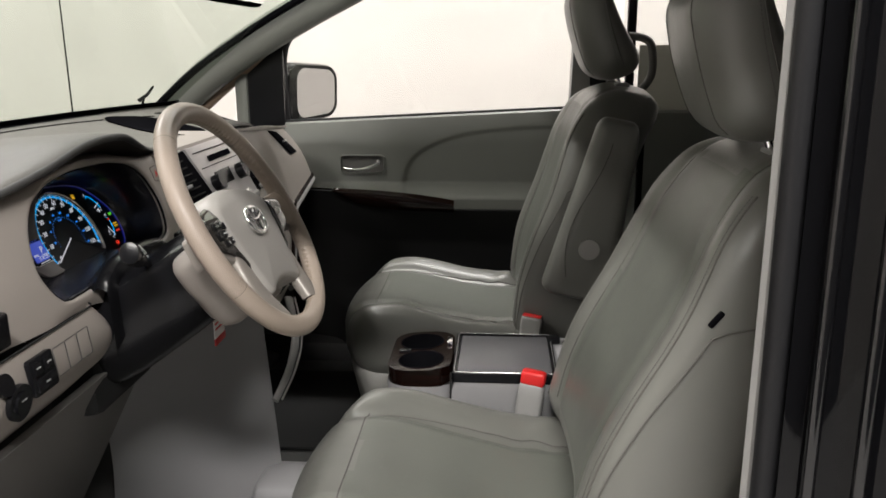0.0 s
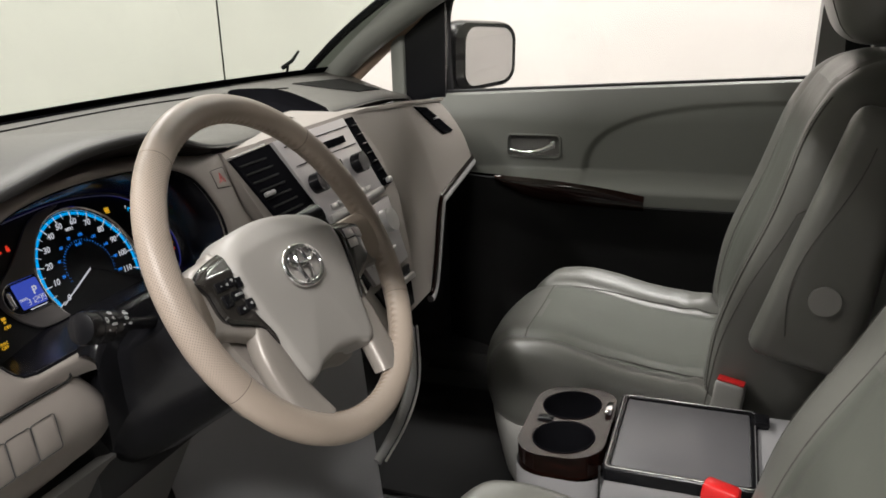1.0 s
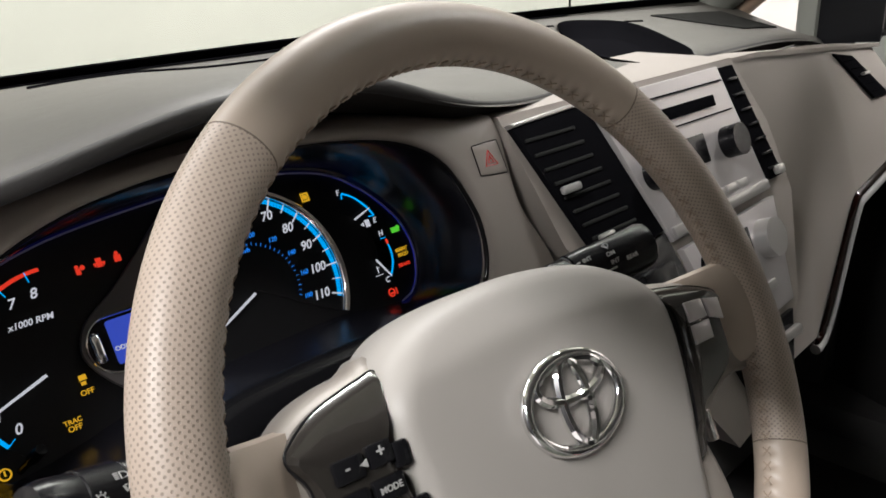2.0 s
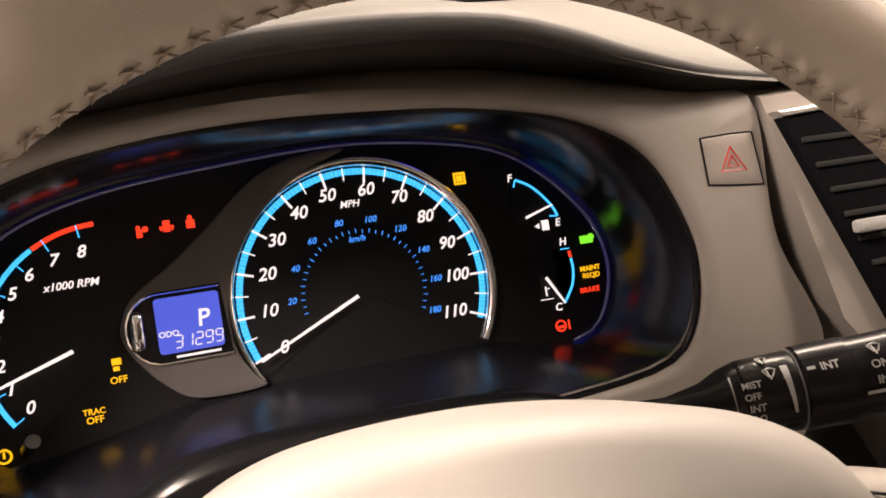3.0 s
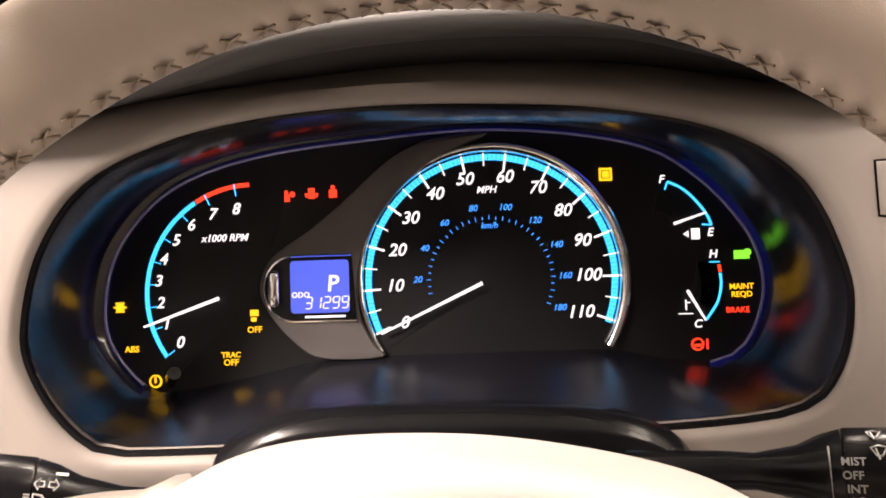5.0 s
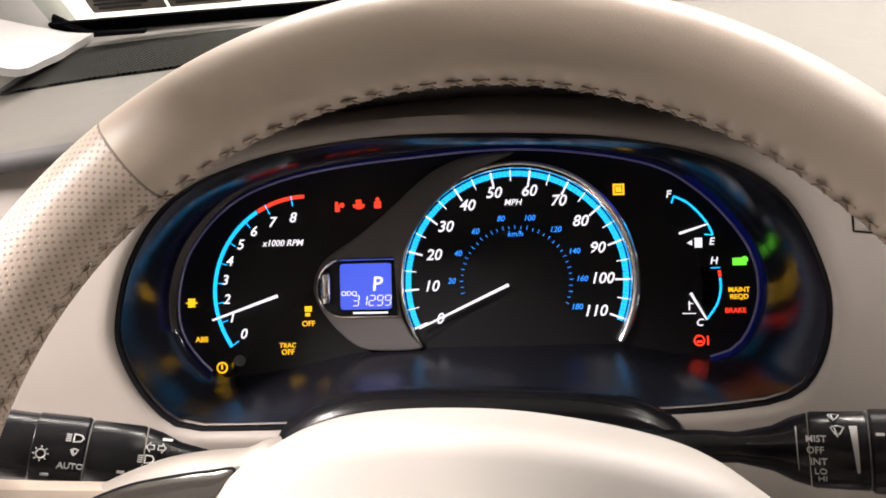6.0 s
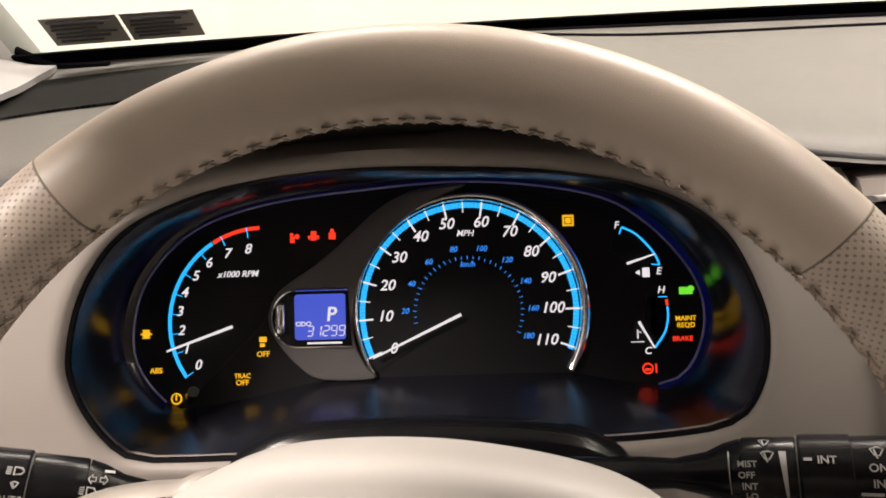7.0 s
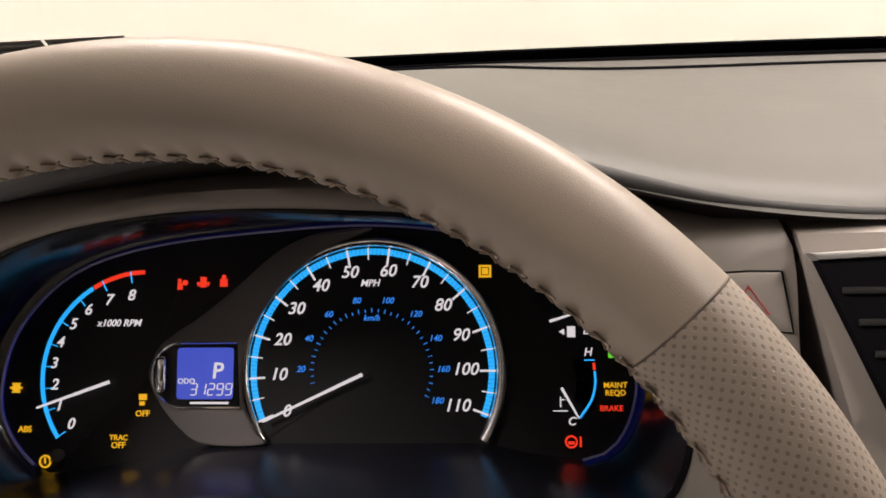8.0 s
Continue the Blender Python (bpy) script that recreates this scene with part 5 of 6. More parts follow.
def perforated_material():
    m = material("perforated_leather", (0.31, 0.255, 0.212), 0.45, bump=0, stain=0.07)
    nt = m.node_tree
    b = nt.nodes["Principled BSDF"]
    uv = nt.nodes.new("ShaderNodeUVMap")
    uv.uv_map = "UVMap"
    vo = nt.nodes.new("ShaderNodeTexVoronoi")
    vo.inputs["Scale"].default_value = 1.0
    vo.inputs["Randomness"].default_value = 0.0
    nt.links.new(uv.outputs[0], vo.inputs["Vector"])
    mr = nt.nodes.new("ShaderNodeMapRange")
    mr.inputs["From Min"].default_value = 0.17
    mr.inputs["From Max"].default_value = 0.30
    nt.links.new(vo.outputs["Distance"], mr.inputs["Value"])
    mix = nt.nodes.new("ShaderNodeMix")
    mix.data_type = "RGBA"
    mix.inputs[6].default_value = (0.185, 0.150, 0.120, 1)
    old = b.inputs["Base Color"].links[0].from_socket
    nt.links.new(mr.outputs[0], mix.inputs[0])
    nt.links.new(old, mix.inputs[7])
    nt.links.new(mix.outputs[2], b.inputs["Base Color"])
    bp = nt.nodes.new("ShaderNodeBump")
    bp.inputs["Strength"].default_value = 0.4
    bp.inputs["Distance"].default_value = 0.0004
    nt.links.new(mr.outputs[0], bp.inputs["Height"])
    nt.links.new(bp.outputs["Normal"], b.inputs["Normal"])
    return m


PERFORATED = perforated_material()
AIRBAG = material("airbag_cover_plastic", (0.262, 0.247, 0.230), 0.50, grain=1600, bump=0.10, depth=0.0002, kind="voronoi", stain=0.05)
SPOKE_TRIM = material("champagne_spoke_trim", (0.225, 0.203, 0.182), 0.42, 0.2, grain=1800, bump=0.05, depth=0.0002, stain=0.06)
PADGLOSS = material("gloss_dark_pad", (0.020, 0.018, 0.016), 0.14, grain=900, bump=0.02, coat=0.6, stain=0.1)


def rim_point(a, b, grow=0.0):
    """A point of the rim: a is the angle round the wheel from its top, b that round the tube from its outer side to the front."""
    lip = math.exp(-((math.degrees(b) - 175) / 13) ** 2)
    wave = (0.5 + 0.5 * math.cos(a * STITCHES)) ** 0.7
    r = RIM_T * (1 + 0.05 * math.cos(2 * b)) + grow + lip * (-0.0008 + 0.0018 * wave)
    rad = RIM_R + r * math.cos(b)
    return Vector((rad * math.sin(a), rad * math.cos(a), r * math.sin(b)))


def rim_piece(name, a0, a1, mat, parent, label):
    n = max(8, int(abs(a1 - a0) / 360 * STITCHES * 8))
    sides = 40
    bm = bmesh.new()
    uv = bm.loops.layers.uv.new("UVMap")
    g = [[bm.verts.new(TURNED @ rim_point(radians(a0 + (a1 - a0) * i / n), 2 * math.pi * k / sides)) for k in range(sides)] for i in range(n + 1)]
    for i in range(n):
        for k in range(sides):
            f = bm.faces.new((g[i][k], g[i][(k + 1) % sides], g[i + 1][(k + 1) % sides], g[i + 1][k]))
            for loop, (ii, kk) in zip(f.loops, ((i, k), (i, k + 1), (i + 1, k + 1), (i + 1, k))):
                s = RIM_R * radians(a0 + (a1 - a0) * ii / n) / 0.0021
                w = kk / sides * 43
                loop[uv].uv = ((s + w) * 0.7071, (s - w) * 0.7071)
    return part(name, bm, mat, parent, label)


def domed(outline, height, depth, rings=7, edge=0.006, crown=None):
    """A cushion over a closed 2D outline: rounded at its edge, domed to the middle."""
    c = sum((Vector((p[0], p[1], 0)) for p in outline), Vector()) / len(outline)
    out = [[Vector((p[0], p[1], -depth)) for p in outline], [Vector((p[0], p[1], 0)) for p in outline]]
    for i in range(1, rings + 1):
        t = i / rings
        row = []
        for p in outline:
            d = Vector((p[0], p[1], 0)) - c
            k = 1 - 0.93 * t
            near = min(1.0, d.length * (1 - k) / edge)
            lift = math.sqrt(max(0, 1 - (1 - near) ** 2)) * edge
            row.append(c + d * k + Vector((0, 0, lift + height * (1 - k * k))))
        out.append(row)
    return loft(out)


def steering_wheel():
    w = thing("steering_wheel", "beige leather steering wheel with perforated grips and a chrome emblem", "steering wheel", at=WHEEL_AT)
    rim_piece("rim", -42.3, 42.3, WHEEL_LEATHER, w, "smooth beige leather top of the rim")
    rim_piece("rim_grip", 42.55, 118, PERFORATED, w, "perforated beige leather grip")
    rim_piece("rim_grip", -118, -42.55, PERFORATED, w, "perforated beige leather grip")
    rim_piece("rim_bottom", 118.25, 241.75, WHEEL_LEATHER, w, "worn smooth leather bottom of the rim")
    for a in (-42.42, 42.42, -118.1, 118.1):
        ring = [TURNED @ rim_point(radians(a), 2 * math.pi * k / 32, -0.0004) for k in range(32)]
        part("seam", tube(ring, 0.0006, 6, closed=True), STITCH, w)
    # crossed threads along the inner edge of the rim
    bm = bmesh.new()
    for i in range(STITCHES):
        a = 2 * math.pi * (i + 0.5) / STITCHES
        d = 2 * math.pi / STITCHES
        wob = 0.06 * math.sin(i * 7.3)
        for s in (1, -1):
            p0 = TURNED @ rim_point(a - s * d * 0.30, radians(175 - 8), 0.0003)
            p1 = TURNED @ rim_point(a + wob * d, radians(175), 0.0007)
            p2 = TURNED @ rim_point(a + s * d * 0.30, radians(175 + 8), 0.0003)
            tube([p0, p1, p2], 0.00036, 5, bm=bm)
    tagged(part("stitching", bm, THREAD, w, "brown crossed thread"), kind="stuff")
    # padded centre: a flat face that folds back along a crease below its top edge
    half = [(0, 56), (28, 54.5), (52, 51), (68, 46), (80, 39), (88, 30), (95, 14), (93, -13), (87, -41), (80, -65), (70, -104), (58, -114), (40, -107), (15, -103), (0, -102)]
    pts = [(x, y) for x, y in half] + [(-x, y) for x, y in reversed(half[1:-1])]
    outline = [(p.x / 1000, p.y / 1000) for p in spline([(x, y, 0) for x, y in pts], 4, closed=True)]
    cover = domed(outline, 0.006, 0.030, 16, 0.009)
    for v in cover.verts:
        fold = v.co.y - 0.030 + 0.9 * v.co.x ** 2
        v.co.z -= 0.42 * (0.5 * fold + 0.5 * math.sqrt(fold * fold + 0.000008))
    part("airbag_cover", cover, AIRBAG, w, "smooth cream airbag cover", 60, HUB)
    # chrome emblem: an oval ring with two plain ovals inside
    em = part("emblem", tube(ellipse(-0.008, -0.007, 0.0300, 0.0205, 48, 0.0185), 0.0030, 10, closed=True, flat=1.0), CHROME, w, "oval chrome emblem", m=HUB)
    part("oval", tube(ellipse(-0.008, -0.007, 0.0085, 0.0190, 32, 0.0190), 0.0026, 8, closed=True), CHROME, em, m=HUB)
    part("oval", tube(ellipse(-0.008, 0.003, 0.0215, 0.0088, 32, 0.0190), 0.0026, 8, closed=True), CHROME, em, m=HUB)
    # spokes
    def spoke(path, width, thick, name, mat=WHEEL_LEATHER, label=""):
        rows = []
        p = spline(path, 6)
        for i, q in enumerate(p):
            d = (p[min(i + 1, len(p) - 1)] - p[max(i - 1, 0)]).normalized()
            side = Vector((-d.y, d.x, 0)).normalized()
            t = i / (len(p) - 1)
            wd = (width[0] + (width[1] - width[0]) * t) / 2
            row = []
            for k in range(16):
                a = 2 * math.pi * k / 16
                row.append(q + side * wd * math.copysign(abs(math.cos(a)) ** 0.6, math.cos(a)) + Vector((0, 0, thick / 2 * math.copysign(abs(math.sin(a)) ** 0.6, math.sin(a)))))
            rows.append(row)
        return part(name, loft(rows), mat, w, label, m=TURNED)

    for s in (-1, 1):
        spoke([(s * 0.075, -0.006, -0.034), (s * 0.112, -0.005, -0.030), (s * 0.138, -0.004, -0.017), (s * 0.156, -0.003, -0.006), (s * 0.170, -0.003, -0.001)], (0.058, 0.060), 0.024, "spoke")
        spoke([(s * 0.074, -0.040, -0.016), (s * 0.084, -0.072, -0.013), (s * 0.082, -0.110, -0.010), (s * 0.074, -0.150, -0.003)], (0.030, 0.046), 0.022, "lower_spoke", SPOKE_TRIM, "champagne trim")
    # housing behind the centre
    back = [(p.x / 1000, p.y / 1000) for p in spline([(x * 1.18, y * 0.72 - 34, 0) for x, y in pts], 3, closed=True)]
    part("back_cover", loft([[Vector((x * k, y * k, z)) for x, y in back] for k, z in ((0.96, -0.030), (1.04, -0.045), (1.06, -0.060), (1.02, -0.078), (0.88, -0.092))]), BEIGE, w, "beige shell behind the centre", m=TURNED)

    PL = HUB @ pose(-0.08, 0, -0.004, 0, -2, 0) @ pose(0.08, 0, 0)
    PR = HUB @ pose(0.08, 0, -0.001, 0, -2, 0) @ pose(-0.08, 0, 0)

    # switch pads: gloss black with an upper facet that folds back
    padl = [(-138, 14), (-131, 21), (-119, 27), (-104, 31), (-94, 33), (-86, 34), (-91, 24), (-97, 10), (-94, -14), (-87, -41), (-78, -66), (-80, -54), (-92, -42), (-108, -35), (-124, -28), (-130, -18), (-132, 2)]

    # champagne face of the spoke, which frames the pad and runs into the rim
    face = [(-78, 38), (-92, 36.5), (-106, 34.5), (-121, 30.5), (-133, 24), (-143, 16), (-154, 7), (-163, 1), (-163, -36), (-146, -36), (-133, -36), (-121, -40), (-106, -46), (-92, -54), (-80, -74), (-74, -60), (-74, -10)]
    for side, m in ((-1, PL), (1, PR)):
        line = [(side * p.x / -1000, p.y * (0.80 if side > 0 and p.y > 0 else 1.0) / 1000) for p in spline([(x, y, 0) for x, y in face], 4, closed=True)]
        bm = domed(line, 0.0005, 0.014, 8, 0.004)
        for v in bm.verts:
            v.co.z += -0.0005 - 0.62 * max(0.0, v.co.y - 0.014) - 0.10 * max(0.0, abs(v.co.x) - 0.130)
        part("spoke_face", bm, SPOKE_TRIM, w, "champagne trim round the switch pad", 60, m)

    def switch_pad(side, m, label):
        line = [(side * p.x / -1000, p.y * (0.75 if side > 0 and p.y > 0 else 1.0) / 1000) for p in spline([(x, y, 0) for x, y in padl], 4, closed=True)]
        bm = domed(line, 0.001, 0.010, 10, 0.003)
        for v in bm.verts:
            v.co.z += 0.008 - 0.55 * max(0.0, v.co.y - 0.014)
        pad = part("switch_pad", bm, PADGLOSS, w, label, 30, m)
        part("pad_trim", tube([Vector((x, y, 0.0075 - 0.55 * max(0.0, y - 0.014))) for x, y in line], 0.0007, 6, closed=True), BLACK, pad, "gloss black edge", m=m)
        return pad
    pad = switch_pad(-1, PL, "gloss black switch pad")
    for x, y, wd, ht in ((-118, 4, 13, 9), (-104, 5, 11, 9), (-95, 2, 7, 10), (-104, -8, 14, 9), (-118, -10, 11, 12), (-94, -20, 9, 10), (-106, -22, 12, 8)):
        part("button", box((wd / 1000, ht / 1000, 0.003), (x / 1000, y / 1000, 0.0125), 0.001), BLACK, pad, m=PL)
    for body, x, y, sz in (("+", -104, 6, 0.007), ("-", -119, 5, 0.007), ("MODE", -104, -8, 0.0035)):
        writing("mark", body, sz, PL @ pose(x / 1000, y / 1000, 0.0142), PRINT, pad)
    for x, y in ((-112, 4), (-106, -22), (-94, -20)):
        part("mark", plate([(x / 1000 - 0.0018, y / 1000), (x / 1000 + 0.0014, y / 1000 + 0.0016), (x / 1000 + 0.0014, y / 1000 - 0.0016)], 0.0004, PL @ pose(0, 0, 0.0140)), PRINT, pad)
    pad = switch_pad(1, PR, "black switch pad with silver keys")
    for key in ([(101, 13), (116, 12), (117, 2), (101, 2)], [(118.5, 11.5), (131, 9), (130, -3), (119, 1)], [(101, 0), (117, 0), (116, -10), (100, -10)]):
        part("button", plate([(x / 1000, y / 1000) for x, y in key], 0.0014, PR @ pose(0, 0, 0.0118), 0.0004), SILVER, pad, "silver key")
    part("latch", box((0.006, 0.018, 0.006), (0.110, -0.056, -0.006), 0.0015), CHROME, w, "small chrome catch", m=HUB)
    return w


steering_wheel()


# ---- column cover and stalks ----
def column_cover():
    t = thing("column_cover", "black plastic steering column cover with a red-edged warning tag", "column cover", at=(-0.38, 0.12, 0.60))
    ax = -(UPRIGHT.to_3x3() @ Vector((0, 0, 1)))

    def ring(s, wd, up, down, p=2.6):
        c = WHEEL_AT + ax * s
        out = []
        for k in range(28):
            a = 2 * math.pi * k / 28
            x = math.copysign(abs(math.cos(a)) ** (2 / p), math.cos(a)) * wd
            y = math.copysign(abs(math.sin(a)) ** (2 / p), math.sin(a))
            out.append(c + Vector((x, 0, 0)) + (UPRIGHT.to_3x3() @ Vector((0, 1, 0))) * (y * (up if y > 0 else down)))
        return out

    part("shroud", loft([ring(0.060, 0.070, 0.030, 0.085), ring(0.09, 0.080, 0.030, 0.10), ring(0.15, 0.088, 0.028, 0.11), ring(0.24, 0.095, 0.024, 0.12), ring(0.34, 0.10, 0.03, 0.12)]), BLACK, t, "black shroud")
    part("collar", loft([ring(0.050, 0.060, 0.035, 0.070), ring(0.064, 0.062, 0.036, 0.072)]), BLACK_MATT, t)
    return t


column_cover()


def stalk(side, marks):
    s = thing("control_stalk", "black plastic column stalk with white printed symbols" if side < 0 else "black wiper stalk with printed wiper settings", "stalk", "column stalks", (-0.38 + side * 0.09, 0.125, 0.672))
    a = Vector((-0.462, 0.113, 0.661)) if side < 0 else Vector((-0.292, 0.120, 0.670))
    b = Vector((-0.585, 0.078, 0.708)) if side < 0 else Vector((-0.166, 0.082, 0.695))
    k0 = 0.097 if side < 0 else 0.066
    d = (b - a)
    length = d.length
    m = basis(a, d, (0, 0.15, 1)) if side > 0 else basis(a, -d, (0, 0.15, 1))
    f = side
    thick = 0.74 if side < 0 else 0.87

    def lathe(prof):
        rows = []
        for x, r in prof:
            r = r * thick
            rows.append([Vector((f * x, r * 1.0 * math.cos(2 * math.pi * k / 24), r * 0.85 * math.sin(2 * math.pi * k / 24))) for k in range(24)])
        return loft(rows)

    part("arm", lathe([(-0.03, 0.008), (0.004, 0.0085), (k0 - 0.050, 0.0078), (k0 - 0.036, 0.0112), (k0 - 0.028, 0.0158), (k0 - 0.022, 0.0178)]), BLACK, s, m=m)
    part("sleeve", lathe([(k0 - 0.0215, 0.0178), (k0 - 0.0205, 0.0184), (k0 - 0.001, 0.0188), (k0, 0.0180)]), BLACK, s, m=m)
    part("knob", lathe([(k0 + 0.0005, 0.0186), (k0 + 0.0015, 0.0200), (k0 + 0.020, 0.0200), (k0 + 0.0205, 0.0192), (length - 0.006, 0.0198), (length - 0.001, 0.018), (length, 0.012)]), BLACK, s, m=m)
    part("gap", lathe([(k0 - 0.0001, 0.0180), (k0 + 0.0003, 0.0192), (k0 + 0.0007, 0.0180)]), SATIN, s, "thin grey joint", m=m)

    def on(x, ang, lift=0.0004):
        r = 0.0200 + lift if x > k0 else 0.0187 + lift if x > k0 - 0.021 else 0.0177 + lift
        r = (r - lift) * thick + lift
        q = radians(ang)
        p = Vector((f * x, r * math.sin(q), 0.85 * r * math.cos(q)))
        nrm = Vector((0, math.sin(q), math.cos(q)))
        ex = Vector((1, 0, 0))
        ey = nrm.cross(ex)
        return m @ (Matrix.Translation(p) @ Matrix((ex, ey, nrm)).transposed().to_4x4())

    for kind, x, ang, size in marks:
        x += k0 - (0.090 if side < 0 else 0.068)
        if kind.startswith("#"):
            # plain pictogram: a ring or bars
            if kind == "#ring":
                part("symbol", tube(ellipse(0, 0, size, size, 16), 0.00035, 4, closed=True), PRINT, s, m=on(x, ang))
                rays = bmesh.new()
                for k in range(8):
                    c, n2 = math.cos(k * math.pi / 4), math.sin(k * math.pi / 4)
                    tube([(c * size * 1.3, n2 * size * 1.3, 0), (c * size * 1.8, n2 * size * 1.8, 0)], 0.00035, 4, bm=rays)
                tagged(part("symbol", rays, PRINT, s, m=on(x, ang)), kind="stuff")
            elif kind == "#lamp":
                pts = [Vector((-0.001, size, 0)), Vector((-0.001, -size, 0)), Vector((size, -size * 0.8, 0)), Vector((size * 1.6, 0, 0)), Vector((size, size * 0.8, 0))]
                part("symbol", tube(pts, 0.0004, 4, closed=True), PRINT, s, m=on(x, ang))
                beams = bmesh.new()
                for k in (-0.8, -0.27, 0.27, 0.8):
                    tube([(-0.002, k * size, 0), (-0.002 - size * 1.2, k * size, 0)], 0.0003, 4, bm=beams)
                tagged(part("symbol", beams, PRINT, s, m=on(x, ang)), kind="stuff")
            elif kind == "#arrows":
                for g in (-1, 1):
                    o = [(g * (0.0008 + p) , q) for p, q in ((0, 0.0009), (size, 0.0009), (size, 0.002), (size * 2, 0), (size, -0.002), (size, -0.0009), (0, -0.0009))]
                    part("symbol", tube([Vector((p, q, 0)) for p, q in o], 0.0003, 4, closed=True), PRINT, s, m=on(x, ang))
            elif kind == "#wiper":
                fan = [Vector((-size, size * 0.7, 0)), Vector((0, size, 0)), Vector((size, size * 0.7, 0)), Vector((size * 0.35, -size * 0.5, 0)), Vector((-size * 0.35, -size * 0.5, 0))]
                part("symbol", tube(fan, 0.00035, 4, closed=True), PRINT, s, m=on(x, ang))
                part("symbol", tube([Vector((0, -size, 0)), Vector((-size * 0.4, size * 0.6, 0))], 0.00035, 4), PRINT, s, m=on(x, ang))
            elif kind == "#bar":
                part("symbol", box((size, 0.0012, 0.0003), (0, 0, 0), 0), PRINT, s, m=on(x, ang))
            elif kind == "#band":
                rows = [[on(x + o, 62 - 70 * k / 10, 0.0002) @ Vector((0, 0, 0)) for o in (-size * (1 - k / 12), size * 0.3)] for k in range(11)]
                part("symbol", loft(rows, around=False, cap=False), PRINT, s)
        else:
            tagged(writing("mark", kind, size * 0.88, on(x, ang), PRINT, s), kind="stuff")
    return s


stalk(-1, [("#ring", 0.1065, 18, 0.0017), ("#lamp", 0.0945, 46, 0.0016), ("#wiper", 0.0945, 24, 0.0014), ("AUTO", 0.0950, 2, 0.0040), ("#bar", 0.1040, -16, 0.003), ("OFF", 0.0630, 0, 0.0036),
           ("#arrows", 0.0640, 46, 0.0015), ("#lamp", 0.0665, 24, 0.0016), ("#bar", 0.0760, -2, 0.003), ("#bar", 0.0600, 64, 0.004)])
stalk(1, [("MIST", 0.049, 40, 0.0042), ("OFF", 0.0485, 24, 0.0042), ("INT", 0.0495, 8, 0.0044), ("LO", 0.050, -7, 0.0042), ("HI", 0.0505, -20, 0.0042), ("#wiper", 0.057, 52, 0.0024), ("#wiper", 0.056, 78, 0.0020),
          ("#band", 0.0635, 30, 0.0022), ("INT", 0.079, 46, 0.0050), ("#bar", 0.072, 47, 0.003), ("#wiper", 0.097, 57, 0.0024), ("ON", 0.097, 36, 0.0050), ("INT", 0.098, 16, 0.0050), ("#bar", 0.094, 2, 0.008), ("REAR", 0.112, 10, 0.0046), ("#band", 0.0420, 30, 0.0005)])


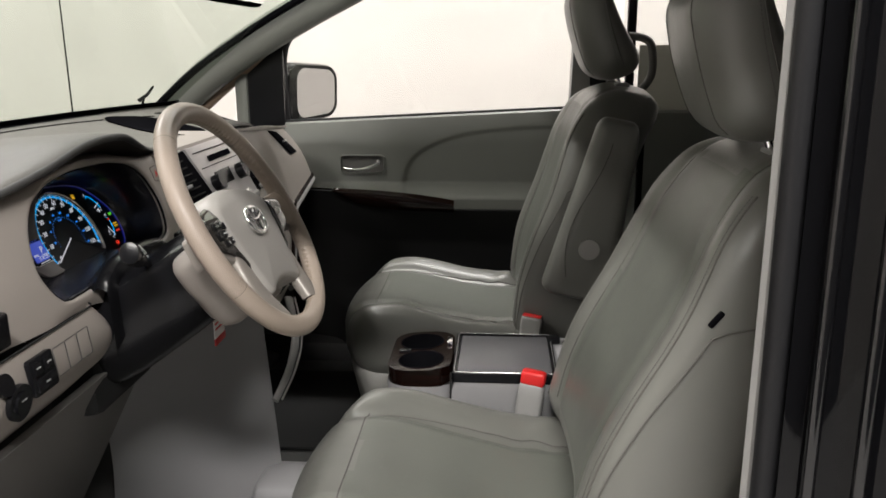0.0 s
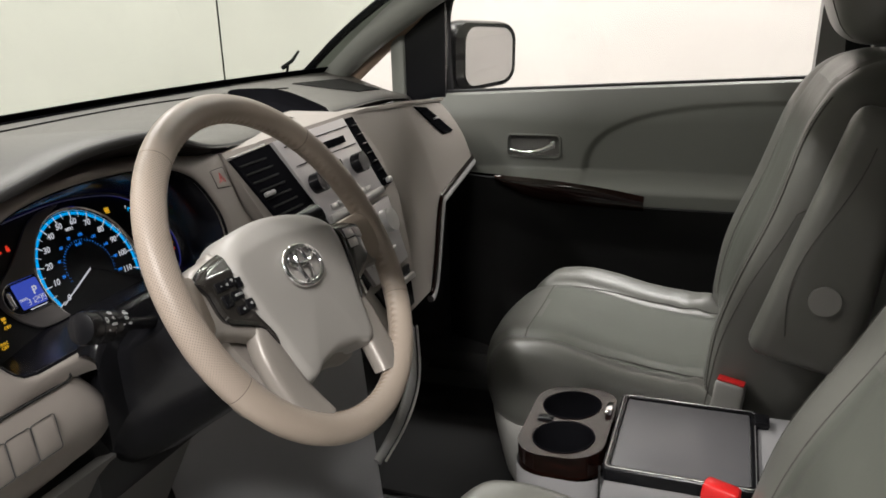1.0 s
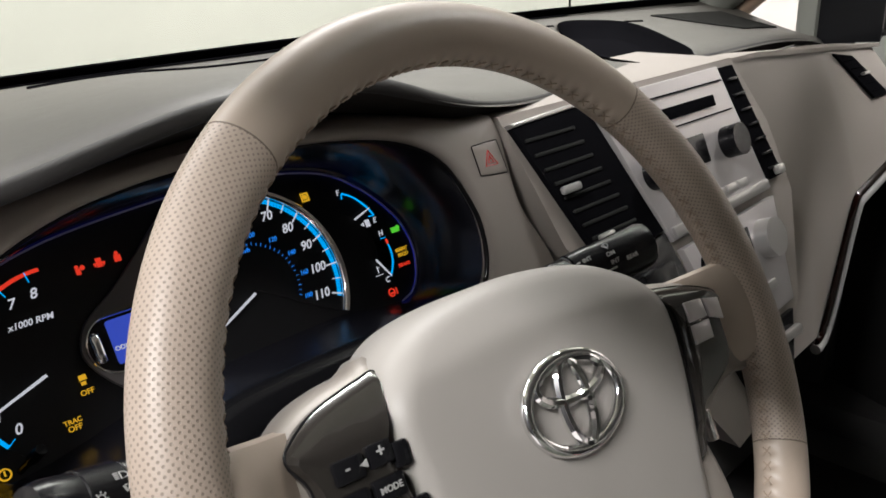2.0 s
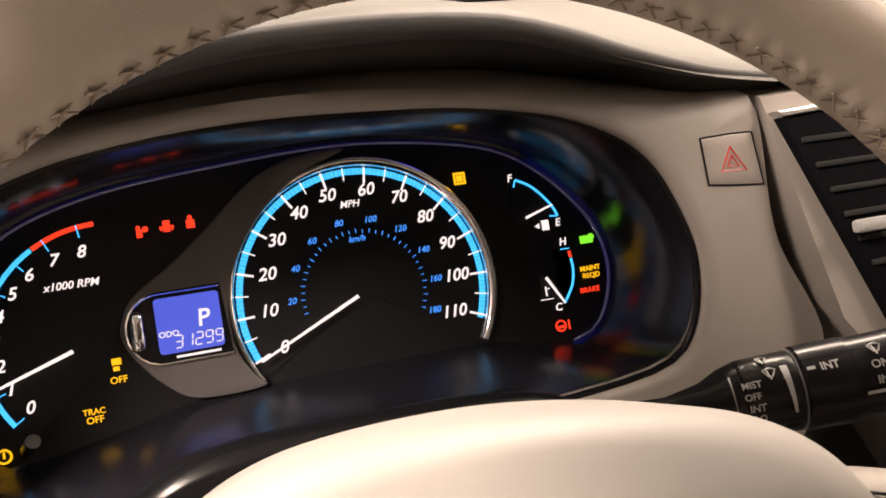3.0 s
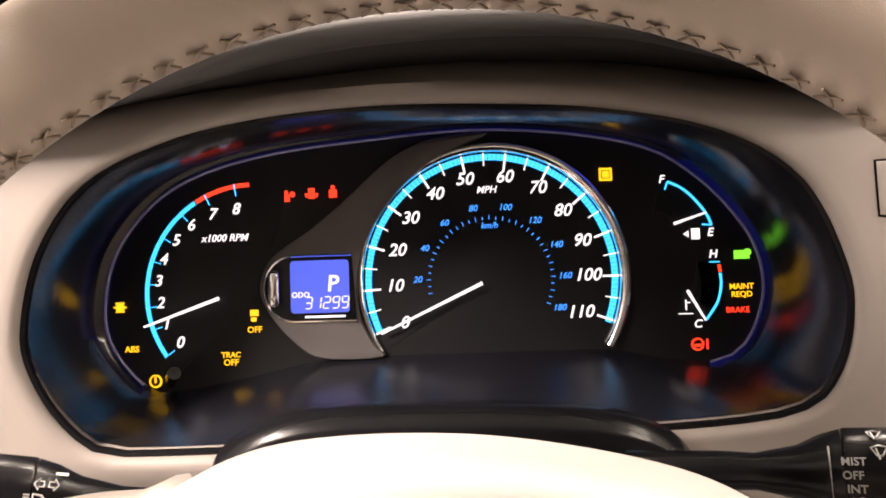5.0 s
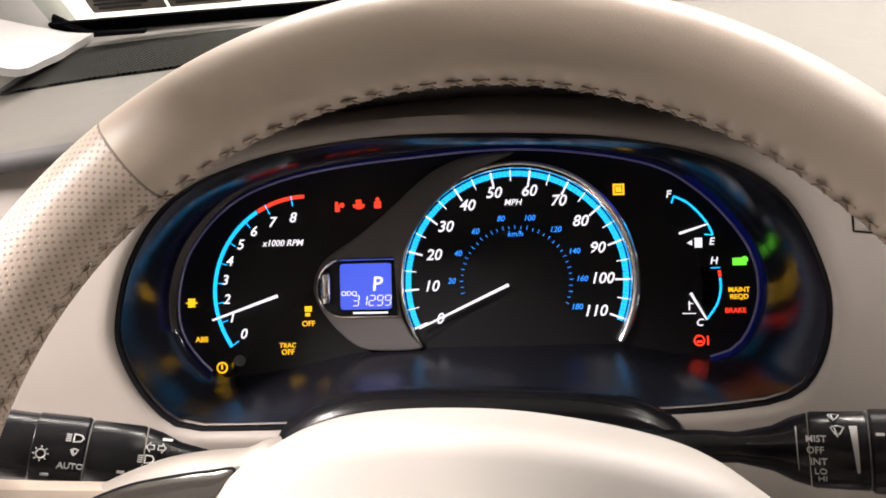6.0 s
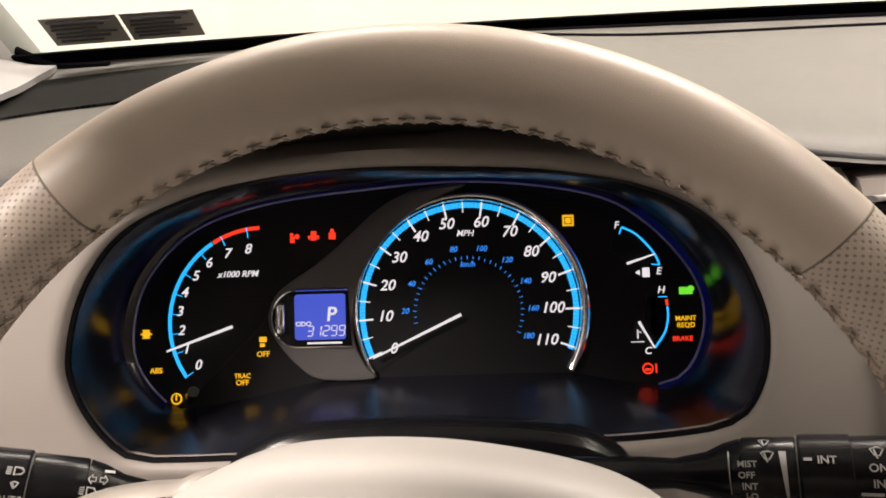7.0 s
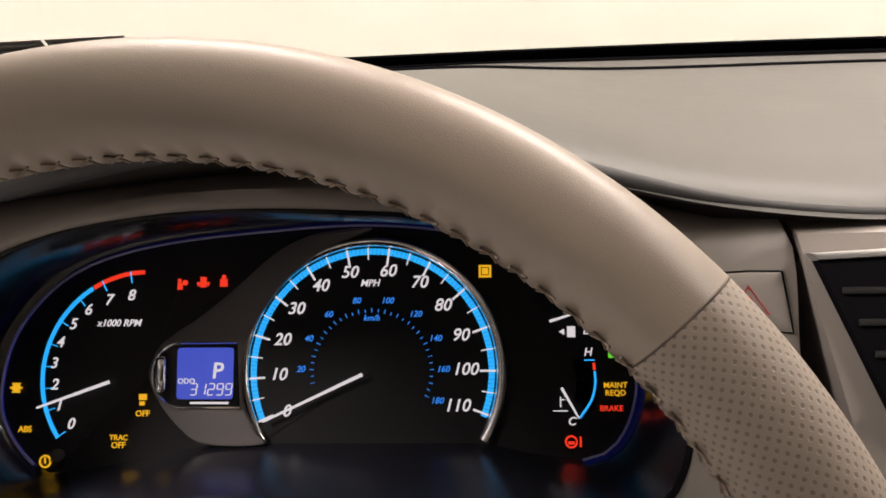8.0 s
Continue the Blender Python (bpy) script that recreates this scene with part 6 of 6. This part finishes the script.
# ---- front seats ----
def seat(x0, front, lean, zc, hip, slope, nod, side, recline_at, label):
    """A front seat: x0 its middle, front the y of the cushion's front, side +1 where the folded armrest is on its left."""
    s = thing("captain_chair", label, "seat", "front seats", (x0, front - 0.25, 0.03))
    depth, width, top = 0.50, 0.50, zc

    def cushion(p):
        u, v = (p.x - x0) / (width / 2), (front - p.y) / depth
        q = p.copy()
        if p.z > top - 0.075:
            k = (p.z - (top - 0.075)) / 0.075
            q.z += k * (0.034 * min(1.0, abs(u)) ** 3 + 0.030 * math.exp(-((v - 0.20) / 0.22) ** 2) - slope * v)
            q.z -= k * 0.015 * math.exp(-((abs(u) - 0.60) / 0.06) ** 2)
            q.z += k * 0.003 * noise.noise(Vector((p.x * 9, p.y * 14, 0)))
            q.z += k * 0.0045 * math.sin(p.y * 110 + 9 * u + 3 * noise.noise(Vector((p.x * 6, p.y * 6, x0)))) * max(0.0, min(1.0, (v - 0.45) * 4)) * max(0.0, 1 - abs(abs(u) - 0.72) * 4)
        bow = 0.045 * (1 - u * u)
        q.y += bow * max(0, 1 - v * 2.2) - 0.03 * max(0, 1 - v * 3) * abs(u) ** 4
        q.x = x0 + (q.x - x0) * (0.94 + 0.06 * min(1, v * 3)) * (1 - 0.05 * max(0, (top - 0.05 - p.z)) / 0.2)
        return q

    def insert(bm, inside):
        for f in bm.faces:
            f.material_index = 1 if inside(f.calc_center_median(), f.normal) else 0
        return bm

    pad_mesh = rounded_box((width, depth, 0.125), 0.048, (48, 56, 10), (x0, front - depth / 2, top - 0.0625), cushion)
    bmesh.ops.recalc_face_normals(pad_mesh, faces=pad_mesh.faces)
    middle = insert(pad_mesh, lambda c, n: n.z > 0.5 and abs(c.x - x0) < 0.152 and c.y < front - 0.05)
    cu = part("cushion", middle, [LEATHER, INSERT], s, "wrinkled grey leather cushion", 70)

    def skirt(p):
        u, v = (p.x - x0) / (width / 2), (front - p.y) / depth
        q = cushion(p)
        q.z = p.z
        q.y += 0.012 - 0.05 * max(0, (top - 0.10 - p.z) / 0.22) * max(0, 1 - v * 3)
        return q

    part("skirt", rounded_box((width - 0.012, depth - 0.03, 0.150), 0.03, (22, 20, 8), (x0, front - depth / 2, top - 0.180), skirt), GREY_LEATHER, s, "grey leather skirt under the cushion", 70)
    # seams across and along the cushion
    def on_cushion(u, v, lift=0.0008):
        x, y = x0 + u * width / 2, front - v * depth
        return cushion(Vector((x, y, top))) + Vector((0, 0, lift))
    for u in (-0.60, 0.60):
        part("seam", tube([on_cushion(u + 0.05 * math.sin(3 * k / 24), 0.12 + 0.86 * k / 24, 0.0002) for k in range(25)], 0.0012, 6), SEAM, cu, "sewn seam")
    part("seam", tube([on_cushion(-0.62 + 1.24 * k / 20, 0.13 + 0.02 * math.sin(math.pi * k / 20), 0.0002) for k in range(21)], 0.0012, 6), SEAM, cu, "sewn seam")

    # backrest
    bw, bh, bt = 0.50, 0.565, 0.145
    base = Vector((x0, recline_at, hip))
    tilt = pose(0, 0, 0, lean, 0, 0)

    def back(p):
        u, h = p.x / (bw / 2), (p.z + bh / 2) / bh
        q = p.copy()
        narrow = 1 - 0.26 * max(0, (h - 0.60) / 0.40) ** 2.0
        q.x = p.x * narrow
        fw = max(0.0, min(1.0, (p.y + 0.02) / 0.06))
        q.y += fw * (0.036 * min(1.0, abs(u)) ** 2.5 * (1 - 0.75 * h ** 2) + 0.022 * math.exp(-((h - 0.28) / 0.25) ** 2))
        q.y -= fw * 0.009 * math.exp(-((abs(u) - 0.62) / 0.05) ** 2) * (1 - h * 0.4)
        q.y += fw * 0.003 * noise.noise(Vector((p.x * 8, p.z * 8, 3)))
        q.z += 0.018 * (1 - u * u) * max(0, h - 0.8) / 0.2
        q.y -= 0.045 * max(0, h - 0.75) ** 2 / 0.0625
        return base + tilt @ (q + Vector((0, -bt / 2, bh / 2)))

    shell = rounded_box((bw, bt, bh), 0.055, (44, 14, 40), (0, 0, 0), back)
    bmesh.ops.recalc_face_normals(shell, faces=shell.faces)
    up = tilt.inverted()

    def panel(c, n):
        q = up @ (c - base)
        h = q.z / bh
        return (up.to_3x3() @ n).y > 0.5 and abs(q.x) < bw / 2 * (0.64 - 0.05 * ((h - 0.1) / 0.86) ** 2) * (1 - 0.26 * max(0, (h - 0.60) / 0.40) ** 2) and 0.10 < h < 0.93
    ba = part("backrest", insert(shell, panel), [LEATHER, INSERT], s, "grey leather backrest with side bolsters and a darker middle", 70)

    def on_back(u, h, lift=0.0006):
        x, z = u * bw / 2, (h - 0.5) * bh
        over = max(0.0, abs(x) - (bw / 2 - 0.055)) ** 2 + max(0.0, abs(z) - (bh / 2 - 0.055)) ** 2
        a = back(Vector((x, bt / 2 - 0.055 + math.sqrt(max(0.0, 0.055 ** 2 - over)), z)))
        return a + (tilt.to_3x3() @ Vector((0, 1, 0))) * lift
    for u in (-0.64, 0.64):
        part("seam", tube([on_back(u - math.copysign(0.05, u) * (k / 24) ** 2, 0.10 + 0.86 * k / 24, 0.0) for k in range(25)], 0.0013, 6), SEAM, ba, "sewn seam")
        part("seam", tube([on_back(u * 1.055 - math.copysign(0.05, u) * (k / 24) ** 2, 0.10 + 0.86 * k / 24, 0.0) for k in range(25)], 0.0007, 5), SEAM, ba, "sewn seam")
    # the outer seam with its row of stitches
    for sg in (-1, 1):
        line = [on_back(sg * (0.93 - 0.03 * (k / 60)), 0.06 + 0.84 * k / 60, 0.0004) for k in range(61)]
        part("seam", tube(line, 0.0013, 6), SEAM, ba, "sewn seam")
        row = bmesh.new()
        for k in range(0, 120, 1):
            h0 = 0.06 + 0.84 * k / 120
            tube([on_back(sg * (0.905 - 0.03 * (h0 - 0.06) / 0.84), h0, 0.0006), on_back(sg * (0.905 - 0.03 * (h0 - 0.056) / 0.84), h0 + 0.0042, 0.0006)], 0.0006, 4, bm=row)
        tagged(part("stitching", row, SEAM, ba, "row of stitches beside the seam"), kind="stuff")
    # a panel seam down the side of the backrest
    def on_side(d, h, sg):
        return back(Vector((sg * bw / 2, d, (h - 0.5) * bh))) + Vector((sg * 0.0006, 0, 0))
    for sg in (-1, 1):
        curve = [on_side(0.050 - 0.020 * k / 30 - 0.10 * max(0.0, (k / 30 - 0.80) / 0.20) ** 1.4, 0.04 + 0.71 * (k / 30) ** 0.9, sg) for k in range(31)]
        part("seam", tube(curve, 0.0012, 6), SEAM, ba, "sewn seam")

    # headrest on two chrome posts
    peak = back(Vector((0, 0, bh / 2)))
    ht = pose(0, 0, 0, -17, 0, 0)
    hc = peak + Vector((0, nod, 0.124))

    def head(p):
        u, h = p.x / 0.14, p.z / 0.11
        q = p.copy()
        q.x *= 1 - 0.10 * max(0, h) ** 2 - 0.16 * max(0, -h) ** 2
        if p.y < 0:
            q.y *= 1 - 0.70 * max(0.0, min(1.0, (h + 0.7) / 1.7))
        q.y += 0.020 * (1 - min(1, abs(u)) ** 2) * (1 if p.y > 0 else 0.3) - 0.012 * h * h
        return hc + ht @ q

    he = part("headrest", rounded_box((0.270, 0.105, 0.225), 0.050, (24, 14, 20), (0, 0, 0), head), LEATHER, s, "padded leather headrest", 70)
    for u in (-0.55, 0.55):
        part("seam", tube([head(Vector((u * 0.14, 0.0027 + math.sqrt(0.05 ** 2 - max(0.0, abs(-0.09 + 0.18 * k / 14) - 0.0625) ** 2), -0.09 + 0.18 * k / 14))) for k in range(15)], 0.0009, 6), SEAM, he, "sewn seam")
    # stitched seam down each side of the headrest
    for sg in (-1, 1):
        part("seam", tube([head(Vector((sg * 0.1352, -0.004 - 0.006 * k / 16, -0.085 + 0.17 * k / 16))) for k in range(17)], 0.0009, 6), SEAM, he, "sewn seam")
        row = bmesh.new()
        for k in range(34):
            z = -0.08 + 0.16 * k / 34
            tube([head(Vector((sg * 0.1354, 0.005 - 0.006 * (z + 0.085) / 0.17, z))), head(Vector((sg * 0.1354, 0.005 - 0.006 * (z + 0.085) / 0.17, z + 0.003)))], 0.0006, 4, bm=row)
        tagged(part("stitching", row, SEAM, he, "row of stitches beside the seam"), kind="stuff")
    for g in (-0.07, 0.07):
        part("post", tube([peak + Vector((g, nod - 0.045, -0.03)), peak + Vector((g, nod - 0.01, 0.07))], 0.0065, 12), CHROME, s, "chrome headrest post")
        part("post_collar", rounded_box((0.040, 0.030, 0.012), 0.005, 5, tuple(peak + Vector((g, nod - 0.040, 0.002)))), GREY_TRIM, s, "grey plastic collar")

    # folded armrest beside the backrest
    def arm(p):
        q = p + Vector((0, 0.0, 0.182))
        k = (p.z + 0.15) / 0.30
        q.y *= 1.08 - 0.42 * k
        return base + tilt @ (q + Vector((-side * (bw / 2 + 0.030), -0.075, 0.150)))
    if side > 0:
        ar = part("armrest", rounded_box((0.058, 0.135, 0.375), 0.028, (8, 14, 24), (0, 0, 0), arm), LEATHER, s, "leather armrest folded up beside the backrest", 70)
        pv = arm(Vector((-side * 0.0295, 0.0, -0.075)))
        part("pivot_cap", tube([pv + Vector((side * 0.004, 0, 0)), pv + Vector((-side * 0.0035, 0, 0))], 0.021, 24), GREY_LEATHER, ar, "round pivot cap")
        part("armrest_seam", tube([arm(Vector((-side * 0.029, 0.030 + 0.02 * math.sin(k / 3), -0.14 + 0.28 * k / 14))) for k in range(15)], 0.0010, 5), SEAM, ar)
    # base and runners
    part("base", box((width - 0.10, depth - 0.10, 0.10), (x0, front - depth / 2 - 0.02, 0.075), 0.02), DARK, s, "dark seat base")
    for g in (-0.18, 0.18):
        part("runner", box((0.04, depth, 0.03), (x0 + g, front - depth / 2, 0.034), 0.006), BLACK, s)
    return s, back


GREY_LEATHER = material("skirt_vinyl", (0.25, 0.245, 0.23), 0.5, grain=700, bump=0.2, depth=0.0004, kind="voronoi", stain=0.06)
INSERT = material("insert_leather", (0.104, 0.109, 0.094), 0.40, grain=420, bump=0.35, depth=0.0005, kind="voronoi", stain=0.12, spec=0.4)
wrinkle(INSERT, 22.0, 0.0018, 0.5)
SEAM = material("seam_thread", (0.075, 0.072, 0.064), 0.8, bump=0, stain=0.1)
seat(0.38, -0.045, 12, 0.350, 0.317, 0.02, 0.065, 1, -0.425, "grey leather front passenger seat with folded armrest")
drv, drv_back = seat(-0.395, -0.105, 19.5, 0.320, 0.307, 0.055, 0.105, -1, -0.478, "grey leather driver seat beside the open door")
tab = thing("seat_tab", "small black fabric tab in the seat's side seam", "tab", at=(-0.64, -0.60, 0.63))
part("strap", box((0.005, 0.007, 0.022), (0, 0, 0), 0.002), BLACK_MATT, tab, m=pose(-0.640, -0.612, 0.655, 38, 0, 0))

# seat belt buckle between the seats
bk = thing("seat_belt_buckle", "grey seat belt buckle with a red button, leaning beside the seat", "buckle", at=(-0.155, -0.42, 0.28))
bm_ = basis((-0.150, -0.430, 0.312), (0.25, 0.95, 0.10), (0.12, 0.05, 1)) @ Matrix.Scale(1.12, 4)
part("housing", rounded_box((0.042, 0.085, 0.026), 0.008, 6, (0, 0, 0)), GREY_TRIM, bk, "grey housing", m=bm_)
part("red_button", rounded_box((0.040, 0.024, 0.024), 0.006, 5, (0, 0.050, 0.0)), RED, bk, "red release button", m=bm_)
part("strap", box((0.026, 0.07, 0.010), (0, -0.065, 0), 0.003), BLACK, bk, "black strap", m=bm_)
bk2 = thing("seat_belt_buckle", "grey seat belt buckle with a red edge beside the passenger cushion", "buckle", at=(0.115, -0.43, 0.37))
bm2 = basis((0.118, -0.44, 0.356), (0.2, 0.95, 0.1), (0.0, -0.25, 1))
part("housing", rounded_box((0.045, 0.075, 0.024), 0.006, 5, (0, 0, 0)), GREY_LEATHER, bk2, "grey housing", m=bm2)
part("red_button", rounded_box((0.040, 0.004, 0.018), 0.0015, 4, (0, 0.0385, 0.0)), RED, bk2, "red release button", m=bm2)


# ---- console between the seats ----
def console():
    t = thing("console", "grey centre console with glossy wood cup holders and a lined tray", "console", at=(-0.015, -0.36, 0.03))
    z = 0.371

    def body(p):
        q = p.copy()
        q.x += 0.0
        if p.y > -0.22:
            q.z -= 0.10 * ((p.y + 0.22) / 0.06) ** 2 * max(0, (p.z - 0.25)) / 0.12
        if p.y > -0.285:
            q.z = min(q.z, 0.262)
        return q
    part("body", rounded_box((0.222, 0.42, 0.335), 0.014, (8, 24, 12), (-0.013, -0.375, 0.190), body), CONSOLE_GREY, t, "light grey console body", 60)
    part("body_joint", box((0.0015, 0.003, 0.13), (-0.1245, -0.285, 0.300), 0), DARK, t, "vertical joint")
    part("cup_housing", loft([[Vector((-0.018 + x, -0.226 + y, zz)) for x, y in rounded_rect(0.216, 0.128, 0.045, 8)] for zz in (0.20, 0.335)], cap=False), CONSOLE_GREY, t, "light grey housing round the cup holders", 60)
    # wood-trimmed cup holders
    top = rounded_rect(0.208, 0.122, 0.045, 8)
    cups = [(-0.050, -0.002, 0.043), (0.045, 0.004, 0.043)]
    m = Matrix.Translation((-0.018, -0.224, 0.354)) @ pose(0, 0, 0, -3, 0, 0)
    # a plate with two round wells
    bm = bmesh.new()
    outer_v = [bm.verts.new((x, y, 0.012)) for x, y in top]
    low_v = [bm.verts.new((x, y, -0.022)) for x, y in top]
    bridge(bm, [outer_v, low_v])
    edges = [bm.edges.get((outer_v[i], outer_v[(i + 1) % len(outer_v)])) or bm.edges.new((outer_v[i], outer_v[(i + 1) % len(outer_v)])) for i in range(len(outer_v))]
    well_edges = []
    for cx, cy, r in cups:
        vs = [bm.verts.new((cx + r * math.cos(2 * math.pi * k / 28), cy + r * math.sin(2 * math.pi * k / 28), 0.012)) for k in range(28)]
        well_edges += [bm.edges.new((vs[i], vs[(i + 1) % 28])) for i in range(28)]
    bmesh.ops.triangle_fill(bm, use_beauty=True, edges=edges + well_edges)
    ct = part("cup_panel", bm, WOOD, t, "glossy dark wood cup holder panel", 30, m)
    for cx, cy, r in cups:
        rows = [[Vector((cx + q * math.cos(2 * math.pi * k / 28), cy + q * math.sin(2 * math.pi * k / 28), zz)) for k in range(28)] for q, zz in ((r + 0.0015, 0.0122), (r + 0.001, 0.0134), (r - 0.001, 0.0130), (r - 0.003, -0.01), (r - 0.005, -0.075), (0.001, -0.076))]
        part("cup_well", loft(rows, cap=False), BLACK_MATT, ct, "black cup well", 50, m)
    part("cup_gate", box((0.016, 0.024, 0.008), (-0.003, 0.034, 0.012), 0.003), BLACK, ct, m=m)
    part("clip", box((0.034, 0.010, 0.007), (0.036, -0.053, 0.0165), 0.0025), CHROME, ct, "chrome clip", m=m)
    # tray with a bright edge
    ty = -0.385
    fr = part("tray_frame", loft([[Vector((-0.017 + x * k, ty + y * k2, zz)) for x, y in rounded_rect(0.215, 0.196, 0.008, 4)] for k, k2, zz in ((1, 1, 0.345), (1, 1, 0.3620), (0.985, 0.985, 0.3640), (0.92, 0.91, 0.3640), (0.91, 0.90, 0.3585))], cap=False), BLACK, t, "gloss black tray frame", 30)
    part("frame_edge", tube([Vector((-0.017 + x * 0.96, ty + y * 0.96, 0.3642)) for x, y in rounded_rect(0.215, 0.196, 0.008, 4)], 0.0006, 6, closed=True), SATIN, fr, "bright metal edge")
    part("tray_mat", box((0.192, 0.174, 0.004), (-0.017, ty, 0.3595), 0.001), TRAYMAT, t, "smooth grey rubber mat")
    part("catch", box((0.03, 0.022, 0.012), (0.060, -0.488, 0.364), 0.004), BLACK, t)
    return t


TRAYMAT = material("tray_mat_grey", (0.095, 0.093, 0.097), 0.35, spec=0.25, grain=900, bump=0.1, stain=0.08, stain_scale=14)
console()


# ---- passenger door ----
def passenger_door():
    d = thing("passenger_door", "closed passenger door with grey vinyl, wood armrest trim and chrome handle", "door", at=(0.84, -0.15, 0.05))

    def foot(y):
        k = max(0.0, min(1.0, (0.10 - y) / 0.344))
        return 0.552 - 0.054 * (1 - math.exp(-4.6 * k))

    def skin(u, v):
        y = 0.300 - 0.885 * u
        z = belt(y) - (belt(y) - foot(y) + 0.004) * v
        x = 0.838 - 0.030 * math.sin(min(1, v * 3) * math.pi / 2)
        # the arched elbow pad swells out behind the handle
        def inside(a, b):
            return 1 - (max(0.0, (a + 0.60) / 0.515) ** 2.7 + max(0.0, (b - 0.55) / 0.181) ** 2.7) ** (1 / 2.7)
        e = inside(y, z)
        slope = math.hypot((inside(y + 0.001, z) - e) / 0.001, (inside(y, z + 0.001) - e) / 0.001) + 0.5
        k = max(0.0, min(1.0, e / slope / 0.014))
        k = k * k * (3 - 2 * k)
        x += 0.008 * k
        shelf = max(0.0, min(1.0, (0.565 - z) / 0.04))
        shelf = shelf * shelf * (3 - 2 * shelf)
        x -= (0.075 if y < 0.12 else 0.075 * max(0, 1 - (y - 0.12) / 0.12)) * shelf
        return Vector((x, y, z))
    panel_mesh = sheet(skin, 200, 80, 0.0)
    gone = [f for f in panel_mesh.faces if abs(f.calc_center_median().y - 0.030) < 0.060 and abs(f.calc_center_median().z - 0.6155) < 0.0235]
    bmesh.ops.delete(panel_mesh, geom=gone, context="FACES")
    part("upper_panel", panel_mesh, GREEN_TRIM, d, "grey-green vinyl upper panel", 70)
    part("core", box((0.05, 0.90, 0.70), (0.875, -0.145, 0.36), 0.01), PAINT, d, "painted door core")
    part("sill_top", sheet(lambda u, v: Vector((0.838 + 0.03 * v, 0.300 - 0.885 * u, belt(0.300 - 0.885 * u) + 0.006 * math.sin(math.pi * v))), 12, 4, 0.0), GREEN_TRIM, d, "rounded window sill", 60)

    # dark lower half with a map pocket
    def lower(u, v):
        y = 0.300 - 0.885 * u
        z = foot(y) - (foot(y) - 0.06) * v
        x = 0.735 + 0.045 * min(1, v * 4) + 0.02 * v + (0.0 if y < 0.12 else 0.07 * (y - 0.12) / 0.18)
        x -= 0.05 * max(0, min(1, (v - 0.62) / 0.1)) * max(0, min(1, (0.12 - y) / 0.05))
        return Vector((x, y, z))
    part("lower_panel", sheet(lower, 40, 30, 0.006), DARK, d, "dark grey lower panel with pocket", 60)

    # lens-shaped wood strip along the armrest
    def strip(u, v):
        y = 0.100 - 0.344 * u
        hi = 0.556 - 0.030 * u ** 2.2
        lo = foot(y) - 0.001
        z = hi + (lo - hi) * v
        return Vector((0.722 - 0.008 * math.sin(math.pi * v) - 0.008 * u, y, z))
    part("wood_strip", sheet(strip, 40, 10, 0.004), WOOD, d, "glossy dark red wood trim", 60)
    part("strip_line", tube([strip(k / 40, 0.30) + Vector((-0.002, 0, 0)) for k in range(4, 38)], 0.0011, 5), SATIN, d)

    # handle in its recess
    hm = basis((0.8075, 0.030, 0.6155), (0, -1, 0), (0.03, 0, 1))
    fr = part("handle_recess", loft([[hm @ Vector((x * a, y * b, zz)) for x, y in rounded_rect(0.134, 0.058, 0.012, 4)] for a, b, zz in ((1, 1, -0.004), (1, 1, 0.004), (0.95, 0.9, 0.005), (0.92, 0.84, -0.002), (0.90, 0.80, -0.016))], cap=False), GREEN_TRIM, d, "grey recess frame")
    part("recess", plate(rounded_rect(0.122, 0.047, 0.008, 4), 0.001, hm @ pose(0, 0, -0.0150)), UNDER, fr)
    lever = spline([(-0.055, -0.010, 0.004), (-0.015, -0.014, 0.012), (0.020, -0.008, 0.013), (0.050, 0.004, 0.008)], 6)
    part("lever", tube([hm @ q for q in lever], lambda s: 0.0035 + 0.0035 * s, 10), CHROME, fr, "chrome pull lever")
    part("lock", box((0.012, 0.020, 0.010), (0.048, 0.004, 0.006), 0.003), CHROME, fr, "chrome lock tab", m=hm)
    return d


passenger_door()

# carpet mat ahead of the passenger seat
mt = thing("floor_mat", "dark ribbed floor mat in the passenger footwell", "floor mat", at=(0.40, 0.12, 0.02))
part("mat", rounded_box((0.46, 0.42, 0.012), 0.006, (8, 8, 2), (0.42, 0.13, 0.026)), DARK, mt)
sc = thing("floor_duct", "grey plastic floor duct beside the driver seat", "duct", at=(-0.08, 0.03, 0.02))
part("duct", rounded_box((0.13, 0.26, 0.10), 0.03, 8, (-0.075, -0.02, 0.07)), CONSOLE_GREY, sc, "light grey moulding")
